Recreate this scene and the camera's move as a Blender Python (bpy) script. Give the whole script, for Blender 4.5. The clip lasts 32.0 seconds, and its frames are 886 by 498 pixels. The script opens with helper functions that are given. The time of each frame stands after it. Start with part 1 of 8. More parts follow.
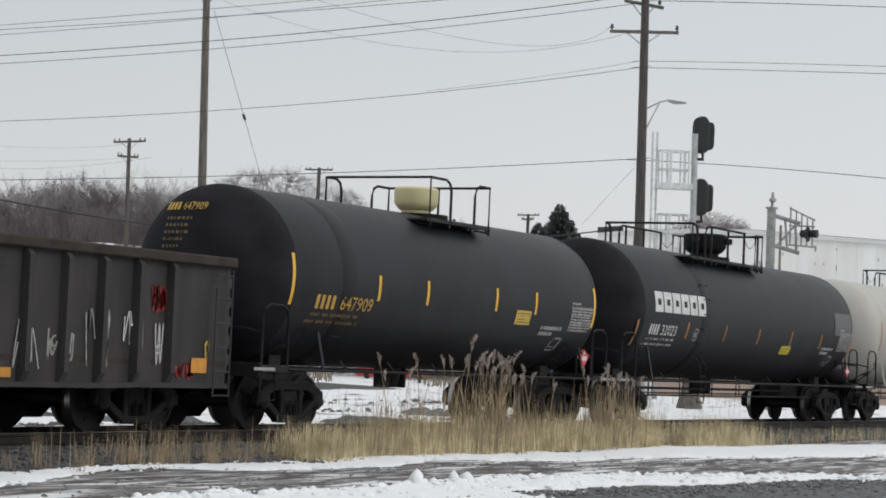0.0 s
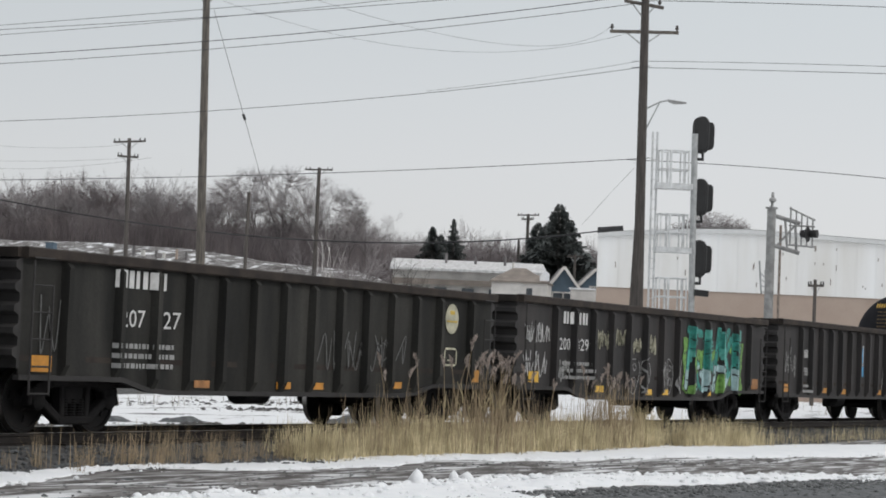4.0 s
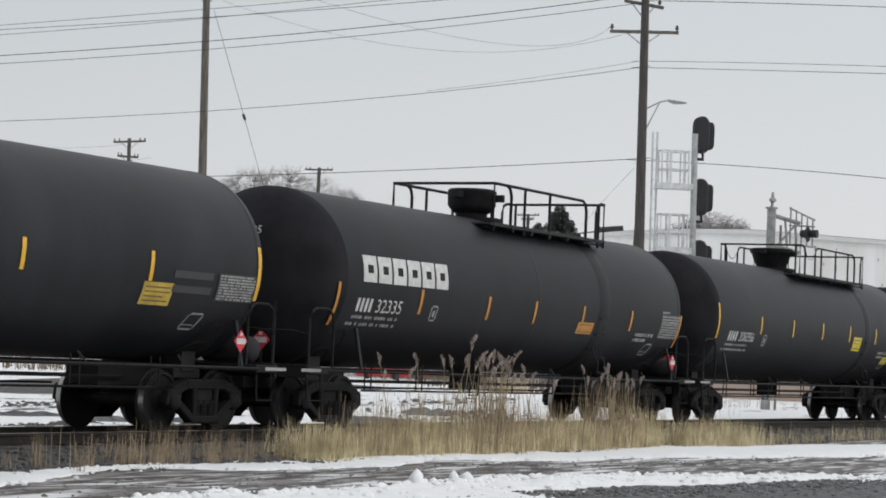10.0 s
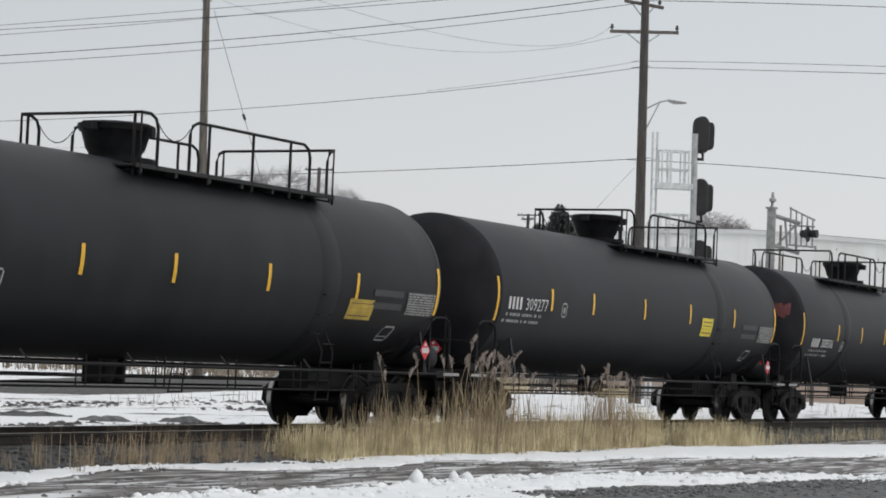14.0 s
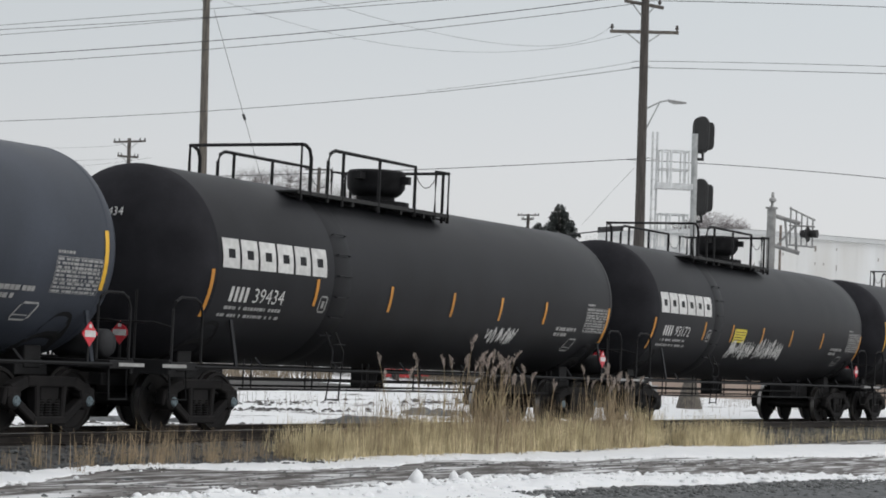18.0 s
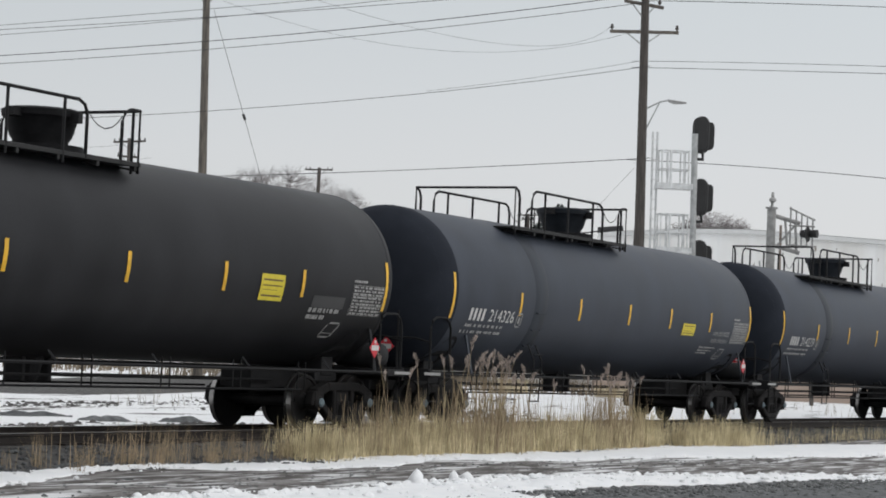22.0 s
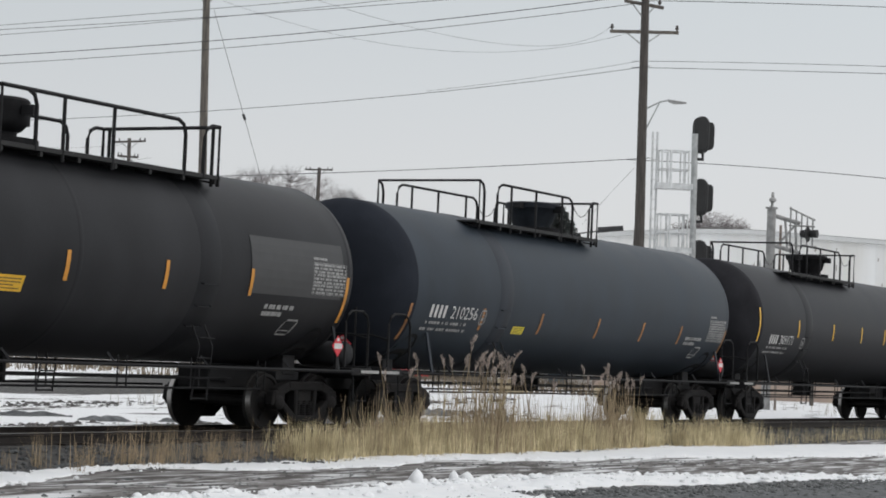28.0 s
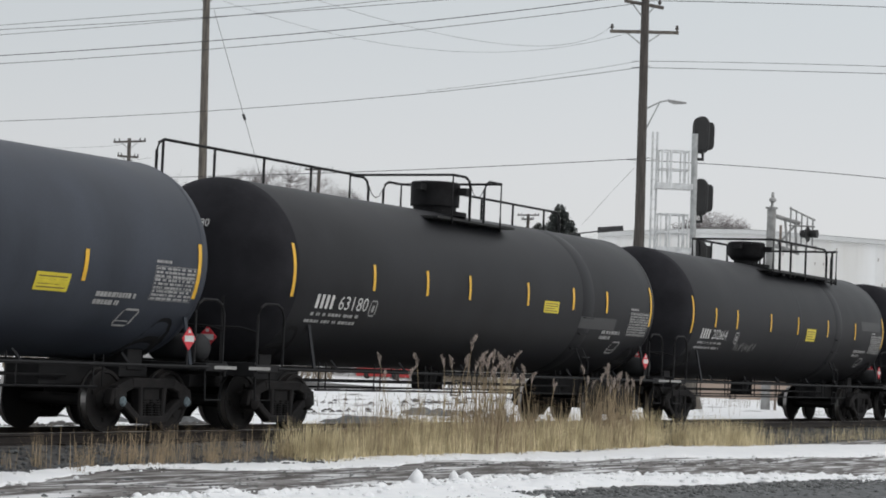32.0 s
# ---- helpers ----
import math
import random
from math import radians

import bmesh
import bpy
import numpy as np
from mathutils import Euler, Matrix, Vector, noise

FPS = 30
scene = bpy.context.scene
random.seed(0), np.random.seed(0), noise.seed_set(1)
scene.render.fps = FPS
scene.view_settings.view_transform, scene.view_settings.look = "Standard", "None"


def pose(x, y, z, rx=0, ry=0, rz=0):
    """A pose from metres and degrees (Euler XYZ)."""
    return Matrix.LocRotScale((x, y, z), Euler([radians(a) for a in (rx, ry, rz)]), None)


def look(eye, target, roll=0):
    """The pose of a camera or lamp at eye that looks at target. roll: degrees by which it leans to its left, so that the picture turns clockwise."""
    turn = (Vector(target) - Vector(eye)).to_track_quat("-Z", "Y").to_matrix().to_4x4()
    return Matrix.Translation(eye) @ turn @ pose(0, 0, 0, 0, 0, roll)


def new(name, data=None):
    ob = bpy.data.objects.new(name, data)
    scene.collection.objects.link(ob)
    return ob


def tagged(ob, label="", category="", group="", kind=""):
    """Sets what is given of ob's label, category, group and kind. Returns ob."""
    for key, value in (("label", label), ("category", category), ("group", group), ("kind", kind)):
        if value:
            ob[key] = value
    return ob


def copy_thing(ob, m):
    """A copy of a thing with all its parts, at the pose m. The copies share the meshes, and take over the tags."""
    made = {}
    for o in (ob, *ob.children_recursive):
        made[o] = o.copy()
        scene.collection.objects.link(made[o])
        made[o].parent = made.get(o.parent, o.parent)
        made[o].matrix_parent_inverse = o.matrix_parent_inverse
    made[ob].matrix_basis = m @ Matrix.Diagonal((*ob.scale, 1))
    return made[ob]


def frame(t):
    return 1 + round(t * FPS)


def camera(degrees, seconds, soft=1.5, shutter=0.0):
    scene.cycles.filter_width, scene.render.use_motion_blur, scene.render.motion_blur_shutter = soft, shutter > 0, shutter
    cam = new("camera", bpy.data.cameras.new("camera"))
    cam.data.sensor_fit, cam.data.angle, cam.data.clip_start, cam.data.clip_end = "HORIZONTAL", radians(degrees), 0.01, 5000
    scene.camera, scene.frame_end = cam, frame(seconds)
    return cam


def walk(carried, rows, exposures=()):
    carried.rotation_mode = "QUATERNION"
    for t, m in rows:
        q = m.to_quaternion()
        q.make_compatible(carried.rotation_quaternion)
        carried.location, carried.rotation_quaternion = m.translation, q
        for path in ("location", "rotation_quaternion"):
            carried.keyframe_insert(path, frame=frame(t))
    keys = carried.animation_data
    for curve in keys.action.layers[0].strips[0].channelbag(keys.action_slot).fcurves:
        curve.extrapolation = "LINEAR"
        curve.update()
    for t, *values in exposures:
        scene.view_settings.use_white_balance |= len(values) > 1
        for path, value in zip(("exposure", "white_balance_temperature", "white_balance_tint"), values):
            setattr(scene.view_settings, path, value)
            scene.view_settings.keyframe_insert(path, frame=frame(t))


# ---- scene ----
# camera: a fixed tripod view, looking along and across the track
cam = camera(22.813, 32.0, soft=1.8)
EYE = (0.0, -19.983, 1.259)
AIM = look(EYE, (44.01799, 3.59966, 3.76389), 2.468)
walk(cam, [(0.0, AIM), (32.0, AIM)])

# ---- world and sun: a bright overcast winter sky ----
SUN_UP, SUN_AZ = radians(35), radians(174)
world = bpy.data.worlds.new("world")
scene.world = world
world.use_nodes = True
wn, wl = world.node_tree.nodes, world.node_tree.links
for n in list(wn):
    wn.remove(n)
w_out = wn.new("ShaderNodeOutputWorld")
w_bg = wn.new("ShaderNodeBackground")
w_sky = wn.new("ShaderNodeTexSky")
w_sky.sky_type = "NISHITA"
w_sky.sun_disc = False
w_sky.sun_elevation, w_sky.sun_rotation = SUN_UP, SUN_AZ
w_dim = wn.new("ShaderNodeVectorMath")
w_dim.operation = "SCALE"
w_dim.inputs["Scale"].default_value = 0.10
w_co = wn.new("ShaderNodeTexCoord")
w_sep = wn.new("ShaderNodeSeparateXYZ")
w_ramp = wn.new("ShaderNodeValToRGB")
w_ramp.color_ramp.elements[0].position, w_ramp.color_ramp.elements[0].color = 0.0, (0.725, 0.722, 0.732, 1)
w_ramp.color_ramp.elements[1].position, w_ramp.color_ramp.elements[1].color = 1.0, (0.99, 1.0, 1.015, 1)
for at, tone in ((0.09, (0.725, 0.735, 0.752)), (0.165, (0.665, 0.698, 0.718)), (0.40, (0.84, 0.858, 0.88))):
    e = w_ramp.color_ramp.elements.new(at)
    e.color = (*tone, 1)
w_noise = wn.new("ShaderNodeTexNoise")
w_noise.inputs["Scale"].default_value = 2.2
w_noise.inputs["Detail"].default_value = 3
w_map = wn.new("ShaderNodeMapRange")
w_map.inputs["To Min"].default_value, w_map.inputs["To Max"].default_value = 0.93, 1.05
# the cloud cover is brighter on the sun's side
w_dot = wn.new("ShaderNodeVectorMath")
w_dot.operation = "DOT_PRODUCT"
w_dot.inputs[1].default_value = (0.4723, -0.8815, 0)
w_side = wn.new("ShaderNodeMapRange")
w_side.inputs["From Min"].default_value, w_side.inputs["From Max"].default_value = -0.25, 0.25
w_side.inputs["To Min"].default_value, w_side.inputs["To Max"].default_value = 0.91, 1.045
w_both = wn.new("ShaderNodeMath")
w_both.operation = "MULTIPLY"
w_mul = wn.new("ShaderNodeVectorMath")
w_mul.operation = "SCALE"
w_mix = wn.new("ShaderNodeMix")
w_mix.data_type = "RGBA"
w_mix.inputs["Factor"].default_value = 0.9
wl.new(w_sky.outputs[0], w_dim.inputs[0])
wl.new(w_co.outputs["Generated"], w_sep.inputs[0])
wl.new(w_sep.outputs["Z"], w_ramp.inputs[0])
wl.new(w_co.outputs["Generated"], w_noise.inputs["Vector"])
wl.new(w_noise.outputs["Fac"], w_map.inputs["Value"])
wl.new(w_ramp.outputs[0], w_mul.inputs[0])
wl.new(w_co.outputs["Generated"], w_dot.inputs[0])
wl.new(w_dot.outputs["Value"], w_side.inputs["Value"])
wl.new(w_map.outputs[0], w_both.inputs[0])
wl.new(w_side.outputs[0], w_both.inputs[1])
wl.new(w_both.outputs[0], w_mul.inputs["Scale"])
wl.new(w_dim.outputs[0], w_mix.inputs[6])
wl.new(w_mul.outputs[0], w_mix.inputs[7])
wl.new(w_mix.outputs[2], w_bg.inputs["Color"])
wl.new(w_bg.outputs[0], w_out.inputs[0])
w_bg.inputs["Strength"].default_value = 1.0

sun_data = bpy.data.lights.new("sun", "SUN")
sun_data.energy, sun_data.angle, sun_data.color = 0.75, radians(20), (1.0, 0.965, 0.92)
sun = new("sun", sun_data)
sun.matrix_world = look((8, -79, 56), (0, 0, 0))
scene.view_settings.exposure = 0.0


# ---- materials ----
def socket(node, *names):
    for n in names:
        if n in node.inputs:
            return node.inputs[n]


def mat(name, col, rough=0.6, metal=0.0, var=0.25, scale=6.0, fine=60.0, bump=0.15, col2=None, stretch=(1, 1, 1), spec=0.5, lo=0.35, hi=0.7, space="Object", island=False):
    """A painted or natural surface: two scales of noise vary the colour, the gloss and the relief."""
    m = bpy.data.materials.new(name)
    m.use_nodes = True
    nt = m.node_tree
    N, L = nt.nodes, nt.links
    b = N["Principled BSDF"]
    co = N.new("ShaderNodeTexCoord")
    mp = N.new("ShaderNodeMapping")
    mp.inputs["Scale"].default_value = stretch
    L.new(co.outputs[space], mp.inputs["Vector"])
    n1 = N.new("ShaderNodeTexNoise")
    n1.inputs["Scale"].default_value, n1.inputs["Detail"].default_value = scale, 5
    n2 = N.new("ShaderNodeTexNoise")
    n2.inputs["Scale"].default_value, n2.inputs["Detail"].default_value = fine, 3
    L.new(mp.outputs[0], n1.inputs["Vector"])
    L.new(co.outputs[space], n2.inputs["Vector"])
    rng = N.new("ShaderNodeMapRange")
    rng.inputs["From Min"].default_value, rng.inputs["From Max"].default_value = lo, hi
    L.new(n1.outputs["Fac"], rng.inputs["Value"])
    if col2 is None:
        col2 = tuple(min(1, c * (1 + var) + 0.01 * var) for c in col)
    mix = N.new("ShaderNodeMix")
    mix.data_type = "RGBA"
    mix.inputs[6].default_value = (*[c * (1 - var * 0.5) for c in col], 1)
    mix.inputs[7].default_value = (*col2, 1)
    L.new(rng.outputs[0], mix.inputs["Factor"])
    info = N.new("ShaderNodeObjectInfo")
    r2 = N.new("ShaderNodeMapRange")
    r2.inputs["To Min"].default_value, r2.inputs["To Max"].default_value = 1 - var * 0.35, 1 + var * 0.35
    if island:
        info = N.new("ShaderNodeNewGeometry")
    L.new(info.outputs["Random Per Island" if island else "Random"], r2.inputs["Value"])
    r3 = N.new("ShaderNodeMapRange")
    r3.inputs["To Min"].default_value, r3.inputs["To Max"].default_value = 1 - var * 0.4, 1 + var * 0.4
    L.new(n2.outputs["Fac"], r3.inputs["Value"])
    mu = N.new("ShaderNodeMath")
    mu.operation = "MULTIPLY"
    L.new(r2.outputs[0], mu.inputs[0])
    L.new(r3.outputs[0], mu.inputs[1])
    sc = N.new("ShaderNodeVectorMath")
    sc.operation = "SCALE"
    L.new(mix.outputs[2], sc.inputs[0])
    L.new(mu.outputs[0], sc.inputs["Scale"])
    L.new(sc.outputs[0], b.inputs["Base Color"])
    rr = N.new("ShaderNodeMapRange")
    rr.inputs["To Min"].default_value, rr.inputs["To Max"].default_value = max(0.05, rough - 0.12), min(1, rough + 0.12)
    L.new(n1.outputs["Fac"], rr.inputs["Value"])
    L.new(rr.outputs[0], b.inputs["Roughness"])
    b.inputs["Metallic"].default_value = metal
    socket(b, "Specular IOR Level", "Specular").default_value = spec
    if bump:
        bp = N.new("ShaderNodeBump")
        bp.inputs["Strength"].default_value = bump
        bp.inputs["Distance"].default_value = 0.02
        L.new(n2.outputs["Fac"], bp.inputs["Height"])
        L.new(bp.outputs[0], b.inputs["Normal"])
    return m


STREAK = (1.2, 1.2, 0.25)
M = dict(
    charcoal=mat("tank_paint_charcoal", (0.0163, 0.0171, 0.0201), 0.5, 0, 0.45, 1.1, 30, 0.03, stretch=(0.7, 0.55, 0.4), spec=0.2),
    black=mat("tank_paint_black", (0.0142, 0.0147, 0.0172), 0.5, 0, 0.45, 1.1, 30, 0.03, stretch=(0.7, 0.55, 0.4), spec=0.19),
    soot=mat("tank_paint_sooty_black", (0.0132, 0.0136, 0.0156), 0.5, 0, 0.45, 1.1, 30, 0.03, stretch=(0.7, 0.55, 0.4), spec=0.18),
    olive=mat("tank_paint_grey_black", (0.0170, 0.0174, 0.0198), 0.5, 0, 0.45, 1.1, 30, 0.03, stretch=(0.7, 0.55, 0.4), spec=0.2),
    slate=mat("tank_paint_slate_grey", (0.0395, 0.0460, 0.0600), 0.5, 0, 0.3, 1.4, 30, 0.03, stretch=(0.7, 0.5, 0.35), spec=0.22),
    blue=mat("tank_paint_navy_grey", (0.029, 0.0375, 0.0485), 0.5, 0, 0.3, 1.4, 30, 0.03, stretch=(0.7, 0.5, 0.35), spec=0.22),
    # rear tank ends: the unlit side's shade is put into a dull dark colour
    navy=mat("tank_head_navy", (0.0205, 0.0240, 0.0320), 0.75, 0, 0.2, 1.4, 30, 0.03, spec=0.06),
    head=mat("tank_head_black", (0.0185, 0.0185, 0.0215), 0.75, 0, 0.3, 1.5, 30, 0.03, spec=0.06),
    white_tank=mat("tank_paint_dull_white", (0.52, 0.52, 0.49), 0.55, 0, 0.2, 1.2, 30, 0.03, col2=(0.42, 0.40, 0.36), stretch=(1, 1, 0.3)),
    band_dark=mat("tank_band_grimy", (0.0142, 0.0147, 0.0172), 0.5, 0, 0.5, 2.2, 30, 0.03, col2=(0.0200, 0.0208, 0.0240), stretch=(1.5, 0.6, 0.3), spec=0.19),
    band_slate=mat("tank_band_slate_grimy", (0.0325, 0.0380, 0.0490), 0.5, 0, 0.5, 2.2, 30, 0.03, col2=(0.042, 0.050, 0.064), stretch=(1.5, 0.6, 0.3), spec=0.22),
    reservoir=mat("reservoir_grimy_grey", (0.024, 0.0245, 0.0265), 0.65, 0, 0.4, 3, 40, 0.1, spec=0.2),
    frame=mat("underframe_black", (0.0125, 0.0124, 0.0135), 0.75, 0, 0.4, 3, 40, 0.2, spec=0.25),
    truck=mat("cast_steel_grimy", (0.0125, 0.0120, 0.0127), 0.8, 0, 0.6, 4, 50, 0.3, col2=(0.0185, 0.0170, 0.0170), spec=0.2),
    wheel=mat("wheel_steel_dark", (0.0115, 0.0110, 0.0117), 0.7, 0.1, 0.5, 5, 40, 0.2, col2=(0.0165, 0.0145, 0.0140), spec=0.25),
    cap_blue=mat("bearing_plate_blue_grey", (0.12, 0.16, 0.18), 0.6, 0, 0.4, 5, 40, 0.1),
    tread=mat("wheel_tread_polished", (0.35, 0.34, 0.33), 0.35, 1.0, 0.2, 5, 40, 0.05),
    rail_paint=mat("handrail_black", (0.0095, 0.0095, 0.0105), 0.6, 0, 0.4, 6, 60, 0.1, spec=0.2),
    grate=mat("walkway_grating", (0.012, 0.012, 0.0125), 0.75, 0, 0.5, 8, 60, 0.3),
    housing_blue=mat("housing_slate_black", (0.017, 0.0205, 0.026), 0.6, 0, 0.4, 5, 40, 0.1, spec=0.15),
    housing=mat("housing_black", (0.0095, 0.0095, 0.0105), 0.65, 0, 0.4, 5, 40, 0.1, spec=0.12),
    yellow_housing=mat("housing_pale_yellow", (0.66, 0.62, 0.36), 0.6, 0, 0.2, 4, 40, 0.1, col2=(0.58, 0.52, 0.28)),
    stripe=mat("reflective_yellow", (0.72, 0.42, 0.03), 0.4, 0, 0.15, 8, 60, 0.03),
    orange=mat("reflective_orange", (0.52, 0.23, 0.03), 0.45, 0, 0.25, 8, 60, 0.03),
    faded=mat("faded_orange", (0.30, 0.14, 0.05), 0.6, 0, 0.4, 8, 60, 0.03),
    yellow=mat("label_yellow", (0.62, 0.51, 0.035), 0.45, 0, 0.12, 8, 60, 0.03),
    mustard=mat("label_mustard", (0.44, 0.31, 0.05), 0.5, 0, 0.3, 5, 60, 0.03),
    white=mat("stencil_white", (0.56, 0.56, 0.55), 0.55, 0, 0.2, 8, 60, 0.03),
    grey_ink=mat("stencil_grey", (0.30, 0.30, 0.295), 0.6, 0, 0.3, 8, 60, 0.03),
    dull_ink=mat("stencil_faint", (0.11, 0.11, 0.108), 0.6, 0, 0.3, 8, 60, 0.03),
    gold_ink=mat("stencil_gold", (0.50, 0.31, 0.05), 0.5, 0, 0.25, 8, 60, 0.03),
    brown_ink=mat("stencil_dark_gold", (0.13, 0.085, 0.03), 0.6, 0, 0.3, 8, 60, 0.03),
    patch=mat("repaint_grey", (0.085, 0.087, 0.088), 0.5, 0, 0.2, 4, 60, 0.03),
    patch_dark=mat("repaint_dark_grey", (0.041, 0.0415, 0.043), 0.55, 0, 0.2, 4, 60, 0.03),
    red=mat("placard_red", (0.55, 0.03, 0.045), 0.45, 0, 0.2, 8, 60, 0.03),
    teal=mat("spray_teal", (0.022, 0.18, 0.150), 0.55, 0, 0.7, 7, 60, 0.03),
    mint=mat("spray_mint", (0.085, 0.33, 0.28), 0.5, 0, 0.4, 7, 60, 0.03),
    green=mat("spray_lime", (0.11, 0.23, 0.05), 0.55, 0, 0.7, 7, 60, 0.03),
    ice=mat("spray_pale_blue", (0.30, 0.42, 0.43), 0.5, 0, 0.3, 7, 60, 0.03),
    ink=mat("spray_black", (0.012, 0.012, 0.012), 0.5, 0, 0.3, 7, 60, 0.03),
    cream=mat("stencil_faded_cream", (0.38, 0.365, 0.27), 0.6, 0, 0.5, 5, 60, 0.03),
    silver=mat("spray_silver", (0.30, 0.30, 0.29), 0.5, 0, 0.5, 7, 60, 0.03),
    spray_dark_red=mat("spray_red_faded", (0.10, 0.014, 0.013), 0.6, 0, 0.5, 7, 60, 0.03),
    spray_red=mat("spray_red", (0.26, 0.022, 0.018), 0.5, 0, 0.4, 7, 60, 0.03),
    cyan=mat("sticker_blue", (0.06, 0.33, 0.62), 0.45, 0, 0.2, 7, 60, 0.03),
    gon=mat("gondola_paint_brown_grey", (0.0235, 0.0218, 0.0218), 0.75, 0, 0.6, 1.6, 25, 0.12, col2=(0.043, 0.038, 0.0365), stretch=STREAK),
    gon_olive=mat("gondola_paint_olive_grey", (0.0260, 0.0260, 0.0243), 0.75, 0, 0.6, 1.6, 25, 0.12, spec=0.2, col2=(0.047, 0.0455, 0.041), stretch=STREAK),
    gon_rim=mat("gondola_rim_worn", (0.032, 0.027, 0.0245), 0.8, 0, 0.5, 3, 40, 0.3, col2=(0.052, 0.042, 0.036), spec=0.2),
    gon_end=mat("gondola_end_dark", (0.026, 0.024, 0.0235), 0.75, 0, 0.4, 3, 40, 0.2),
    rail=mat("rail_steel_rusty", (0.021, 0.0165, 0.0145), 0.7, 0.4, 0.5, 5, 60, 0.2),
    rail_top=mat("rail_head_polished", (0.28, 0.27, 0.26), 0.32, 1.0, 0.2, 6, 60, 0.05),
    tie=mat("sleeper_creosote", (0.028, 0.023, 0.020), 0.85, 0, 0.5, 6, 40, 0.4, stretch=(4, 1, 1)),
    ballast=mat("ballast_stone", (0.058, 0.058, 0.058), 0.9, 0, 0.7, 5, 26, 0.9, col2=(0.11, 0.105, 0.10), space="Object"),
    stone=mat("loose_stone", (0.12, 0.127, 0.13), 0.9, 0, 0.9, 9, 40, 0.6, col2=(0.21, 0.215, 0.215), island=True),
    shoulder_stone=mat("ballast_stone_loose", (0.075, 0.080, 0.084), 0.9, 0, 0.9, 9, 40, 0.6, col2=(0.13, 0.135, 0.137), island=True),
    apron=mat("gravel_blue_grey", (0.085, 0.092, 0.096), 0.9, 0, 0.7, 5, 26, 0.9, col2=(0.16, 0.165, 0.168)),
    rock_dark=mat("dark_rubble", (0.085, 0.08, 0.076), 0.9, 0, 0.9, 9, 40, 0.6),
    snow=mat("snow", (0.80, 0.815, 0.83), 0.75, 0, 0.05, 2.5, 24, 0.35, col2=(0.86, 0.865, 0.87), spec=0.3),
    dirty_snow=mat("snow_grey", (0.55, 0.54, 0.53), 0.8, 0, 0.3, 3, 20, 0.5, col2=(0.8, 0.8, 0.8), spec=0.3),
    straw=mat("dry_grass", (0.55, 0.445, 0.24), 0.85, 0, 1.0, 3, 20, 0.0, col2=(0.72, 0.62, 0.385), island=True),
    straw_dark=mat("dry_reed_brown", (0.42, 0.325, 0.20), 0.85, 0, 0.9, 3, 20, 0.0, col2=(0.31, 0.235, 0.15), island=True),
    plume=mat("reed_plume", (0.34, 0.285, 0.25), 0.95, 0, 0.4, 8, 60, 0.3),
    brush=mat("brush_brown", (0.17, 0.14, 0.105), 0.9, 0, 0.7, 0.2, 5, 0.0, col2=(0.26, 0.215, 0.16), island=True),
    pole=mat("pole_weathered_wood", (0.088, 0.08, 0.074), 0.9, 0, 0.5, 3, 30, 0.4, col2=(0.17, 0.15, 0.125), stretch=(6, 6, 0.4)),
    pole_dark=mat("pole_brown_wood", (0.070, 0.062, 0.057), 0.9, 0, 0.5, 3, 30, 0.4, col2=(0.115, 0.102, 0.092), stretch=(6, 6, 0.4)),
    wire=mat("cable_black", (0.03, 0.03, 0.032), 0.6, 0.2, 0.2, 2, 20, 0.0),
    galv=mat("galvanised_steel", (0.42, 0.43, 0.43), 0.5, 0.5, 0.25, 5, 40, 0.1),
    alu=mat("aluminium_pale", (0.62, 0.63, 0.63), 0.45, 0.3, 0.2, 5, 40, 0.1),
    post_grey=mat("post_dull_grey", (0.30, 0.30, 0.295), 0.6, 0.4, 0.35, 4, 40, 0.1),
    signal=mat("signal_black", (0.012, 0.012, 0.0125), 0.55, 0, 0.3, 5, 40, 0.05),
    lens=mat("signal_lens_dark", (0.02, 0.03, 0.025), 0.15, 0, 0.2, 5, 40, 0.0),
    siding=mat("metal_siding_white", (0.86, 0.87, 0.87), 0.55, 0.1, 0.05, 0.5, 14, 0.05, col2=(0.72, 0.71, 0.68), stretch=(1, 1, 0.15)),
    eave=mat("eave_trim_white", (0.70, 0.71, 0.71), 0.7, 0, 0.25, 1.0, 12, 0.1, col2=(0.55, 0.56, 0.56)),
    rust=mat("rust_streak", (0.20, 0.165, 0.14), 0.85, 0, 0.5, 6, 40, 0.1),
    tan_block=mat("painted_block_tan", (0.46, 0.37, 0.31), 0.85, 0, 0.2, 0.7, 12, 0.2, col2=(0.38, 0.30, 0.25)),
    roof_dark=mat("roof_shingle_grey", (0.16, 0.15, 0.15), 0.9, 0, 0.4, 1.2, 12, 0.3),
    roof_tan=mat("roof_brown", (0.22, 0.19, 0.165), 0.9, 0, 0.3, 1.2, 12, 0.3),
    house_blue=mat("siding_slate_blue", (0.10, 0.145, 0.19), 0.7, 0, 0.2, 1, 12, 0.1),
    house_white=mat("siding_white", (0.62, 0.60, 0.57), 0.7, 0, 0.2, 1, 12, 0.1),
    glass=mat("window_dark", (0.05, 0.06, 0.07), 0.15, 0, 0.2, 2, 12, 0.0),
    red_paint=mat("red_machine_paint", (0.36, 0.035, 0.035), 0.6, 0, 0.4, 1, 12, 0.1),
    tan_board=mat("raw_timber_pale", (0.42, 0.36, 0.25), 0.8, 0, 0.4, 2, 20, 0.2),
    # bark, twig, twig_red and twig_mauve: distance haze put into the colour as grey
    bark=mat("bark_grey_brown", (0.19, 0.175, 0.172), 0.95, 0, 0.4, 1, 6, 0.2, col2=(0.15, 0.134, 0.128)),
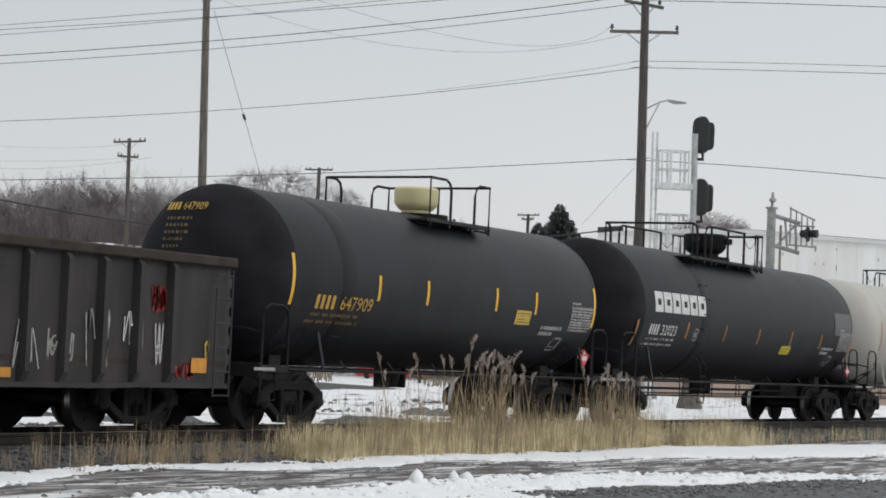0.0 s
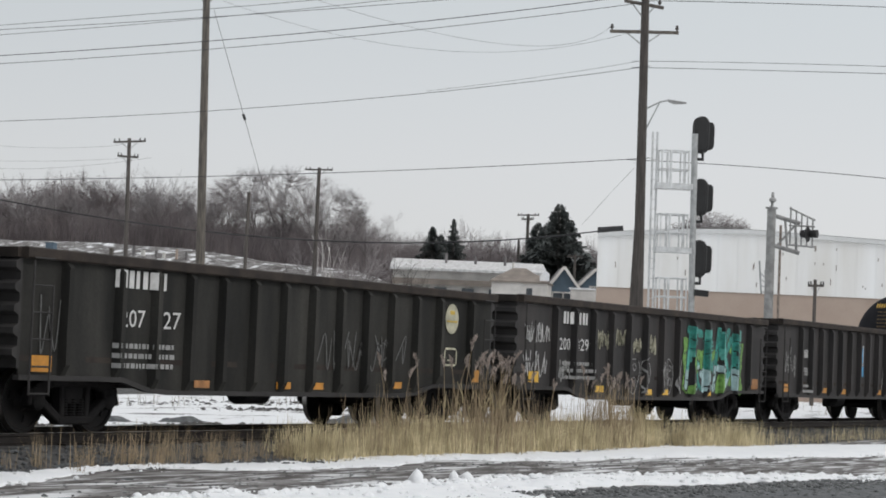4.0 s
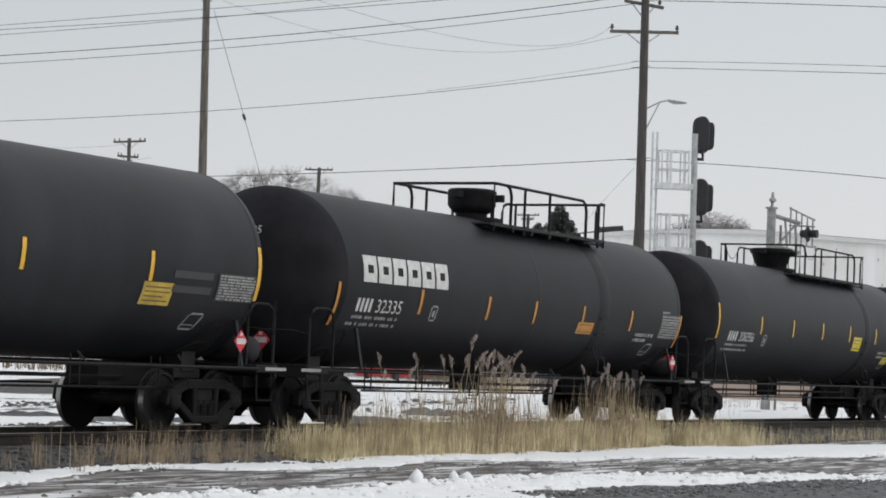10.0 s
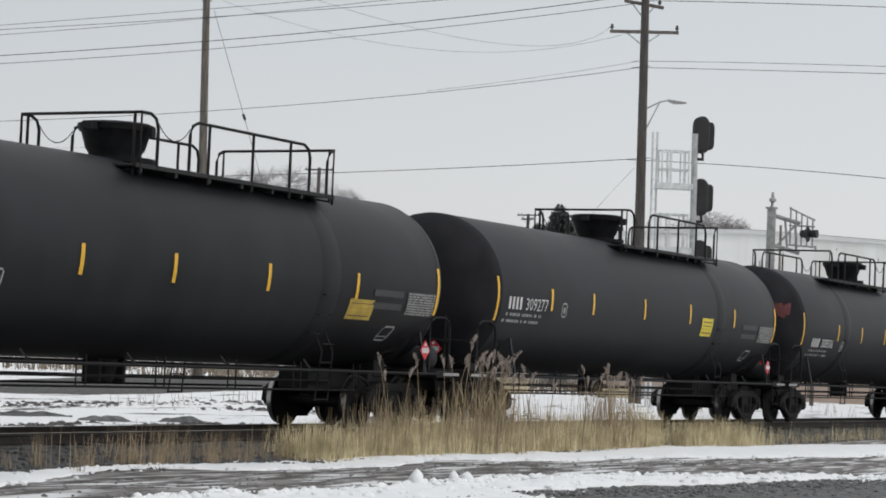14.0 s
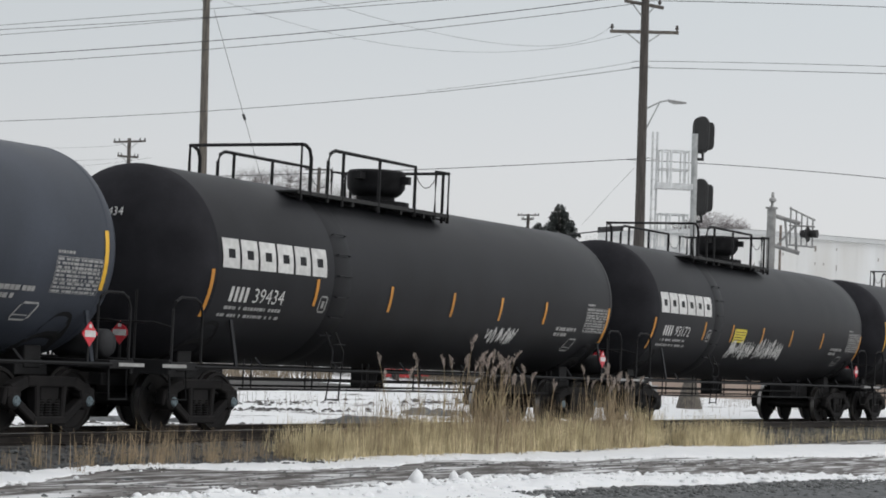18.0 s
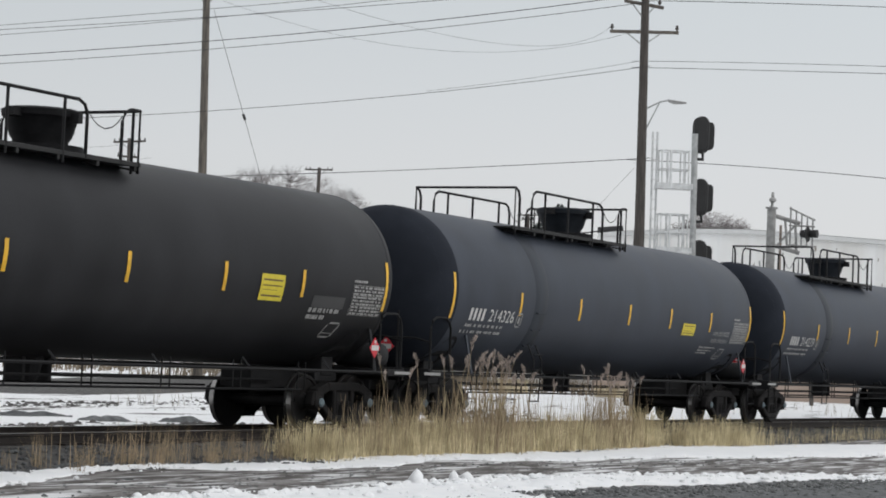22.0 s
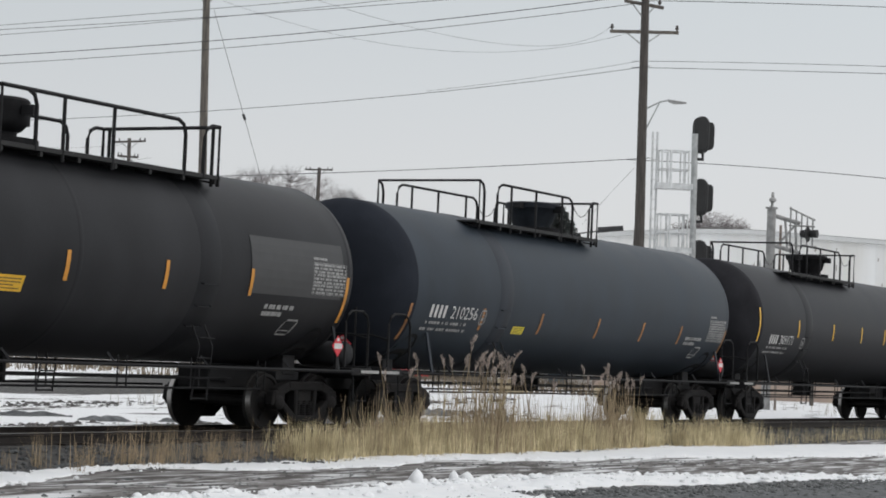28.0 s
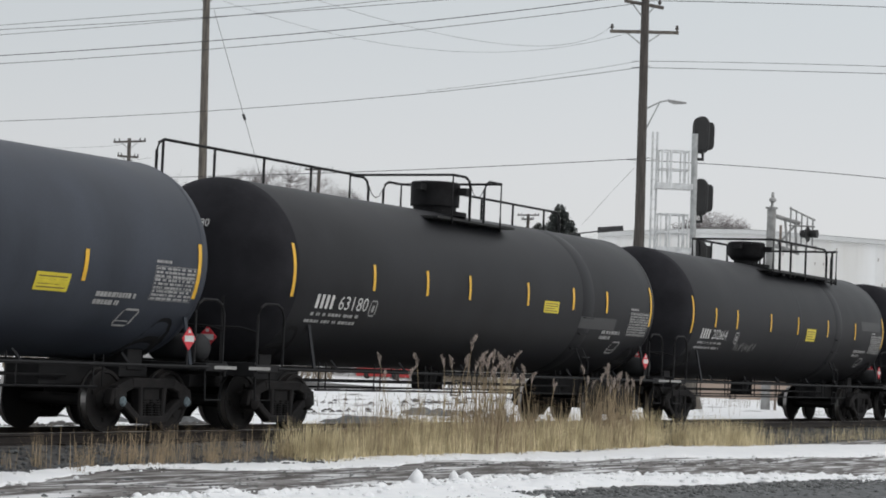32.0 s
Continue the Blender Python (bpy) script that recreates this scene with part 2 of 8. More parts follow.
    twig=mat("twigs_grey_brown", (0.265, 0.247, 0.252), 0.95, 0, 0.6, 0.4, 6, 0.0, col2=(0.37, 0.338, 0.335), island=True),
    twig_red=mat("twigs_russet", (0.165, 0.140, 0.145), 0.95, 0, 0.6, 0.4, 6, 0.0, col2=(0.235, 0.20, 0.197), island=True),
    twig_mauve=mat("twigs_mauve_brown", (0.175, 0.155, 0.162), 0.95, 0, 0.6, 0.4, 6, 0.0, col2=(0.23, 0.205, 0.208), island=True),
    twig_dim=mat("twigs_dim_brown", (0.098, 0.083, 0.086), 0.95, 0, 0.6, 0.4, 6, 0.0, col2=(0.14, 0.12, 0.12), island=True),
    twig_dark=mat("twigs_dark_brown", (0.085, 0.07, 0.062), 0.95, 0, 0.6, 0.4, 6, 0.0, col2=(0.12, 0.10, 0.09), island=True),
    birch=mat("birch_bark_pale", (0.60, 0.575, 0.55), 0.9, 0, 0.4, 1, 6, 0.1),
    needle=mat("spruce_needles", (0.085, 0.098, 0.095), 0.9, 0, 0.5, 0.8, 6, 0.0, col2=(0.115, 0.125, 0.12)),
)


# ---- mesh kit ----
class Shape:
    """Collects boxes, bars, pipes, plates and turned pieces, then makes one mesh."""

    def __init__(self):
        self.v, self.f = [], []

    def add(self, verts, faces):
        k = len(self.v)
        self.v += [tuple(p) for p in verts]
        self.f += [tuple(i + k for i in q) for q in faces]
        return self

    def box(self, x0, x1, y0, y1, z0, z1, c=0.0):
        if c <= 0:
            v = [(x, y, z) for x in (x0, x1) for y in (y0, y1) for z in (z0, z1)]
            return self.add(v, [(0, 1, 3, 2), (4, 6, 7, 5), (0, 4, 5, 1), (2, 3, 7, 6), (0, 2, 6, 4), (1, 5, 7, 3)])
        # chamfered along x: an octagonal section
        s = [(y0 + c, z0), (y1 - c, z0), (y1, z0 + c), (y1, z1 - c), (y1 - c, z1), (y0 + c, z1), (y0, z1 - c), (y0, z0 + c)]
        v = [(x0, *p) for p in s] + [(x1, *p) for p in s]
        return self.add(v, [(i, (i + 1) % 8, (i + 1) % 8 + 8, i + 8) for i in range(8)] + [tuple(range(7, -1, -1)), tuple(range(8, 16))])

    def beam(self, p, q, w, h, up=(0, 0, 1)):
        p, q = Vector(p), Vector(q)
        d = (q - p).normalized()
        s = d.cross(Vector(up))
        if s.length < 1e-4:
            s = d.cross(Vector((0, 1, 0)))
        s.normalize()
        t = s.cross(d)
        o = [s * (a * w / 2) + t * (b * h / 2) for a, b in ((-1, -1), (1, -1), (1, 1), (-1, 1))]
        return self.add([p + k for k in o] + [q + k for k in o], [(0, 1, 5, 4), (1, 2, 6, 5), (2, 3, 7, 6), (3, 0, 4, 7), (3, 2, 1, 0), (4, 5, 6, 7)])

    def pipe(self, pts, r, n=6, r1=None):
        pts = [Vector(p) for p in pts]
        r1 = r if r1 is None else r1
        rings = []
        for i, p in enumerate(pts):
            a = pts[max(0, i - 1)]
            b = pts[min(len(pts) - 1, i + 1)]
            d = (b - a).normalized()
            s = d.cross(Vector((0.13, 0.07, 1)))
            if s.length < 0.05:
                s = d.cross(Vector((0, 1, 0)))
            s.normalize()
            t = s.cross(d)
            rr = r + (r1 - r) * i / max(1, len(pts) - 1)
            rings.append([p + (s * math.cos(6.28318 * k / n) + t * math.sin(6.28318 * k / n)) * rr for k in range(n)])
        v = [q for ring in rings for q in ring]
        f = []
        for i in range(len(pts) - 1):
            for k in range(n):
                f.append((i * n + k, i * n + (k + 1) % n, (i + 1) * n + (k + 1) % n, (i + 1) * n + k))
        f.append(tuple(range(n - 1, -1, -1)))
        f.append(tuple(range((len(pts) - 1) * n, len(pts) * n)))
        return self.add(v, f)

    def turned(self, profile, axis="x", at=(0, 0, 0), n=24, caps=True):
        """profile: (distance along the axis, radius)."""
        v, f = [], []
        for a, r in profile:
            for k in range(n):
                c, s = math.cos(2 * math.pi * k / n) * r, math.sin(2 * math.pi * k / n) * r
                q = (a, c, s) if axis == "x" else ((s, a, c) if axis == "y" else (c, s, a))
                v.append((q[0] + at[0], q[1] + at[1], q[2] + at[2]))
        m = len(profile)
        for i in range(m - 1):
            for k in range(n):
                f.append((i * n + k, i * n + (k + 1) % n, (i + 1) * n + (k + 1) % n, (i + 1) * n + k))
        if caps:
            f.append(tuple(range(n - 1, -1, -1)))
            f.append(tuple(range((m - 1) * n, m * n)))
        return self.add(v, f)

    def plate(self, pts, off):
        """A flat outline pushed along off."""
        o = Vector(off)
        n = len(pts)
        v = [Vector(p) for p in pts] + [Vector(p) + o for p in pts]
        return self.add(v, [tuple(range(n - 1, -1, -1)), tuple(range(n, 2 * n))] + [(i, (i + 1) % n, (i + 1) % n + n, i + n) for i in range(n)])

    def mesh(self, name, material, smooth=False, bevel=0.0):
        me = bpy.data.meshes.new(name)
        me.from_pydata(self.v, [], self.f)
        if bevel or smooth:
            bm = bmesh.new()
            bm.from_mesh(me)
            bmesh.ops.recalc_face_normals(bm, faces=bm.faces)
            if bevel:
                sharp = [e for e in bm.edges if len(e.link_faces) == 2 and e.calc_face_angle(0) > 0.6]
                bmesh.ops.bevel(bm, geom=sharp, offset=bevel, segments=1, affect="EDGES", clamp_overlap=True)
            for q in bm.faces:
                q.smooth = smooth
            if smooth:
                for e2 in bm.edges:
                    e2.smooth = not (len(e2.link_faces) == 2 and e2.calc_face_angle(0) > 0.7)
            bm.to_mesh(me)
            bm.free()
        else:
            bm = bmesh.new()
            bm.from_mesh(me)
            bmesh.ops.recalc_face_normals(bm, faces=bm.faces)
            bm.to_mesh(me)
            bm.free()
        me.materials.append(material)
        return me


STORE = {}


def kept(key, make):
    if key not in STORE:
        STORE[key] = make()
    return STORE[key]


def part(name, me, parent, label="", at=(0, 0, 0), turn=0.0):
    ob = new(name, me)
    ob.parent = parent
    ob.location = at
    if turn:
        ob.rotation_euler = (0, 0, turn)
    if label:
        ob["label"] = label
    return ob


def fine_print(ob):
    """Rows of print too small to be told apart."""
    ob["kind"] = "stuff"
    return ob


def thing(name, label, category, group="", kind="", at=(0, 0, 0), data=None):
    ob = new(name, data)
    ob.location = at
    return tagged(ob, label, category, group, kind)


def raw_mesh(name, v, f, material, smooth=False):
    me = bpy.data.meshes.new(name)
    me.from_pydata(v, [], f)
    me.materials.append(material)
    if smooth:
        me.polygons.foreach_set("use_smooth", [True] * len(me.polygons))
    me.update()
    return me


def glyphs(body):
    """Flat outline mesh of a string in the built-in font, one unit high, as vertices and faces."""
    def make():
        cu = bpy.data.curves.new("glyphs", "FONT")
        cu.body, cu.size, cu.resolution_u = body, 1.0, 2
        ob = bpy.data.objects.new("glyphs", cu)
        me = bpy.data.meshes.new_from_object(ob)
        v = np.array([p.co[:2] for p in me.vertices])
        f = [tuple(p.vertices) for p in me.polygons]
        bpy.data.objects.remove(ob)
        bpy.data.meshes.remove(me)
        lo, hi = v.min(0), v.max(0)
        return (v - lo) / (hi - lo), f
    return kept(("glyphs", body), make)


# ---- ground ----
FWD, SIDE = (0.8815, 0.4723), (0.4723, -0.8815)


def smooth(a, b, x):
    t = min(1.0, max(0.0, (x - a) / (b - a)))
    return t * t * (3 - 2 * t)


def ground_z(x, y):
    """Height of the land: the track bed shoulder, the lane in front, the yard behind and the wooded rise."""
    d = x * FWD[0] + (y + 20) * FWD[1]
    c = x * SIDE[0] + (y + 20) * SIDE[1]
    if y < 0:
        z = -0.365 - 0.02 * smooth(2.0, 4.0, -y) - 0.075 * smooth(4.0, 9.0, -y)
    else:
        z = -0.24 - 0.22 * smooth(2.0, 6.0, y)
        z += 0.32 * smooth(62, 76, x) * smooth(5, 9, y) * (1 - smooth(95, 125, d))
    if y > 20 and x > 20:
        rise = smooth(192, 230, d)
        z += rise * (12.4 - 1.6 * smooth(-32, -11, c) - 6.0 * smooth(-11, 8, c))
    if abs(y) > 2.2:
        z += 0.035 * noise.noise((x * 0.35, y * 0.5, 0.3)) + 0.015 * noise.noise((x * 1.3, y * 1.7, 4.0))
    return z


def axis_steps(spans):
    out = [spans[0][0]]
    for a, b, s in spans:
        n = max(1, round((b - a) / s))
        out += [a + (b - a) * (i + 1) / n for i in range(n)]
    return out


def ground_material():
    m = bpy.data.materials.new("ground_mixed")
    m.use_nodes = True
    nt = m.node_tree
    N, L = nt.nodes, nt.links
    b = N["Principled BSDF"]
    geo = N.new("ShaderNodeNewGeometry")
    sep = N.new("ShaderNodeSeparateXYZ")
    L.new(geo.outputs["Position"], sep.inputs[0])

    def tex(scale, detail, stretch=(1, 1, 1)):
        mp = N.new("ShaderNodeMapping")
        mp.inputs["Scale"].default_value = stretch
        L.new(geo.outputs["Position"], mp.inputs["Vector"])
        t = N.new("ShaderNodeTexNoise")
        t.inputs["Scale"].default_value, t.inputs["Detail"].default_value = scale, detail
        L.new(mp.outputs[0], t.inputs["Vector"])
        return t.outputs["Fac"]

    def ramp(src, a, b2):
        r = N.new("ShaderNodeMapRange")
        r.inputs["From Min"].default_value, r.inputs["From Max"].default_value = a, b2
        L.new(src, r.inputs["Value"])
        return r.outputs[0]

    def mixc(fac, c1, c2):
        x = N.new("ShaderNodeMix")
        x.data_type = "RGBA"
        L.new(fac, x.inputs["Factor"])
        for i, c in ((6, c1), (7, c2)):
            if isinstance(c, tuple):
                x.inputs[i].default_value = (*c, 1)
            else:
                L.new(c, x.inputs[i])
        return x.outputs[2]

    def math_(op, a, b2):
        x = N.new("ShaderNodeMath")
        x.operation = op
        x.use_clamp = True
        for i, c in ((0, a), (1, b2)):
            if isinstance(c, (int, float)):
                x.inputs[i].default_value = c
            else:
                L.new(c, x.inputs[i])
        return x.outputs[0]

    fine = tex(9, 6)
    grit = tex(38, 4)
    wide = tex(0.55, 4, (0.55, 1.6, 1))
    streak = tex(1.9, 8, (0.24, 1.7, 1))
    thin = tex(4.6, 8, (0.30, 1.1, 1))
    slope = tex(0.9, 8, (0.6, 1.0, 1))
    film = tex(2.6, 8, (0.35, 1.2, 1))
    dirt = mixc(ramp(fine, 0.35, 0.7), (0.080, 0.072, 0.068), (0.145, 0.131, 0.123))
    dirt = mixc(ramp(grit, 0.3, 0.75), (0.062, 0.055, 0.050), dirt)
    dirt = mixc(math_("MULTIPLY", ramp(film, 0.46, 0.58), 0.85), dirt, (0.25, 0.24, 0.235))
    snow = mixc(ramp(fine, 0.3, 0.7), (0.78, 0.795, 0.81), (0.86, 0.865, 0.87))
    # behind the track the snow lies nearly closed; in front only thin drifts are left on the lane
    back = math_("MULTIPLY", ramp(sep.outputs["Y"], 1.5, 4.0), ramp(math_("ADD", wide, math_("MULTIPLY", fine, 0.35)), 0.50, 0.57))
    back = math_("SUBTRACT", back, math_("MULTIPLY", ramp(sep.outputs["X"], 140, 165), math_("MULTIPLY", ramp(slope, 0.35, 0.47), 0.95)))
    front = math_("MULTIPLY", ramp(sep.outputs["Y"], 1.0, -1.0), math_("MAXIMUM", math_("MULTIPLY", ramp(streak, 0.55, 0.64), 0.85), math_("MULTIPLY", ramp(thin, 0.55, 0.64), 0.6)))
    # unseen snow beside and behind the camera, added to bounce light onto the tanks
    bounce_snow = math_("MULTIPLY", ramp(sep.outputs["Y"], -14.5, -17.0), ramp(math_("ADD", wide, math_("MULTIPLY", fine, 0.35)), 0.50, 0.57))
    front = math_("MAXIMUM", front, bounce_snow)
    col = mixc(math_("ADD", back, front), dirt, snow)
    # leaf litter under the wood
    dot = N.new("ShaderNodeVectorMath")
    dot.operation = "DOT_PRODUCT"
    dot.inputs[1].default_value = (FWD[0], FWD[1], 0)
    L.new(geo.outputs["Position"], dot.inputs[0])
    litter = mixc(ramp(fine, 0.35, 0.7), (0.10, 0.08, 0.07), (0.17, 0.14, 0.125))
    col = mixc(ramp(dot.outputs["Value"], 221.0, 224.0), col, litter)
    L.new(col, b.inputs["Base Color"])
    b.inputs["Roughness"].default_value = 0.9
    bp = N.new("ShaderNodeBump")
    bp.inputs["Strength"].default_value, bp.inputs["Distance"].default_value = 0.6, 0.04
    L.new(grit, bp.inputs["Height"])
    L.new(bp.outputs[0], b.inputs["Normal"])
    return m


def build_ground():
    xs = axis_steps([(-3000, -460, 500), (-460, 8, 20), (8, 62, 0.6), (62, 130, 2.0), (130, 330, 6), (330, 460, 20), (460, 3000, 500)])
    ys = axis_steps([(-3000, -60, 500), (-60, -12, 6), (-12, 14, 0.35), (14, 60, 2.0), (60, 190, 6), (190, 3000, 500)])
    v = [(x, y, ground_z(x, y)) for x in xs for y in ys]
    w = len(ys)
    f = [(i * w + j, (i + 1) * w + j, (i + 1) * w + j + 1, i * w + j + 1) for i in range(len(xs) - 1) for j in range(w - 1)]
    g = new("ground", raw_mesh("ground", v, f, ground_material(), True))
    tagged(g, "frozen ground of dirt lane, gravel and patchy snow", "ground", kind="structure")


build_ground()


def along(table):
    """A smooth line through pairs of (x, y)."""
    def f(x):
        for (a, p), (b, q) in zip(table, table[1:]):
            if x <= b:
                return p + (q - p) * smooth(a, b, max(a, x))
        return table[-1][1]
    return f


def snow_sheet(name, label, x0, x1, back, front, height, lump, seed, step=0.07, rows=26, ragged=0.16):
    """A trodden sheet of old snow between two lines: steep ragged edges, a nearly flat lumpy top."""
    n = int((x1 - x0) / step)
    v, f = [], []
    for i in range(n + 1):
        x = x0 + (x1 - x0) * i / n
        b = back(x) + ragged * (0.6 * noise.noise((x * 0.8, seed, 1)) + 0.6 * noise.noise((x * 3.1, seed, 2)) + 0.25 * noise.noise((x * 9, seed, 3)))
        fr = front(x) + ragged * (2.2 * noise.noise((x * 0.6, seed, 4)) + 1.2 * noise.noise((x * 2.3, seed, 5)) + 0.5 * noise.noise((x * 8, seed, 6)))
        fr = min(fr, b - 0.08)
        for j in range(rows + 1):
            t = j / rows
            t = t + 0.5 * t * (1 - t) * (1 - 2 * t) * -1
            y = b + (fr - b) * t
            edge = min(1, (b - y) / 0.14, (y - fr) / 0.30)
            edge = max(0.0, edge) ** 0.7
            bumps = noise.noise((x * 1.1, y * 1.6, seed)) * 0.5 + noise.noise((x * 3.7, y * 4.1, seed + 2)) * 0.6 + noise.noise((x * 9.3, y * 9.7, seed + 4)) * 0.45
            z = ground_z(x, y) + edge * (height * (0.8 + 0.4 * noise.noise((x * 0.5, y, seed))) + lump * bumps)
            v.append((x, y, z + (0.012 if 0 < j < rows else -0.03)))
    for i in range(n):
        for j in range(rows):
            a = i * (rows + 1) + j
            f.append((a, a + rows + 1, a + rows + 2, a + 1))
    return tagged(new(name, raw_mesh(name, v, f, M["snow"], True)), label, "snow", kind="stuff")


BANK_BACK = along([(12, -2.7), (22, -2.65), (26, -2.42), (29, -2.5), (33, -2.7), (37, -2.6), (41, -2.65), (46, -3.15), (53, -4.4), (64, -6)])
BANK_FRONT = along([(12, -5.0), (19.4, -3.8), (20.6, -3.45), (22, -3.1), (24.3, -3.05), (25.5, -3.5), (26.6, -3.75), (31, -3.45), (34.5, -4.0), (37.5, -4.4), (40, -5.3), (46, -6.2), (64, -9.0)])
RIDGE_BACK = along([(12, -8.5), (17.5, -6.6), (19.5, -6.05), (22.5, -6.2), (25, -6.3), (28.5, -6.25), (30.4, -6.5), (32.7, -7.5), (35, -8.1), (36.5, -9.0), (44, -11.6)])
RIDGE_FRONT = along([(12, -11.0), (22, -9.2), (24.6, -8.5), (25.4, -7.6), (26.5, -7.75), (28.8, -7.4), (31, -7.95), (34.4, -8.6), (36, -9.4), (44, -12.2)])
snow_sheet("snow_bank", "low white snow bank between reeds and dirt lane", 12, 64, BANK_BACK, BANK_FRONT, 0.04, 0.02, 1.3)
snow_sheet("snow_ridge", "ploughed lumpy snow ridge at the lane's edge", 12, 44, RIDGE_BACK, RIDGE_FRONT, 0.07, 0.05, 5.1, 0.06, 34)


def rock_shapes(seed, count=6):
    rnd = random.Random(seed)
    out = []
    base = [(0, 0, 1), (0.9, 0, 0.4), (0.28, 0.85, 0.4), (-0.72, 0.53, 0.4), (-0.72, -0.53, 0.4), (0.28, -0.85, 0.4), (0.8, 0.5, -0.4), (-0.3, 0.9, -0.4), (-0.95, 0, -0.4), (-0.3, -0.9, -0.4), (0.8, -0.5, -0.4)]
    faces = [(0, 1, 2), (0, 2, 3), (0, 3, 4), (0, 4, 5), (0, 5, 1), (1, 6, 2), (2, 7, 3), (3, 8, 4), (4, 9, 5), (5, 10, 1), (2, 6, 7), (3, 7, 8), (4, 8, 9), (5, 9, 10), (1, 10, 6)]
    for _ in range(count):
        sx, sy, sz = rnd.uniform(0.7, 1.3), rnd.uniform(0.6, 1.1), rnd.uniform(0.45, 0.85)
        out.append(([(p[0] * sx * rnd.uniform(0.8, 1.2), p[1] * sy * rnd.uniform(0.8, 1.2), p[2] * sz * rnd.uniform(0.8, 1.2)) for p in base], faces))
    return out


ROCKS = rock_shapes(4)


def scatter_rocks(name, label, spots, material, category="gravel"):
    v, f = [], []
    rnd = random.Random(11)
    for x, y, z, s in spots:
        sv, sf = ROCKS[rnd.randrange(len(ROCKS))]
        a = rnd.uniform(0, 6.28)
        ca, sa = math.cos(a) * s, math.sin(a) * s
        k = len(v)
        v += [(x + p[0] * ca - p[1] * sa, y + p[0] * sa + p[1] * ca, z + p[2] * s) for p in sv]
        f += [tuple(i + k for i in q) for q in sf]
    ob = new(name, raw_mesh(name, v, f, M[material]))
    return tagged(ob, label, category, kind="stuff")


def ballast_z(y):
    a = abs(y)
    return -0.17 - 0.20 * smooth(1.45, 2.9, a)


def build_track():
    bed_x = axis_steps([(-440, 10, 15), (10, 80, 0.5), (80, 480, 15)])
    bed_y = [-3.2, -2.9, -2.6, -2.3, -2.0, -1.7, -1.45, -1.0, 0, 1.0, 1.45, 1.8, 2.3, 2.8, 3.2]
    v = [(x, y, ballast_z(y) + (0.03 * noise.noise((x * 2.5, y * 2.5, 1)) if 10 < x < 80 else 0) - (0.35 if abs(y) > 3.1 else 0)) for x in bed_x for y in bed_y]
    w = len(bed_y)
    f = [(i * w + j, (i + 1) * w + j, (i + 1) * w + j + 1, i * w + j + 1) for i in range(len(bed_x) - 1) for j in range(w - 1)]
    bed = tagged(new("ballast_bed", raw_mesh("ballast_bed", v, f, M["ballast"], True)), "dark crushed stone ballast under the railway track", "ballast", kind="structure")
    rnd = random.Random(3)
    spots = []
    for _ in range(5200):
        x = 14 + 50 * rnd.random() ** 1.5
        y = rnd.uniform(-3.0, -1.35) if rnd.random() < 0.8 else rnd.uniform(1.3, 2.6)
        spots.append((x, y, ballast_z(y) + 0.012, rnd.uniform(0.022, 0.05)))
    scatter_rocks("ballast_stones", "loose angular grey ballast stones on the shoulder", spots, "shoulder_stone", "gravel")
    track = thing("railway_track", "rusty steel railway track on creosoted sleepers in ballast", "track", kind="structure")
    prof = [(-0.07, -0.165), (0.07, -0.165), (0.07, -0.15), (0.012, -0.125), (0.012, -0.045), (0.036, -0.035), (0.036, -0.006), (0.028, 0), (-0.028, 0), (-0.036, -0.006), (-0.036, -0.035), (-0.012, -0.045), (-0.012, -0.125), (-0.07, -0.15)]
    for y in (-0.753, 0.753):
        s = Shape()
        n = len(prof)
        s.add([(x, y + p[0], p[1] - 0.001) for x in (-440, 480) for p in prof], [(i, (i + 1) % n, (i + 1) % n + n, i + n) for i in range(n)] + [tuple(range(n)), tuple(range(2 * n - 1, n - 1, -1))])
        part("rail", s.mesh("rail", M["rail"]), track)
        top = Shape().box(-440, 480, y - 0.026, y + 0.026, -0.004, 0.002)
        part("rail_head", top.mesh("rail_head", M["rail_top"]), track, "polished running surface")
    tie = Shape().box(-0.115, 0.115, -1.3, 1.3, -0.34, -0.165, 0.0).mesh("sleeper", M["tie"], bevel=0.012)
    plate = Shape().box(-0.09, 0.09, -0.17, 0.17, -0.165, -0.148).mesh("tie_plate", M["rail"])
    x = 12.0
    while x < 84:
        t = part("sleeper", tie, track, at=(x, rnd.uniform(-0.03, 0.03), 0), turn=rnd.uniform(-0.02, 0.02))
        part("tie_plate", plate, t, at=(0, -0.753, 0))
        x += 0.53
    return bed


build_track()


# a second, snow-edged gravel roadbed in the yard behind, and the gravel in front of the ridge
def gravel_band(name, label, x0, x1, mid, half, material, lift=0.05, step=1.0, edge=0.6):
    v, f = [], []
    n = int((x1 - x0) / step)
    k = 6
    for i in range(n + 1):
        x = x0 + (x1 - x0) * i / n
        for j in range(k + 1):
            t = -1 + 2 * j / k
            y = mid(x) + half(x) * t + (edge * noise.noise((x * 0.21, t * 3, 2.2)) + 0.3 * edge * noise.noise((x * 1.1, t * 3, 5)) if abs(t) > 0.9 else 0)
            v.append((x, y, ground_z(x, y) + (lift * (1 - t * t) + 0.02 if abs(t) < 0.9 else -0.05)))
    for i in range(n):
        for j in range(k):
            a = i * (k + 1) + j
            f.append((a, a + k + 1, a + k + 2, a + 1))
    return tagged(new(name, raw_mesh(name, v, f, M[material], True)), label, "gravel", kind="structure")


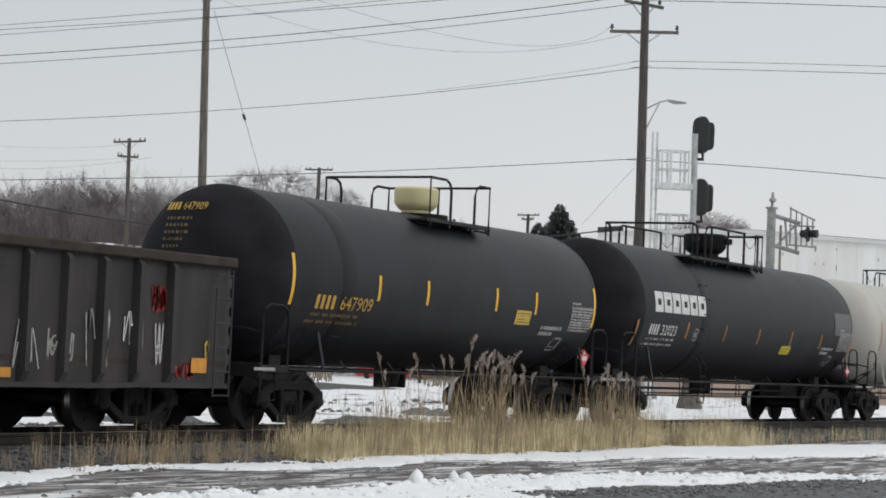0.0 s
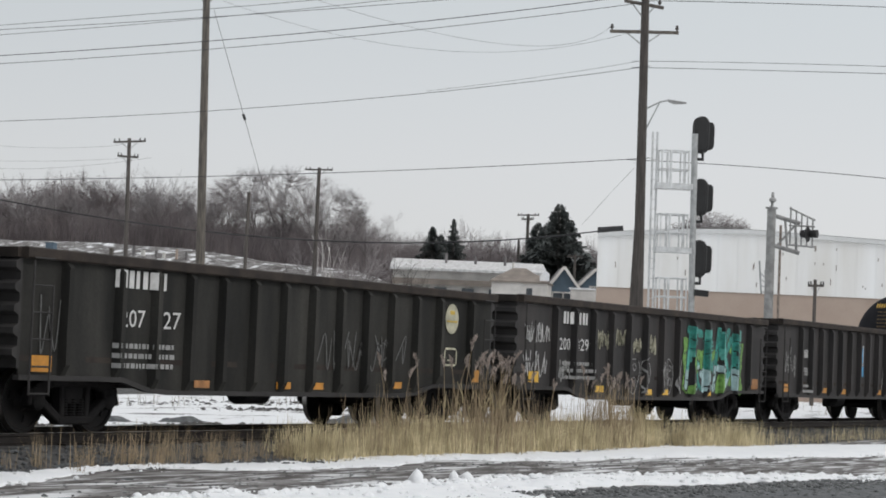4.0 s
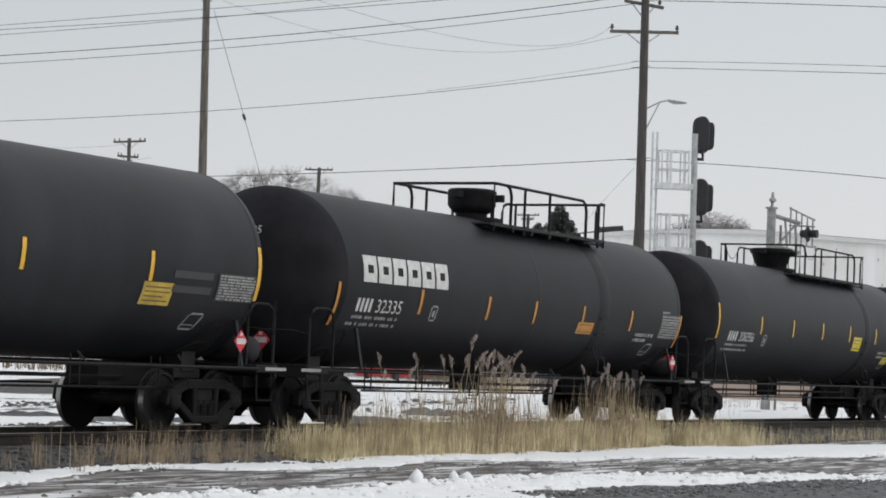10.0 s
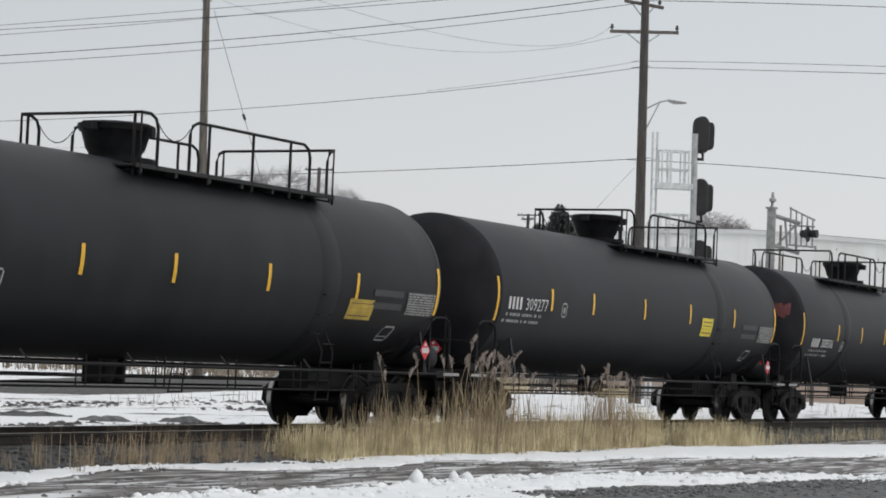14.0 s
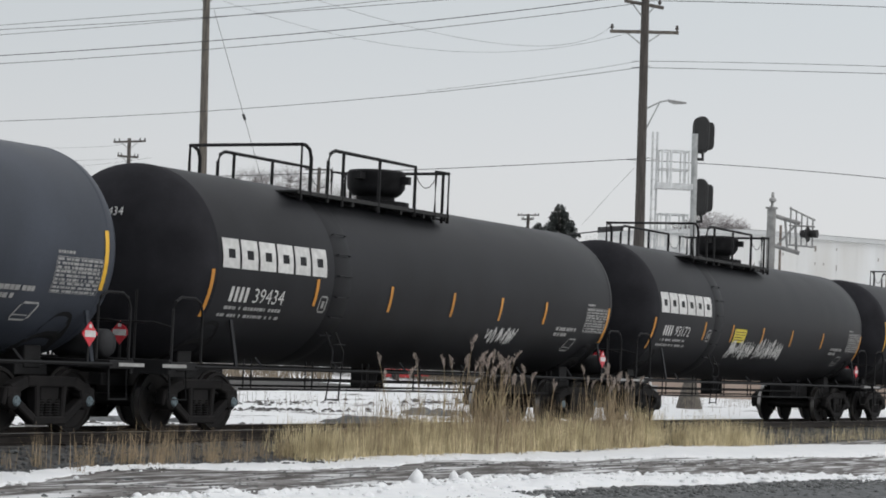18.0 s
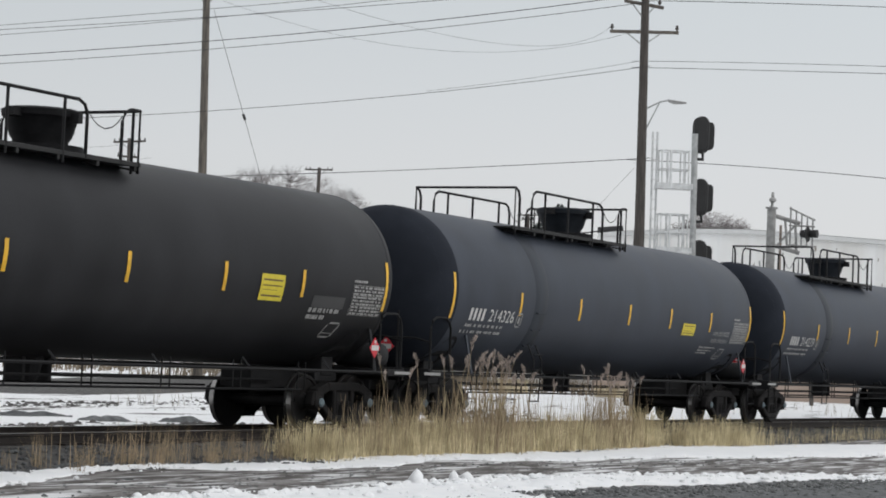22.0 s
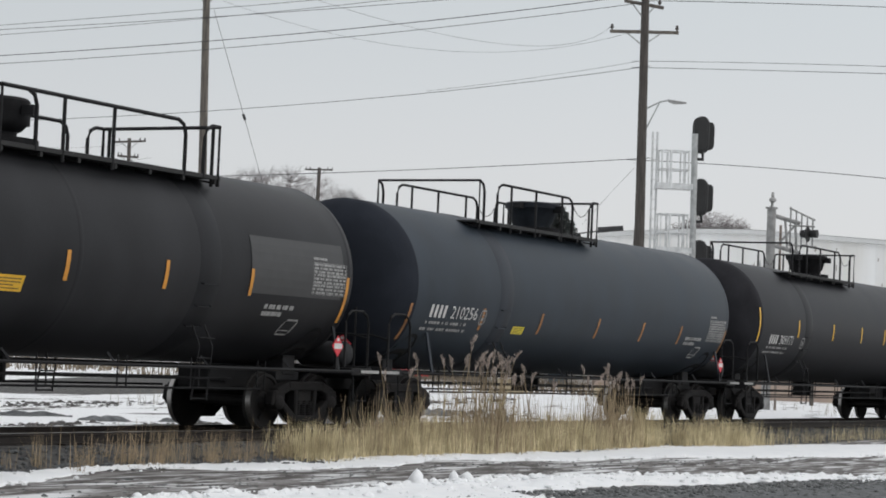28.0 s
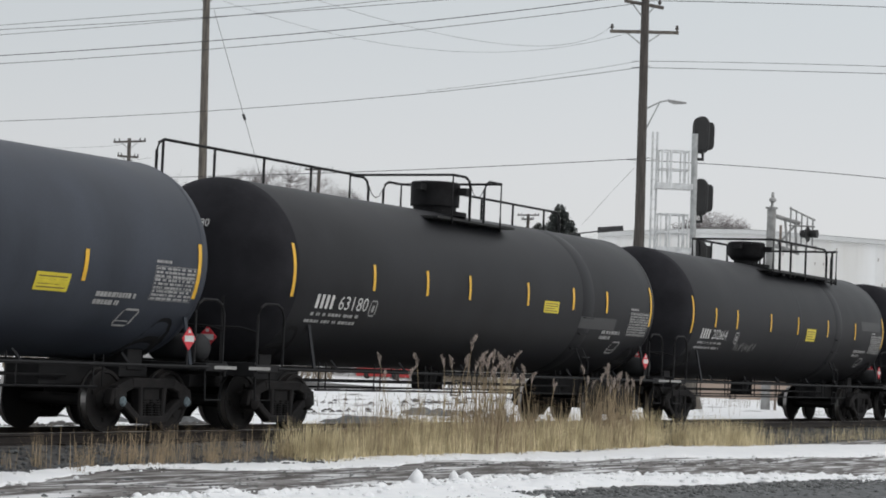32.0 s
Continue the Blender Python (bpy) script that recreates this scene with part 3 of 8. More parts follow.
gravel_band("yard_roadbed", "bare grey gravel strip across the snowy yard", 36, 84, lambda x: 31, lambda x: 4.8 + 1.2 * math.sin(x * 0.11), "ballast", 0.12, 0.8, 2.0)
gravel_band("gravel_apron", "bare blue-grey gravel beside the lane", 20, 60, lambda x: -10.15 - 0.135 * (x - 26), lambda x: 2.6, "apron", 0.05, 0.5, 0.5)


def gravel_heap(cx, cy, rx, ry, h, turn, seed):
    """A low, ragged heap of gravel that pokes out of the snow."""
    v, f = [], []
    n, k = 80, 26
    ca, sa = math.cos(turn), math.sin(turn)
    for i in range(n + 1):
        for j in range(k + 1):
            s, t = -1.2 + 2.4 * i / n, -1.2 + 2.4 * j / k
            x, y = cx + ca * s * rx - sa * t * ry, cy + sa * s * rx + ca * t * ry
            up = h * (1 - s * s - t * t) + 0.9 * h * noise.noise((x * 0.9, y * 1.6, seed)) + 0.9 * h * noise.noise((x * 2.6, y * 3.4, seed + 3))
            v.append((x, y, ground_z(x, y) + max(-0.12, up)))
    for i in range(n):
        for j in range(k):
            a = i * (k + 1) + j
            f.append((a, a + k + 1, a + k + 2, a + 1))
    ob = new("gravel_heap", raw_mesh("gravel_heap", v, f, M["apron"], True))
    tagged(ob, "low grey gravel heap poking through the snow", "gravel", kind="stuff")


gravel_heap(49.6, 8.5, 2.6, 0.7, 0.11, 0.12, 1.0)
gravel_heap(60.5, 12.8, 2.6, 0.7, 0.12, 0.5, 5.0)
for heap_x, heap_y, heap_r, heap_seed in ((40.7, 10.4, 0.55, 2.0), (42.9, 9.8, 0.55, 7.0), (40.8, 12.8, 0.95, 9.0)):
    gravel_heap(heap_x, heap_y, heap_r, 0.7, 0.10, -0.93, heap_seed)


def more_rocks():
    rnd = random.Random(8)
    spots = []
    for _ in range(3600):
        x = rnd.uniform(20, 42)
        y = -7.5 - 0.135 * (x - 26) - abs(rnd.gauss(0, 1.1))
        spots.append((x, y, ground_z(x, y) + 0.02 + 0.05 * max(0, 1 - ((y + 10.15 + 0.135 * (x - 26)) / 2.6) ** 2), rnd.uniform(0.015, 0.05)))
    for _ in range(900):
        x, y = rnd.uniform(16, 50), rnd.uniform(-6.2, -3.8)
        spots.append((x, y, ground_z(x, y), rnd.uniform(0.01, 0.035)))
    scatter_rocks("gravel_stones", "loose blue-grey gravel stones beside the lane", spots, "stone")
    clods = []
    for _ in range(1500):
        x = rnd.uniform(17, 52)
        y = BANK_BACK(x) - abs(rnd.gauss(0, 0.10)) if rnd.random() < 0.6 else BANK_FRONT(x) + rnd.gauss(0.05, 0.2)
        clods.append((x, y, ground_z(x, y) + 0.03, 0.012 + 0.035 * rnd.random() ** 2.5))
    for _ in range(1500):
        x = rnd.uniform(17, 42)
        b, fr = RIDGE_BACK(x), RIDGE_FRONT(x)
        y = b - abs(rnd.gauss(0, 0.22)) if rnd.random() < 0.6 else b + (fr - b) * rnd.random()
        clods.append((x, y, ground_z(x, y) + 0.07, 0.015 + 0.06 * rnd.random() ** 2.5))
    scatter_rocks("snow_clods", "broken white snow lumps along the ploughed edges", clods, "snow", "snow")
    spots = []
    for cx, cy, rx, ry, n in ((41.5, 8.3, 2.0, 0.35, 110), (44.8, 7.2, 1.6, 0.3, 90), (48.0, 7.0, 1.6, 0.3, 90), (36.5, 8.8, 3.0, 0.5, 130), (58, 9.5, 3.2, 0.6, 160), (63, 13, 4, 0.9, 170), (56, 15, 5, 0.7, 110), (47, 17.5, 5, 0.6, 110), (52, 19, 7, 0.6, 120), (62, 20, 6, 0.8, 120), (70, 17, 5, 0.9, 150), (60, 11.5, 3, 0.5, 90)):
        for _ in range(n * 3):
            x, y = cx + rnd.gauss(0, rx * 0.45), cy + rnd.gauss(0, ry * 0.8)
            y += 0.5 * noise.noise((x * 0.9, cy, 2))
            if noise.noise((x * 1.4, y * 2.2, 6)) < -0.05:
                continue
            r = 0.025 + 0.11 * rnd.random() ** 2
            spots.append((x, y, ground_z(x, y) - 0.2 * r, r))
    scatter_rocks("rubble", "dark frozen clods and rubble poking through the snow", spots, "rock_dark", "rubble")


more_rocks()


def snow_lump(x, y, w, h, seed):
    """An upright broken lump of frozen snow with a blunt tip."""
    v, f = [], []
    for i in range(8):
        t = i / 7
        for j in range(12):
            a = j * math.tau / 12
            n = 1 + 0.30 * noise.noise((math.cos(a) * 1.3, math.sin(a) * 1.3, t * 2.2 + seed)) + 0.12 * noise.noise((math.cos(a) * 4, math.sin(a) * 4, t * 6 + seed))
            r = w * (1 - t ** 2.2) ** 0.75 * n + 0.004
            v.append((math.cos(a) * r + 0.03 * t * math.sin(seed), math.sin(a) * r, h * t * (1 + 0.08 * noise.noise((a, t, seed)))))
    for i in range(7):
        for j in range(12):
            k = (j + 1) % 12
            f.append((i * 12 + j, i * 12 + k, i * 12 + 12 + k, i * 12 + 12 + j))
    f.append(tuple(range(84, 96)))
    ob = new("snow_lump", raw_mesh("snow_lump", v, f, M["snow"], True))
    ob.location = (x, y, ground_z(x, y) - 0.02)
    tagged(ob, "upright lump of frozen white snow on the ploughed ridge", "snow lump", "snow lumps")


for lump_x, lump_y, lump_w, lump_h, lump_seed in ((25.05, -6.31, 0.115, 0.26, 1.0), (26.3, -6.2, 0.09, 0.2, 2.3), (26.7, -6.21, 0.12, 0.18, 4.1), (27.4, -6.2, 0.06, 0.13, 6.0)):
    snow_lump(lump_x, lump_y, lump_w, lump_h, lump_seed)


# ---- dry grass and reeds on the near shoulder ----
def blade(v, f, x, y, z, h, lean, az, w, bend=0.35):
    """One dry stalk: three tapering joints, kept two-sided by a crossed pair."""
    ca, sa = math.cos(az), math.sin(az)
    pts = []
    for i in range(4):
        t = i / 3
        off = lean * h * (t + bend * t * t)
        pts.append((x + ca * off, y + sa * off, z + h * t * (1 - 0.12 * lean * t)))
    k = len(v)
    for i, p in enumerate(pts):
        ww = w * (1 - 0.75 * i / 3)
        v.append((p[0] - ww * 0.86, p[1] + ww * 0.5, p[2]))
        v.append((p[0] + ww * 0.86, p[1] - ww * 0.5, p[2]))
    for i in range(3):
        f.append((k + 2 * i, k + 2 * i + 1, k + 2 * i + 3, k + 2 * i + 2))


def shoulder_z(y):
    return ballast_z(y) if y > -2.9 else ground_z(30, y) + 0.02


def build_grass():
    rnd = random.Random(21)
    zones = [(21.4, 22.3, 60, 0.3, 0.55, 1), (22.6, 23.2, 40, 0.3, 0.5, 1), (23.6, 24.9, 170, 0.32, 0.6, 1), (24.9, 26.0, 110, 0.3, 0.55, 1), (26, 28.2, 170, 0.3, 0.5, 1), (28, 31.5, 2600, 0.3, 0.52, 0), (31, 42.2, 11500, 0.32, 0.62, 0), (42.9, 47.6, 3000, 0.26, 0.55, 0), (47.6, 60, 700, 0.15, 0.35, 0)]
    v, f = [], []
    for x0, x1, n, h0, h1, fan in zones:
        for _i in range(0 if fan else n):
            x = rnd.uniform(x0, x1)
            g = 0.5 + 0.5 * noise.noise((x * 0.9, 3.1, 0.0)) + 0.4 * noise.noise((x * 3.1, 8.0, 0))
            if rnd.random() > 0.35 + 0.75 * g:
                continue
            y = -2.45 + rnd.gauss(0, 0.22) if x < 42.4 else -2.7 + rnd.gauss(0, 0.3)
            h = rnd.uniform(h0 * 0.55, h1 * 1.15) * (0.55 + 0.75 * g)
            blade(v, f, x, y, shoulder_z(y) - 0.02, h, abs(rnd.gauss(0, 0.13)), rnd.uniform(0, 6.28), rnd.uniform(0.003, 0.0065))
    ob = new("dry_grass", raw_mesh("dry_grass", v, f, M["straw"]))
    tagged(ob, "dense straw-coloured dry grass on the ballast shoulder", "grass", kind="stuff")
    # thin separate clumps where the ballast shows, and darker tall stems among the dense grass
    v, f = [], []
    for x0, x1, n, h0, h1, fan in zones:
        for _i in range(n // 13 if fan else 0):
            cx, cy = rnd.uniform(x0, x1), -2.45 + rnd.gauss(0, 0.16)
            az, hh = rnd.uniform(-0.6, 0.9), rnd.uniform(h0, h1)
            for _k in range(rnd.randrange(9, 22)):
                x, y = cx + rnd.gauss(0, 0.05), cy + rnd.gauss(0, 0.05)
                blade(v, f, x, y, shoulder_z(y) - 0.02, hh * rnd.uniform(0.45, 1.1), abs(rnd.gauss(0.08, 0.16)), az + rnd.gauss(0, 1.2), rnd.uniform(0.0018, 0.0042), 1.0)
    for cx, sd, n, h0, h1 in ((33.4, 1.8, 240, 0.5, 1.15), (34.9, 1.2, 260, 0.5, 1.3), (39.8, 1.1, 300, 0.6, 1.3), (31.3, 1.4, 130, 0.5, 1.0), (37.0, 1.0, 110, 0.5, 1.0), (24.0, 2.2, 40, 0.3, 0.6), (44.8, 1.6, 60, 0.4, 0.75), (29.5, 1.5, 40, 0.4, 0.8)):
        for _i in range(n):
            x = rnd.gauss(cx, sd * 0.6)
            y = -2.5 + rnd.gauss(0, 0.2)
            blade(v, f, x, y, shoulder_z(y) - 0.02, rnd.uniform(h0, h1), abs(rnd.gauss(0, 0.05)), rnd.uniform(0, 6.28), rnd.uniform(0.004, 0.008), 0.6)
    ob = new("reed_stems", raw_mesh("reed_stems", v, f, M["straw_dark"]))
    tagged(ob, "tall brown dead reed stems standing among the grass", "reed", kind="stuff")


build_grass()


def reed_kinds():
    rnd = random.Random(5)
    kinds = []
    for _ in range(5):
        root = new("plumed_reed")
        lean, az = rnd.uniform(0.02, 0.12), rnd.uniform(0, 6.28)
        pts = [(math.cos(az) * lean * t * (1 + t), math.sin(az) * lean * t * (1 + t), t) for t in (0, 0.3, 0.6, 0.85, 1.0)]
        part("stalk", Shape().pipe(pts, 0.006, 4, 0.003).mesh("stalk", M["straw_dark"]), root)
        s = Shape()
        top = Vector(pts[-1])
        side = Vector((math.cos(az + 0.5), math.sin(az + 0.5), 0)) * rnd.uniform(0.02, 0.06)
        for i in range(15):
            t = i / 14
            p = top + Vector((0, 0, -0.03 + 0.155 * t - 0.03 * t * t)) + side * 1.5 * t * t
            for _k in range(3):
                a = rnd.uniform(0, 6.28)
                r = 0.034 * math.sin(0.25 + 2.7 * t) * rnd.uniform(0.5, 1.2)
                q = p + Vector((math.cos(a) * r, math.sin(a) * r, rnd.uniform(0.01, 0.04)))
                s.pipe([p, q], 0.007, 3, 0.002)
        part("plume", s.mesh("plume", M["plume"]), root, "fluffy seed head")
        v, f = [], []
        for _k in range(3):
            t = rnd.uniform(0.25, 0.6)
            blade(v, f, pts[0][0] + lean * t * math.cos(az), lean * t * math.sin(az), t, rnd.uniform(0.12, 0.25), rnd.uniform(0.15, 0.4), rnd.uniform(0, 6.28), 0.006)
        part("leaf", raw_mesh("leaf", v, f, M["straw"]), root)
        kinds.append(root)
    return kinds


def plant_reeds():
    rnd = random.Random(12)
    kinds = reed_kinds()
    used = set()
    spots = [(33.55, 1.95), (34.4, 1.62), (34.75, 1.75), (35.0, 1.55), (35.3, 1.6), (31.6, 1.55), (32.2, 1.6), (32.7, 1.66), (33.1, 1.6), (30.6, 1.35), (31.2, 1.42), (40.6, 1.45), (38.7, 1.45), (36.6, 1.3), (37.1, 1.2), (41.6, 1.35)]
    for _ in range(26):
        spots.append((rnd.gauss(34.6, 0.75), rnd.uniform(1.3, 1.75)))
    for _ in range(18):
        spots.append((rnd.gauss(39.9, 0.6), rnd.uniform(1.15, 1.6)))
    for x, h in spots:
        h *= 0.94
        i = rnd.randrange(len(kinds))
        y = -2.5 + rnd.gauss(0, 0.15)
        m = pose(x, y, shoulder_z(y) - 0.02, 0, 0, rnd.uniform(0, 360)) @ Matrix.Scale(h, 4)
        if i not in used:
            used.add(i)
            ob = kinds[i]
            ob.location, ob.scale = m.translation, (h, h, h)
        else:
            ob = copy_thing(kinds[i], m)
            ob.location, ob.scale = m.translation, (h, h, h)
        tagged(ob, "tall dead reed with a pale fluffy plume", "reed", "reeds beside the track")
    for i, k in enumerate(kinds):
        if i not in used:
            k.location = (33 + i, -2.5, shoulder_z(-2.5))
            tagged(k, "tall dead reed with a pale fluffy plume", "reed", "reeds beside the track")


plant_reeds()


def back_brush():
    rnd = random.Random(31)
    v, f = [], []
    for _ in range(5200):
        d, c = rnd.uniform(120, 200), rnd.uniform(-45, 12)
        if noise.noise((d * 0.03, c * 0.12, 1)) < -0.1 or (d < 172 and -0.048 < c / d < -0.006):
            continue
        x, y = d * FWD[0] + c * SIDE[0], -20 + d * FWD[1] + c * SIDE[1]
        blade(v, f, x, y, ground_z(x, y), rnd.uniform(0.3, 0.9), rnd.uniform(0, 0.4), rnd.uniform(0, 6.28), rnd.uniform(0.02, 0.06))
    for _ in range(1500):
        x, y = rnd.uniform(52, 92), rnd.uniform(6, 22)
        if noise.noise((x * 0.15, y * 0.3, 7)) < 0.15:
            continue
        blade(v, f, x, y, ground_z(x, y), rnd.uniform(0.25, 0.7), rnd.uniform(0, 0.3), rnd.uniform(0, 6.28), 0.008)
    ob = new("yard_brush", raw_mesh("yard_brush", v, f, M["brush"]))
    tagged(ob, "thin brown weeds and brush across the snowy yard", "brush", kind="stuff")


back_brush()


# ---- the train: shared running gear ----
WHEEL_R = 0.457
TANK_R, TANK_Z = 1.505, 2.545   # shell radius and centre height of the car being built


def wheelset_mesh():
    def make():
        s = Shape()
        for y in (-1, 1):
            prof = [(0.66, 0.13), (0.66, 0.40), (0.675, 0.485), (0.70, 0.485), (0.712, 0.458), (0.81, 0.45), (0.815, 0.40), (0.79, 0.385), (0.765, 0.16), (0.80, 0.13), (0.84, 0.10)]
            s.turned([(a * y, r) for a, r in prof], "y", n=28)
        s.turned([(-1.02, 0.075), (-0.84, 0.085), (-0.3, 0.085), (0.3, 0.085), (0.84, 0.085), (1.02, 0.075)], "y", n=12)
        # cast marks on the wheel plates, which show the turning
        for y in (-0.79, 0.79):
            for a in (0.4, 2.4, 4.6):
                s.box(math.cos(a) * 0.27 - 0.05, math.cos(a) * 0.27 + 0.05, y - 0.012, y + 0.012, math.sin(a) * 0.27 - 0.03, math.sin(a) * 0.27 + 0.03)
        me = s.mesh("wheelset", M["wheel"], True)
        return me
    return kept("wheelset", make)


AXLE = 0.80   # half the distance between a truck's two axles


def side_frame_mesh():
    def make():
        s = Shape()
        t = 0.17
        up = (0, 1, 0)
        s.beam((-0.52, 0, 0.72), (0.52, 0, 0.72), 0.15, t, up)
        for k in (-1, 1):
            s.beam((k * 0.50, 0, 0.72), (k * 0.86, 0, 0.60), 0.16, t, up)
            s.beam((k * 0.80, 0, 0.50), (k * 0.32, 0, 0.20), 0.12, t, up)
            s.beam((k * 0.27, 0, 0.20), (k * 0.30, 0, 0.70), 0.10, t, up)
            s.box(k * AXLE - 0.15, k * AXLE + 0.15, -0.09, 0.09, 0.50, 0.65)
            s.beam((k * 0.93, 0, 0.64), (k * 0.98, 0, 0.40), 0.08, t * 0.9, up)
        s.beam((-0.36, 0, 0.19), (0.36, 0, 0.19), 0.12, t * 1.1, up)
        return s.mesh("side_frame", M["truck"], bevel=0.02)
    return kept("side_frame", make)


def spring_mesh():
    def make():
        s = Shape()
        prof = []
        for i in range(7):
            prof += [(0.25 + i * 0.036, 0.066), (0.268 + i * 0.036, 0.085)]
        s.turned(prof, "z", (0, 0, 0), 10)
        return s.mesh("coil_spring", M["truck"])
    return kept("springs", make)


def cap_mesh():
    return kept("cap", lambda: Shape().turned([(-0.13, 0.03), (-0.12, 0.085), (-0.08, 0.125), (0.09, 0.13)], "y", n=16).mesh("bearing_cap", M["truck"], True))


def cap_plate_mesh():
    """The bolted end plate of an axle bearing."""
    def make():
        s = Shape().turned([(-0.145, 0.02), (-0.145, 0.062), (-0.125, 0.075)], "y", n=14)
        for k in range(3):
            a = k * 2.0944
            s.box(0.042 * math.cos(a) - 0.012, 0.042 * math.cos(a) + 0.012, -0.16, -0.14, 0.042 * math.sin(a) - 0.012, 0.042 * math.sin(a) + 0.012)
        return s.mesh("end_plate", M["cap_blue"])
    return kept("cap_plate", make)


def tread_mesh(y):
    def make():
        s = Shape().turned([(y * 0.716, 0.4585), (y * 0.76, 0.4575), (y * 0.806, 0.4515)], "y", n=28, caps=False)
        return s.mesh("wheel_tread", M["tread"], True)
    return kept(("tread", y), make)


def bolster_mesh():
    return kept("bolster", lambda: Shape().box(-0.2, 0.2, -1.05, 1.05, 0.42, 0.66).box(-0.35, 0.35, -0.35, 0.35, 0.55, 0.78).beam((-0.75, -0.6, 0.4), (0.75, -0.6, 0.4), 0.1, 0.08).beam((-0.75, 0.6, 0.4), (0.75, 0.6, 0.4), 0.1, 0.08).mesh("bolster", M["truck"], bevel=0.01))


def brake_mesh():
    return kept("brake", lambda: Shape().box(-0.03, 0.03, -0.72, 0.72, 0.34, 0.46).mesh("brake_beam", M["truck"]))


WHEELS = []


def add_truck(car, x, plated=False):
    for k in (-AXLE, AXLE):
        w = part("wheelset", wheelset_mesh(), car, at=(x + k, 0, WHEEL_R))
        WHEELS.append((w, car, x + k))
        for y in (-1, 1):
            part("wheel_tread", tread_mesh(y), w, "polished running surface")
    for y in (-1.0, 1.0):
        f = part("side_frame", side_frame_mesh(), car, at=(x, y, 0))
        for k in (-0.18, 0.0, 0.18):
            part("coil_spring", spring_mesh(), f, at=(k, 0, 0))
        for k in (-AXLE, AXLE):
            part("bearing_cap", cap_mesh(), f, at=(k, 0.0, WHEEL_R))
            if y < 0 and plated:
                part("end_plate", cap_plate_mesh(), f, "blue-grey bolted bearing end plate", at=(k, 0.0, WHEEL_R))
    part("bolster", bolster_mesh(), car, at=(x, 0, 0))
    for k in (-0.36, 0.36):
        part("brake_beam", brake_mesh(), car, at=(x + k, 0, 0))


def coupler_mesh():
    def make():
        s = Shape().box(-0.75, 0.02, -0.07, 0.07, 0.74, 0.92)
        s.plate([(0.0, -0.15, 0.68), (0.2, -0.17, 0.68), (0.27, -0.05, 0.68), (0.18, 0.02, 0.68), (0.22, 0.15, 0.68), (0.0, 0.12, 0.68)], (0, 0, 0.29))
        s.pipe([(-0.3, -0.25, 0.8), (0.0, -0.28, 0.5), (0.15, -0.2, 0.36), (0.27, -0.1, 0.42)], 0.025, 6)
        return s.mesh("coupler", M["truck"], bevel=0.01)
    return kept("coupler", make)


# ---- lettering and labels that follow the tank's curve ----
def on_tank(s, z, off=0.010):
    R = TANK_R
    th = (z - TANK_Z) / R
    return (s, -(R + off) * math.cos(th), TANK_Z + (R + off) * math.sin(th))


def patch_shape(shape, s0, s1, z0, z1, off=0.010, slant=0.0):
    n = max(1, int((z1 - z0) / 0.12))
    v = []
    for i in range(n + 1):
        z = z0 + (z1 - z0) * i / n
        d = slant * (z - z0)
        v += [on_tank(s0 + d, z, off), on_tank(s1 + d, z, off)]
    shape.add(v, [(2 * i, 2 * i + 1, 2 * i + 3, 2 * i + 2) for i in range(n)])


def text_shape(shape, body, s0, s1, z0, z1, off=0.012, place=None):
    v, f = glyphs(body)
    place = place or (lambda a, b: on_tank(a, b, off))
    shape.add([place(s0 + p[0] * (s1 - s0), z0 + p[1] * (z1 - z0)) for p in v], f)


def ring_shape(shape, s0, s1, z0, z1, w, place):
    """A plain upright frame with cut corners: a letter-sized block with a slot in it."""
    c = min(0.06, (s1 - s0) * 0.2)
    out = [(s0 + c, z0), (s1 - c, z0), (s1, z0 + c), (s1, z1 - c), (s1 - c, z1), (s0 + c, z1), (s0, z1 - c), (s0, z0 + c)]
    inn = [(s0 + w, z0 + w), (s1 - w, z0 + w), (s1 - w, z0 + w), (s1 - w, z1 - w), (s1 - w, z1 - w), (s0 + w, z1 - w), (s0 + w, z1 - w), (s0 + w, z0 + w)]
    v = [place(*p) for p in out] + [place(*p) for p in inn]
    shape.add(v, [(i, (i + 1) % 8, (i + 1) % 8 + 8, i + 8) for i in range(8)])


def ribbon(shape, pts, w, place):
    """A sprayed line of even width through pts, laid on a surface."""
    fine = []
    for (a, b), (c, d) in zip(pts, pts[1:]):
        n = max(1, int(math.hypot(c - a, d - b) / 0.035))
        fine += [(a + (c - a) * k / n, b + (d - b) * k / n) for k in range(n)]
    fine.append(pts[-1])
    v, f = [], []
    for i, p in enumerate(fine):
        a, b = fine[max(0, i - 1)], fine[min(len(fine) - 1, i + 1)]
        dx, dz = b[0] - a[0], b[1] - a[1]
        l = math.hypot(dx, dz) or 1
        v += [place(p[0] - dz / l * w / 2, p[1] + dx / l * w / 2), place(p[0] + dz / l * w / 2, p[1] - dx / l * w / 2)]
    f = [(2 * i, 2 * i + 1, 2 * i + 3, 2 * i + 2) for i in range(len(fine) - 1)]
    shape.add(v, f)


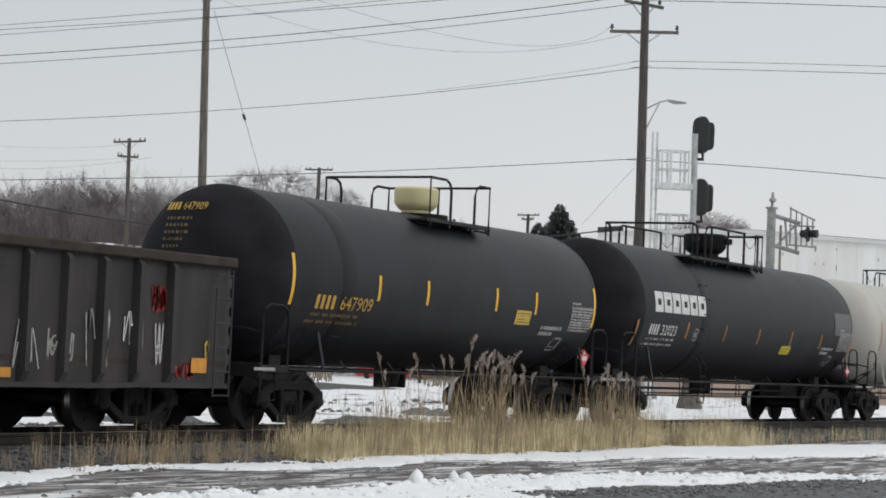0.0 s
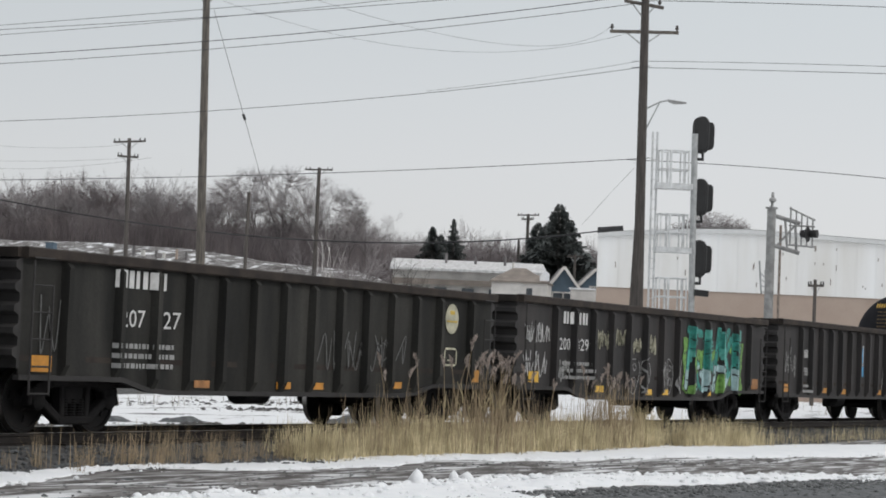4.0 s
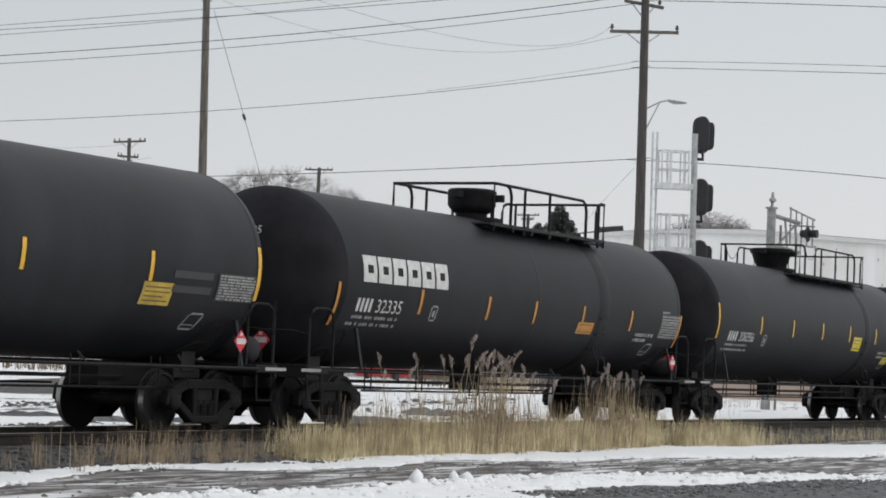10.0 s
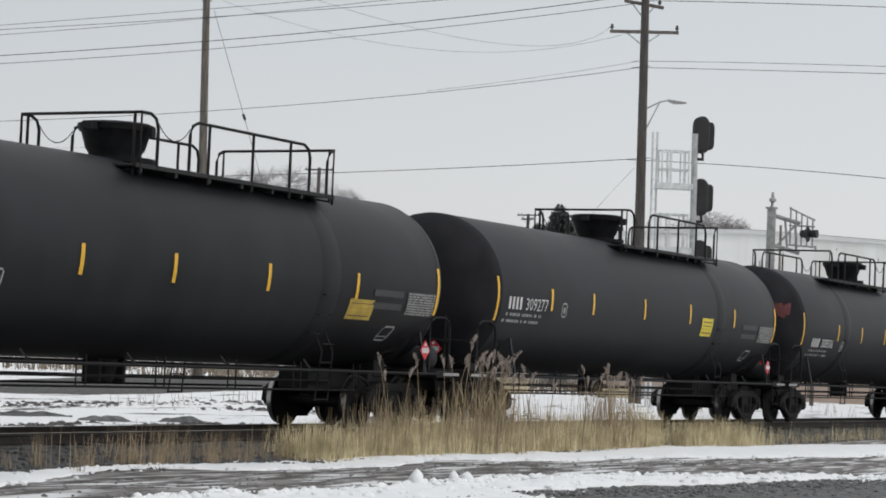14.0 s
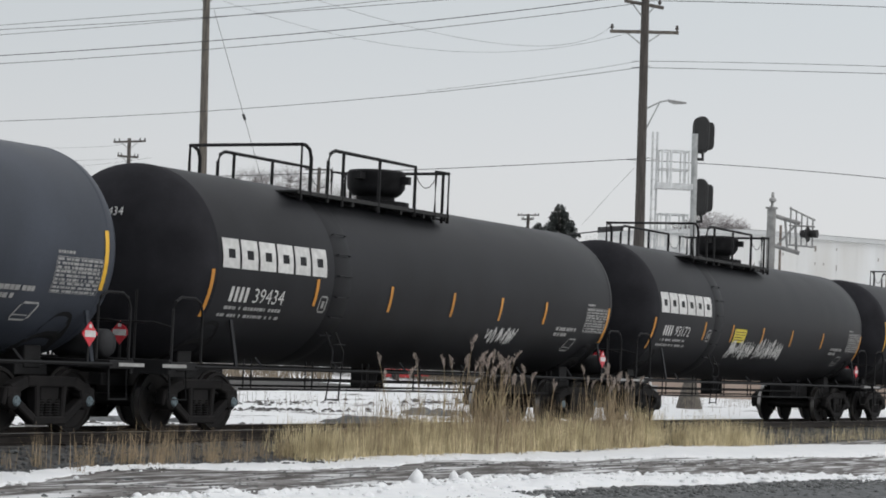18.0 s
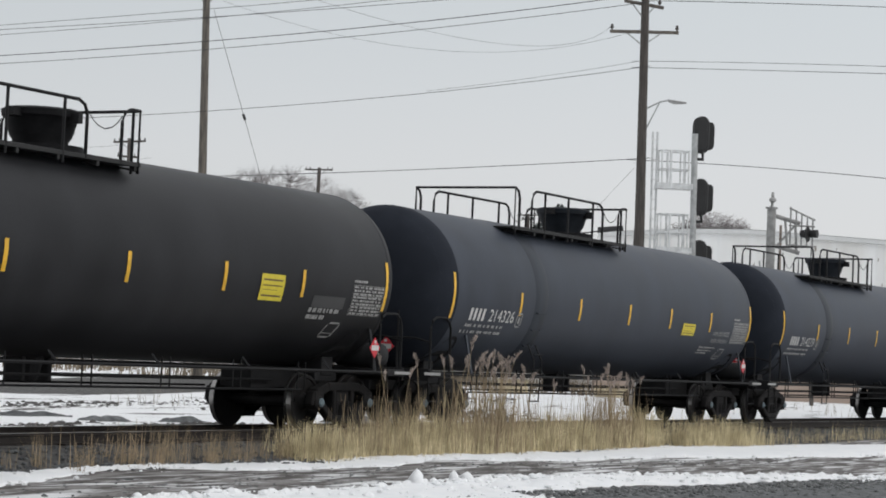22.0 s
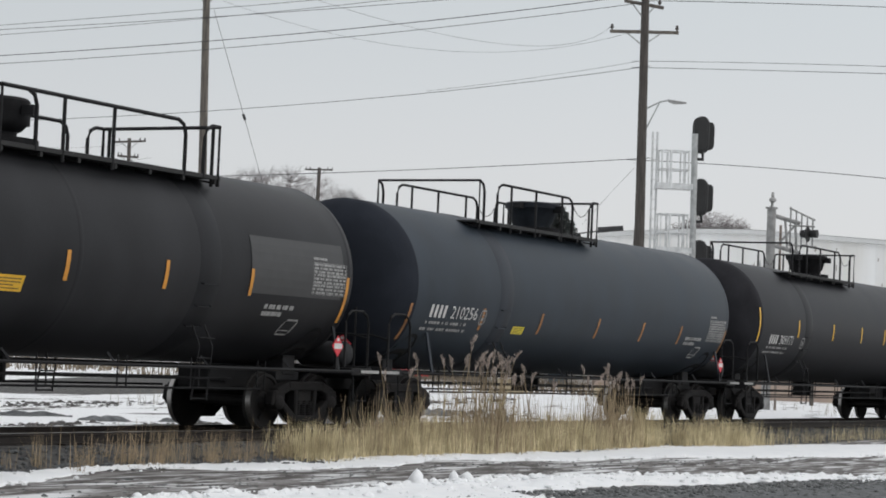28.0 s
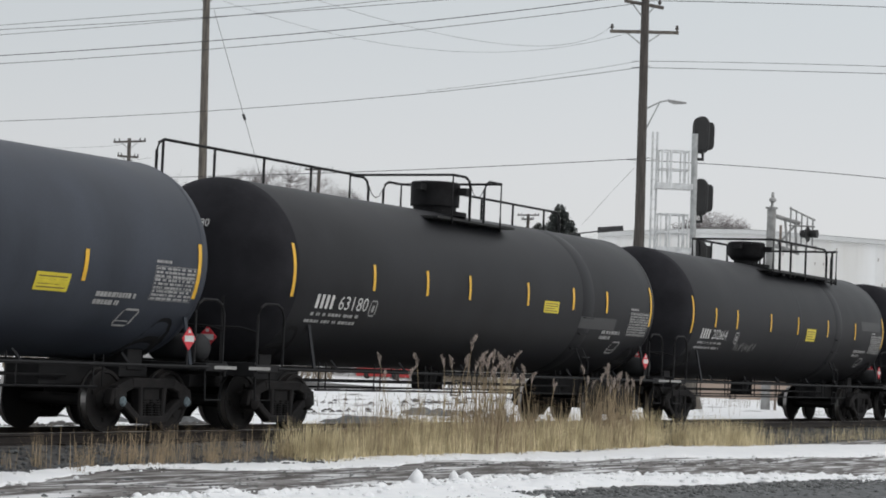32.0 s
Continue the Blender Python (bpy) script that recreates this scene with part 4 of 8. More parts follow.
def scrawl(shape, rnd, s0, s1, z0, z1, place, w=0.028, signs=4):
    """A hand-sprayed tag: overlapping hooks and loops that spell nothing."""
    cell = (s1 - s0) / signs

    def curve(pts):
        out = []
        for i in range(len(pts) - 1):
            p0, p1, p2, p3 = pts[max(0, i - 1)], pts[i], pts[i + 1], pts[min(len(pts) - 1, i + 2)]
            for k in range(6):
                t = k / 6
                out.append(tuple(0.5 * (2 * b + (c - a) * t + (2 * a - 5 * b + 4 * c - d) * t * t + (3 * b - a - 3 * c + d) * t ** 3) for a, b, c, d in zip(p0, p1, p2, p3)))
        out.append(pts[-1])
        return out
    for i in range(signs):
        a, b = s0 + cell * (i - 0.12), s0 + cell * (i + 1.1)
        tall = rnd.uniform(0.7, 1.0)
        low = rnd.uniform(0, 0.25)
        pts = []
        n = rnd.randrange(5, 8)
        for k in range(n):
            z = low if k % 2 else tall
            z += rnd.uniform(-0.25, 0.25) * (tall - low)
            x = k / (n - 1) + rnd.uniform(-0.28, 0.28)
            pts.append((min(b, max(a, a + (b - a) * x)), z0 + (z1 - z0) * min(1, max(0, z))))
        ribbon(shape, curve(pts), w, place)
        if rnd.random() < 0.6:
            x = a + (b - a) * rnd.uniform(0.1, 0.9)
            ribbon(shape, [(x, z0 + (z1 - z0) * rnd.uniform(0, 0.2)), (x + cell * rnd.uniform(-0.2, 0.3), z0 + (z1 - z0) * rnd.uniform(0.75, 1.0))], w * 0.9, place)
        if rnd.random() < 0.35:
            cx, cz, r = a + (b - a) * 0.5, z0 + (z1 - z0) * rnd.uniform(0.3, 0.7), 0.25 * min(b - a, z1 - z0)
            ribbon(shape, [(cx + r * math.cos(q * 0.7), cz + r * math.sin(q * 0.7)) for q in range(9)], w * 0.9, place)


def loop_tag(shape, rnd, s0, s1, z0, z1, place, signs):
    """Tall outlined bubbles with a loop inside each, side by side; they spell nothing."""
    w, h = (s1 - s0) / signs, z1 - z0
    for i in range(signs):
        cx, cz = s0 + w * (i + 0.5), (z0 + z1) / 2
        lean, fat = rnd.uniform(-0.1, 0.15), rnd.uniform(0.38, 0.5)
        ring = []
        for k in range(27):
            a = 0.25 * 3.14159 + k / 24 * 6.28318
            r = 1 + 0.12 * math.sin(3 * a + i)
            ring.append((cx + w * fat * r * math.cos(a) + lean * h * math.sin(a) * 0.5, cz + h * 0.48 * r * math.sin(a)))
        ribbon(shape, ring, 0.022, place)
        for zz, rr in ((0.2, 0.13), (-0.18, 0.16)):
            ribbon(shape, [(cx + rr * w * math.cos(k * 0.6) + lean * zz * h, cz + zz * h + rr * h * 0.7 * math.sin(k * 0.6)) for k in range(12)], 0.018, place)
        ribbon(shape, [(cx - w * 0.3, z0), (cx - w * 0.2, cz - 0.1 * h), (cx - w * 0.33, cz + 0.2 * h)], 0.018, place)


def placard(parent, at, end=False):
    r = 0.175
    s = Shape()
    if end:
        s.plate([(0, -r, 0), (0, 0, -r), (0, r, 0), (0, 0, r)], (0.012, 0, 0))
    else:
        s.plate([(-r, 0, 0), (0, 0, -r), (r, 0, 0), (0, 0, r)], (0, 0.012, 0))
    p = part("hazard_placard", s.mesh("hazard_placard", M["red"]), parent, "red diamond hazard placard with a white band", at)
    w = Shape()
    if end:
        w.box(-0.006, -0.003, -0.12, 0.12, -0.045, 0.045)
        w.box(-0.006, -0.003, -0.03, 0.03, 0.08, 0.13)
    else:
        w.box(-0.12, 0.12, -0.006, -0.003, -0.045, 0.045)
        w.box(-0.03, 0.03, -0.006, -0.003, 0.08, 0.13)
    part("placard_band", w.mesh("placard_band", M["white"]), p)


def hoop(a, b, top, bend=0.14):
    """A handrail run from foot a up, along and down to foot b, with rounded corners."""
    a, b = Vector(a), Vector(b)
    d = (b - a).normalized()
    A, B = Vector((a.x, a.y, top)), Vector((b.x, b.y, top))
    up = Vector((0, 0, bend))
    return [a, A - up, A - up * 0.35 + d * bend * 0.3, A + d * bend, B - d * bend, B - up * 0.35 - d * bend * 0.3, B - up, b]


def tank_mesh(half, material):
    R = TANK_R

    def make():
        s = Shape()
        prof = []
        d = R * 0.5
        for i in range(9):
            a = math.pi / 2 * i / 8
            prof.append((-half - d * math.cos(a), max(0.02, R * math.sin(a))))
        prof += [(half * k, R) for k in (-0.66, -0.33, 0, 0.33, 0.66)]
        for i in range(9):
            a = math.pi / 2 * (1 - i / 8)
            prof.append((half + d * math.cos(a), max(0.02, R * math.sin(a))))
        s.turned(prof, "x", (0, 0, TANK_Z), 64)
        me = s.mesh("tank", M[material], True)
        for p in me.polygons:
            p.use_smooth = True
        return me
    return kept(("tank", round(half, 2), material, TANK_R), make)


def band_mesh(x, w, material, lift=0.003):
    R = TANK_R
    s = Shape()
    s.turned([(x - w / 2, R + 0.001), (x - w / 2 + 0.012, R + lift), (x + w / 2 - 0.012, R + lift), (x + w / 2, R + 0.001)], "x", (0, 0, TANK_Z), 64, caps=False)
    return s.mesh("seam_band", M[material], True)


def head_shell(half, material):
    """A thin cap over the tank's rear end; the end's shade is put into its colour."""
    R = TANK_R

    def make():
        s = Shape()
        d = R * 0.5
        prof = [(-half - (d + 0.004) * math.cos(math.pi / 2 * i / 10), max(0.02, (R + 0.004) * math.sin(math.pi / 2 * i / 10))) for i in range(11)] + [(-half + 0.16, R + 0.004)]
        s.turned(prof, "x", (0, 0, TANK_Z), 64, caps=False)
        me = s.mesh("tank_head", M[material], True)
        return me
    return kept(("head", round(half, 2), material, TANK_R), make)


CARS = []


def tank_car(label, at, half, stripes, paint, head="head", flip=1, number="", mark="white", stripe="stripe", z_mid=(2.2, 2.63), z_end=(2.02, 2.85),
             logo=0, yellow=None, yellow_mat="yellow", data="bars", round_housing=False, housing="housing", patches=(), scrawls=(), pitch_half=8.8,
             truck=6.95, platform=None, rails=(-0.87, -0.45, 0.37, 3.8, 4.35, 4.55), rail_posts=(0.88, 2.1, 3.2), rail_kind="round", ladder_x=4.0, code_dx=0.66, commodity=(), data_up=0.0, housing_at=0.0, long_rail=False, reservoir=True, extra_yellow=None, seed=1, number_at=(-6.85, -5.1), skirt=True, top_z=4.65, number_z=1.99, head_scrawl=(), size=(1.505, 2.545), housing_size=(0.9, 1.0)):
    global TANK_R, TANK_Z
    TANK_R, TANK_Z = size
    drop = TANK_R + TANK_Z - 4.05
    rnd = random.Random(seed)
    car = thing("tank_car", label, "tank car", "cars of the freight train", at=(at, 0, 0))
    CARS.append((car, at))
    part("tank", tank_mesh(half, paint), car)
    part("tank_head", head_shell(half, head), car, "rear end cap of the tank")
    sg = flip
    tone = {"slate": "band_slate", "blue": "band_slate", "white_tank": "white_tank"}.get(paint, "band_dark")
    part("seam_band", kept(("pad", sg * ladder_x, tone, TANK_R), lambda: band_mesh(sg * ladder_x, 0.55, tone, lift=0.004)), car, "grimy reinforcing band round the tank")
    if rail_kind == "joined":
        part("seam_band", kept(("band", sg * 0.15, paint, TANK_R), lambda: band_mesh(sg * 0.15, 0.1, paint)), car)
    for bx in (-half + 0.02, half - 0.02):
        part("seam_band", kept(("band", bx, 0.05, paint, TANK_R), lambda: band_mesh(bx, 0.05, paint, lift=0.0025)), car)
    # underframe
    for k in (-1, 1):
        x0, x1 = sorted((k * (truck - 1.7), k * (pitch_half - 0.35)))
        part("stub_sill", kept(("stub", truck, pitch_half, k), lambda: Shape().box(x0, x1, -0.3, 0.3, 0.66, 1.02).mesh("stub_sill", M["frame"], bevel=0.012)), car)

    def saddle():
        s = Shape()
        for k in (0,):
            c = 0
            pts = [(-0.72, 0.9), (0.72, 0.9), (0.72, 1.22), (0.4, 1.12), (0, 1.06), (-0.4, 1.12), (-0.72, 1.22)]
            s.plate([(c - 0.18, p[0], p[1]) for p in pts], (0.36, 0, 0))
            s.box(c - 0.35, c + 0.35, -0.7, 0.7, 0.8, 0.95)
        return s.mesh("saddle", M["frame"], bevel=0.012)
    for k in (-1, 1):
        part("saddle", kept("saddle", saddle), car, at=(k * truck, 0, 0))
    def arch_shade(c):
        """A dark patch for the shaded recess over the truck, where the jacket is cut away."""
        s = Shape()
        v = []
        for i in range(13):
            q = -1 + i / 6
            top = 0.78 + 0.86 * (1 - abs(q) ** 3)
            v += [on_tank(c + 0.42 * q, 0.72, 0.009), on_tank(c + 0.42 * q, 0.5 * (0.72 + top), 0.009), on_tank(c + 0.42 * q, top, 0.009)]
        s.add(v, [(3 * i + a, 3 * i + 3 + a, 3 * i + 4 + a, 3 * i + 1 + a) for i in range(12) for a in (0, 1)])
        return s.mesh("saddle_plate", M["frame"])
    for k in (-1, 1):
        c = k * (truck + 0.02)
        part("saddle_plate", kept(("arch", c, TANK_R), lambda: arch_shade(c)), car, "dark patch on the tank for the shaded recess over the truck")
        part("jacket_strip", kept(("strip", tone, drop), lambda: Shape().beam((0, -1.26, 1.72 + drop), (-0.03, -1.42, 1.02), 0.075, 0.03, (0, 1, 0)).mesh("jacket_strip", M[tone])), car, at=(c + 0.42, 0, 0))
    for k in (-1, 1):
        e = part("end_platform", kept(("endp", pitch_half, k), lambda: Shape().box(min(k * (truck + 0.75), k * (pitch_half - 0.42)), max(k * (truck + 0.75), k * (pitch_half - 0.42)), -1.48, 1.48, 0.93, 1.05).box(k * (pitch_half - 0.44) - 0.03, k * (pitch_half - 0.44) + 0.03, -1.45, 1.45, 0.86, 1.08).mesh("end_platform", M["frame"], bevel=0.01)), car)
        xe = k * (pitch_half - 0.5)
        for y in (-1, 1):
            part("end_handrail", kept(("endrail", pitch_half, k, y), lambda: Shape().pipe(hoop((xe, y * 1.42, 1.05), (xe - k * 0.75, y * 1.42, 1.05), 2.0, 0.2), 0.022).mesh("end_handrail", M["rail_paint"], True)), car)
            part("grab_iron", kept(("grab", pitch_half, k, y), lambda: Shape().pipe([(xe, y * 0.75, 1.05), (xe, y * 0.75, 2.1)], 0.02).mesh("grab_iron", M["rail_paint"], True)), car)
            part("stirrup_step", kept(("step", pitch_half, k, y), lambda: Shape().pipe([(xe, y * 1.4, 0.95), (xe, y * 1.42, 0.5), (xe - k * 0.42, y * 1.42, 0.5), (xe - k * 0.42, y * 1.4, 0.95)], 0.018).mesh("stirrup_step", M["rail_paint"])), car)
        part("end_rail", kept(("endbar", pitch_half, k), lambda: Shape().pipe([(xe, -1.42, 1.55), (xe, -1.1, 1.62), (xe, 1.1, 1.62), (xe, 1.42, 1.55)], 0.02).mesh("end_rail", M["rail_paint"])), car)
        c = part("coupler", coupler_mesh(), car, at=(k * (pitch_half - 0.12), 0, 0))
        if k < 0:
            c.rotation_euler = (0, 0, math.pi)
        # white reporting plate on the sill
        part("sill_stencil", kept(("sillst", pitch_half, k), lambda: Shape().box(xe - 0.3, xe + 0.3, -1.492, -1.484, 0.965, 1.015).mesh("sill_stencil", M["grey_ink"])), car)
        add_truck(car, k * truck, paint == "slate" or number in ("309426", "39434"))
    # rails along the sill, with drop posts, on both sides
    run = truck - 1.1
    for y in (-1.47, 1.47):
        part("side_rail", kept(("siderail", truck, y), lambda: Shape().pipe([(-truck - 0.8, y, 0.99), (truck + 0.8, y, 0.99)], 0.027).mesh("side_rail", M["rail_paint"], True)), car)
        for i in range(6):
            x = -run + 2 * run * i / 5
            part("rail_brace", kept(("brace", y), lambda: Shape().beam((0, y * 0.985, 0.99), (-0.12, y * 0.93, 1.16), 0.02, 0.03).mesh("rail_brace", M["olive"])), car, at=(x, 0, 0))
    if skirt:
        for y in (-0.95, 0.95):
            def lower():
                s = Shape()
                s.pipe([(-run + 0.1, y, 0.66), (run - 0.1, y, 0.66)], 0.02)
                s.pipe([(-run + 0.1, y * 0.4, 0.8), (run - 0.1, y * 0.4, 0.8)], 0.024)
                for i in range(7 if y < 0 else 0):
                    x = -run + 0.2 + (2 * run - 0.4) * i / 6
                    s.pipe([(x, y, 0.66), (x, y, 1.12)], 0.013, 4)
                    s.pipe([(x + 0.22, y, 0.66), (x + 0.22, y * 1.0, 1.12)], 0.013, 4)
                return s.mesh("brake_rod_hanger", M["rail_paint"])
            part("brake_rod_hanger", kept(("lower", truck, y), lower), car)

    def outlet():
        s = Shape()
        s.turned([(0.70, 0.12), (0.78, 0.16), (1.1, 0.22)], "z", (0, 0, 0), 16)
        return s.mesh("bottom_outlet", M["frame"], bevel=0.015)
    ov = part("bottom_outlet", kept("outlet", outlet), car)
    for k in (-0.3, 0.3):
        part("outlet_skid", kept("skid", lambda: Shape().box(-0.04, 0.04, -0.16, 0.16, 0.70, 1.1).mesh("outlet_skid", M["frame"], bevel=0.012)), ov, at=(k, 0, 0))
    # ladder: rungs up the tank's side, and two stiles that hang below the sill
    lx = sg * ladder_x

    def rung(th):
        s = Shape()
        c, n = math.cos(th), math.sin(th)
        r0, r1 = TANK_R - 0.01, TANK_R + 0.06
        a, b = -0.2, 0.2
        s.pipe([(a, -r0 * c, TANK_Z + r0 * n), (a, -r1 * c, TANK_Z + r1 * n), (b, -r1 * c, TANK_Z + r1 * n), (b, -r0 * c, TANK_Z + r0 * n)], 0.010, 5)
        return s.mesh("ladder_rung", M[tone])

    def ladder(y):
        s = Shape()
        for dx in (-0.2, 0.2):
            s.pipe([(lx + 0.06 + dx * 0.8, y * 1.28, 1.62), (lx + 0.05 + dx * 0.85, y * 1.44, 1.3), (lx - 0.08 + dx, y * 1.44, 0.5)], 0.016, 5)
        for i in range(4):
            z = 0.52 + i * 0.3
            o = lx - 0.08 + 0.13 * (z - 0.5) / 0.8
            s.pipe([(o - 0.19, y * 1.44, z), (o + 0.19, y * 1.44, z)], 0.013, 4)
        return s.mesh("ladder", M["rail_paint"])
    for y in (-1, 1) if skirt else ():
        part("ladder", kept(("ladder", lx, y), lambda: ladder(y)), car)
    for i in range(6 if rail_kind == "square" else 3):
        th = math.radians(26 - 13 * i if rail_kind == "square" else -12 - 13 * i)
        part("ladder_rung", kept(("rung", th, tone, TANK_R), lambda: rung(th)), car, at=(lx, 0, 0))
    # top platform with its railings
    W, TOPZ = 1.1, top_z
    deck_z = 3.86 + drop
    short = platform is not None
    if short:
        p0, p1 = sorted((platform[0] * sg, platform[1] * sg))
    else:
        p0, p1 = sorted((sg * rails[0], sg * rails[5]))

    def deck():
        s = Shape()
        for side in (-1, 1):
            y0, y1 = sorted((side * 0.64, side * W))
            s.box(p0 - 0.1, p1 + 0.05, y0, y1, deck_z, deck_z + 0.035)
            s.box(p0 - 0.1, p1 + 0.05, side * W - 0.015, side * W + 0.015, deck_z - 0.02, deck_z + 0.045)
            n = 3 if p1 - p0 < 3 else 6
            for i in range(n + 1):
                x = p0 + 0.05 + (p1 - p0 - 0.1) * i / n
                s.box(x - 0.03, x + 0.03, side * (W - 0.02) - 0.02, side * (W - 0.02) + 0.02, deck_z - 0.09, deck_z)
                s.beam((x, side * (W - 0.03), deck_z - 0.07), (x, side * 0.82, deck_z - 0.03), 0.05, 0.03)
        return s.mesh("platform", M["grate"], bevel=0.005)

    def frame_rail(x, round_corner=0.0):
        c = round_corner
        if not c:
            return [(x, W, deck_z), (x, W, TOPZ), (x, -W, TOPZ), (x, -W, deck_z - 0.12)]
        return [(x, W, deck_z), (x, W, TOPZ - c), (x, W - 0.3 * c, TOPZ - 0.3 * c), (x, W - c, TOPZ), (x, -W + c, TOPZ), (x, -W + 0.3 * c, TOPZ - 0.3 * c), (x, -W, TOPZ - c), (x, -W, deck_z - 0.12)]

    def half_hoop(x, x_end, y, round_corner=True):
        d = x_end - x
        if not round_corner:
            return [(x, y, TOPZ), (x_end, y, TOPZ), (x_end, y, deck_z - 0.1)]
        c = min(0.2, abs(d)) * (1 if d > 0 else -1)
        return [(x, y, TOPZ), (x_end - c, y, TOPZ), (x_end - 0.3 * c, y, TOPZ - 0.3 * abs(c)), (x_end, y, TOPZ - abs(c)), (x_end, y, deck_z - 0.02)]

    runs, posts, thick = [], [], 0.026
    if long_rail:
        # a railed walkway the length of the far side, and a small platform round the housing
        F = 0.98
        c0, c1 = -1.36, 0.62
        for side in (-1, 1):
            runs += [half_hoop(c0, -0.66, side * W), half_hoop(c1, -0.08, side * W)]
        runs += [frame_rail(c0), frame_rail(c1), half_hoop(c0, -7.75, F), half_hoop(c1, 7.7, F)]
        posts = [(x, F) for x in (-7.58, -6.08, -4.54, -2.96, 2.3, 3.86, 5.34, 6.89)]
        part("platform", Shape().box(-1.9, 1.25, -1.1, -0.64, 3.82, 3.86).box(-1.5, 0.8, 0.64, 1.1, 3.82, 3.86).mesh("platform", M["grate"]), car)
        part("walkway", Shape().box(-7.8, 7.7, 0.5, 0.98, 3.78, 3.81).mesh("walkway", M["grate"]), car)
        chains = [(-0.66, -0.08, -W), (-0.66, -0.08, W)]
    elif short:
        part("platform", kept(("deck", p0, p1, deck_z), deck), car)
        runs = [frame_rail(p0), frame_rail(p1), half_hoop(p0, p0 + 0.8, -W), half_hoop(p1, p1 - 0.6, -W), half_hoop(p0, p0 + 0.55, W), half_hoop(p1, p1 - 0.65, W)]
        posts, chains = [(p1, 0.0)], []
    else:
        part("platform", kept(("deck", p0, p1, deck_z), deck), car)
        e0, h0, a, b, h1, e1 = [sg * q for q in rails]
        sharp = rail_kind == "square"
        joined = rail_kind == "joined"
        thick = 0.026 if rail_kind == "round" else 0.031
        runs = [frame_rail(e0), frame_rail(e1)]
        for y in (-W, W):
            runs += [half_hoop(e0, h0, y, not sharp), half_hoop(e1, h1, y)]
            if joined:
                runs.append(half_hoop(e1, a, y))
            else:
                mid = (a + b) / 2
                runs += [half_hoop(mid, a, y, not sharp), half_hoop(mid, b, y)]
            posts += [(sg * q, y) for q in rail_posts]
        posts += [(e0, -W + 0.12), (e0, W - 0.12)]
        chains = [] if joined else [(*sorted((h0, a)), -W), (*sorted((h0, a)), W)]
    for i, r in enumerate(runs):
        part("railing", kept(("rail", tuple(r), thick), lambda: Shape().pipe(r, thick, 6).mesh("railing", M["rail_paint"], True)), car)
    for x, y in posts:
        z0 = deck_z - 0.12 if abs(y) > 0.5 else 4.02 + drop
        part("rail_post", kept(("post", z0, TOPZ, thick), lambda: Shape().pipe([(0, 0, z0), (0, 0, TOPZ)], thick * 0.9, 6).mesh("rail_post", M["rail_paint"], True)), car, at=(x, y, 0))
    for x0, x1, y in chains:
        chain = Shape().pipe([(x0 + (x1 - x0) * t, y, TOPZ - 0.12 - 0.9 * t * (1 - t)) for t in (0, 0.15, 0.3, 0.5, 0.7, 0.85, 1)], 0.009, 4)
        part("safety_chain", chain.mesh("safety_chain", M["rail_paint"]), car)

    def dome():
        prof = [(3.98, 0.35), (4.15, 0.35), (4.18, 0.42), (4.25, 0.49), (4.31, 0.53), (4.59, 0.54), (4.63, 0.50), (4.65, 0.2), (4.65, 0.02)] if round_housing else [(3.98, 0.44), (4.14, 0.45), (4.20, 0.50), (4.44, 0.58), (4.47, 0.63), (4.56, 0.65), (4.59, 0.58), (4.61, 0.02)]
        if long_rail:
            prof = [(3.98, 0.46), (4.16, 0.46), (4.17, 0.52), (4.60, 0.53), (4.63, 0.50), (4.64, 0.02)]
        kr, kz = housing_size
        s = Shape().turned([(3.98 + (a - 3.98) * kz, r * kr) for a, r in prof], "z", (housing_at, 0, 0), 24)
        return s.mesh("manway_housing", M[housing], True)
    dm = part("manway_housing", kept(("dome", round_housing, housing, housing_at, housing_size, long_rail), dome), car, "bucket-shaped valve housing" if housing != "yellow_housing" else "pale yellow valve housing", at=(0, 0, drop))
    for k, (x0, x1, y0, y1, z0, z1) in enumerate(() if housing_size[0] < 0.8 else ((-0.72, -0.5, -0.08, 0.08, 4.44, 4.56), (0.5, 0.7, -0.06, 0.06, 4.3, 4.5), (-0.05, 0.05, -0.70, -0.5, 4.38, 4.52))):
        part("lid_hinge" if k == 0 else "lid_latch", kept(("hinge", housing_at, k), lambda: Shape().box(housing_at + x0, housing_at + x1, y0, y1, z0, z1).mesh("lid_hinge", M["rail_paint"])), dm)
    part("flange", kept(("flange", housing_at), lambda: Shape().turned([(3.98, 0.62), (4.06, 0.62), (4.07, 0.5)], "z", (housing_at, 0, 0), 20).mesh("flange", M["housing"], True)), dm)

    # stripes
    for i, sx in enumerate(stripes):
        z0, z1 = z_end if i in (0, len(stripes) - 1) else z_mid
        w = 0.085
        sh = Shape()
        patch_shape(sh, sx - w / 2, sx + w / 2, z0, z1)
        part("reflective_stripe", sh.mesh("reflective_stripe", M[stripe]), car)
    # number: four plain blocks for the owner's mark, then the digits
    n0, n1 = number_at
    if number:
        zb = number_z
        sh = Shape()
        cw = (n1 - n0) * 0.36 / 4
        for i in range(4):
            a = n0 + i * cw
            patch_shape(sh, a + cw * 0.16, a + cw * 0.72, zb, zb + 0.235, 0.012)
        part("owner_mark", sh.mesh("owner_mark", M[mark]), car)
        sh = Shape()
        text_shape(sh, number, n0 + (n1 - n0) * 0.44, n1, zb, zb + 0.235)
        part("car_number", sh.mesh("car_number", M[mark]), car)
        sh = Shape()
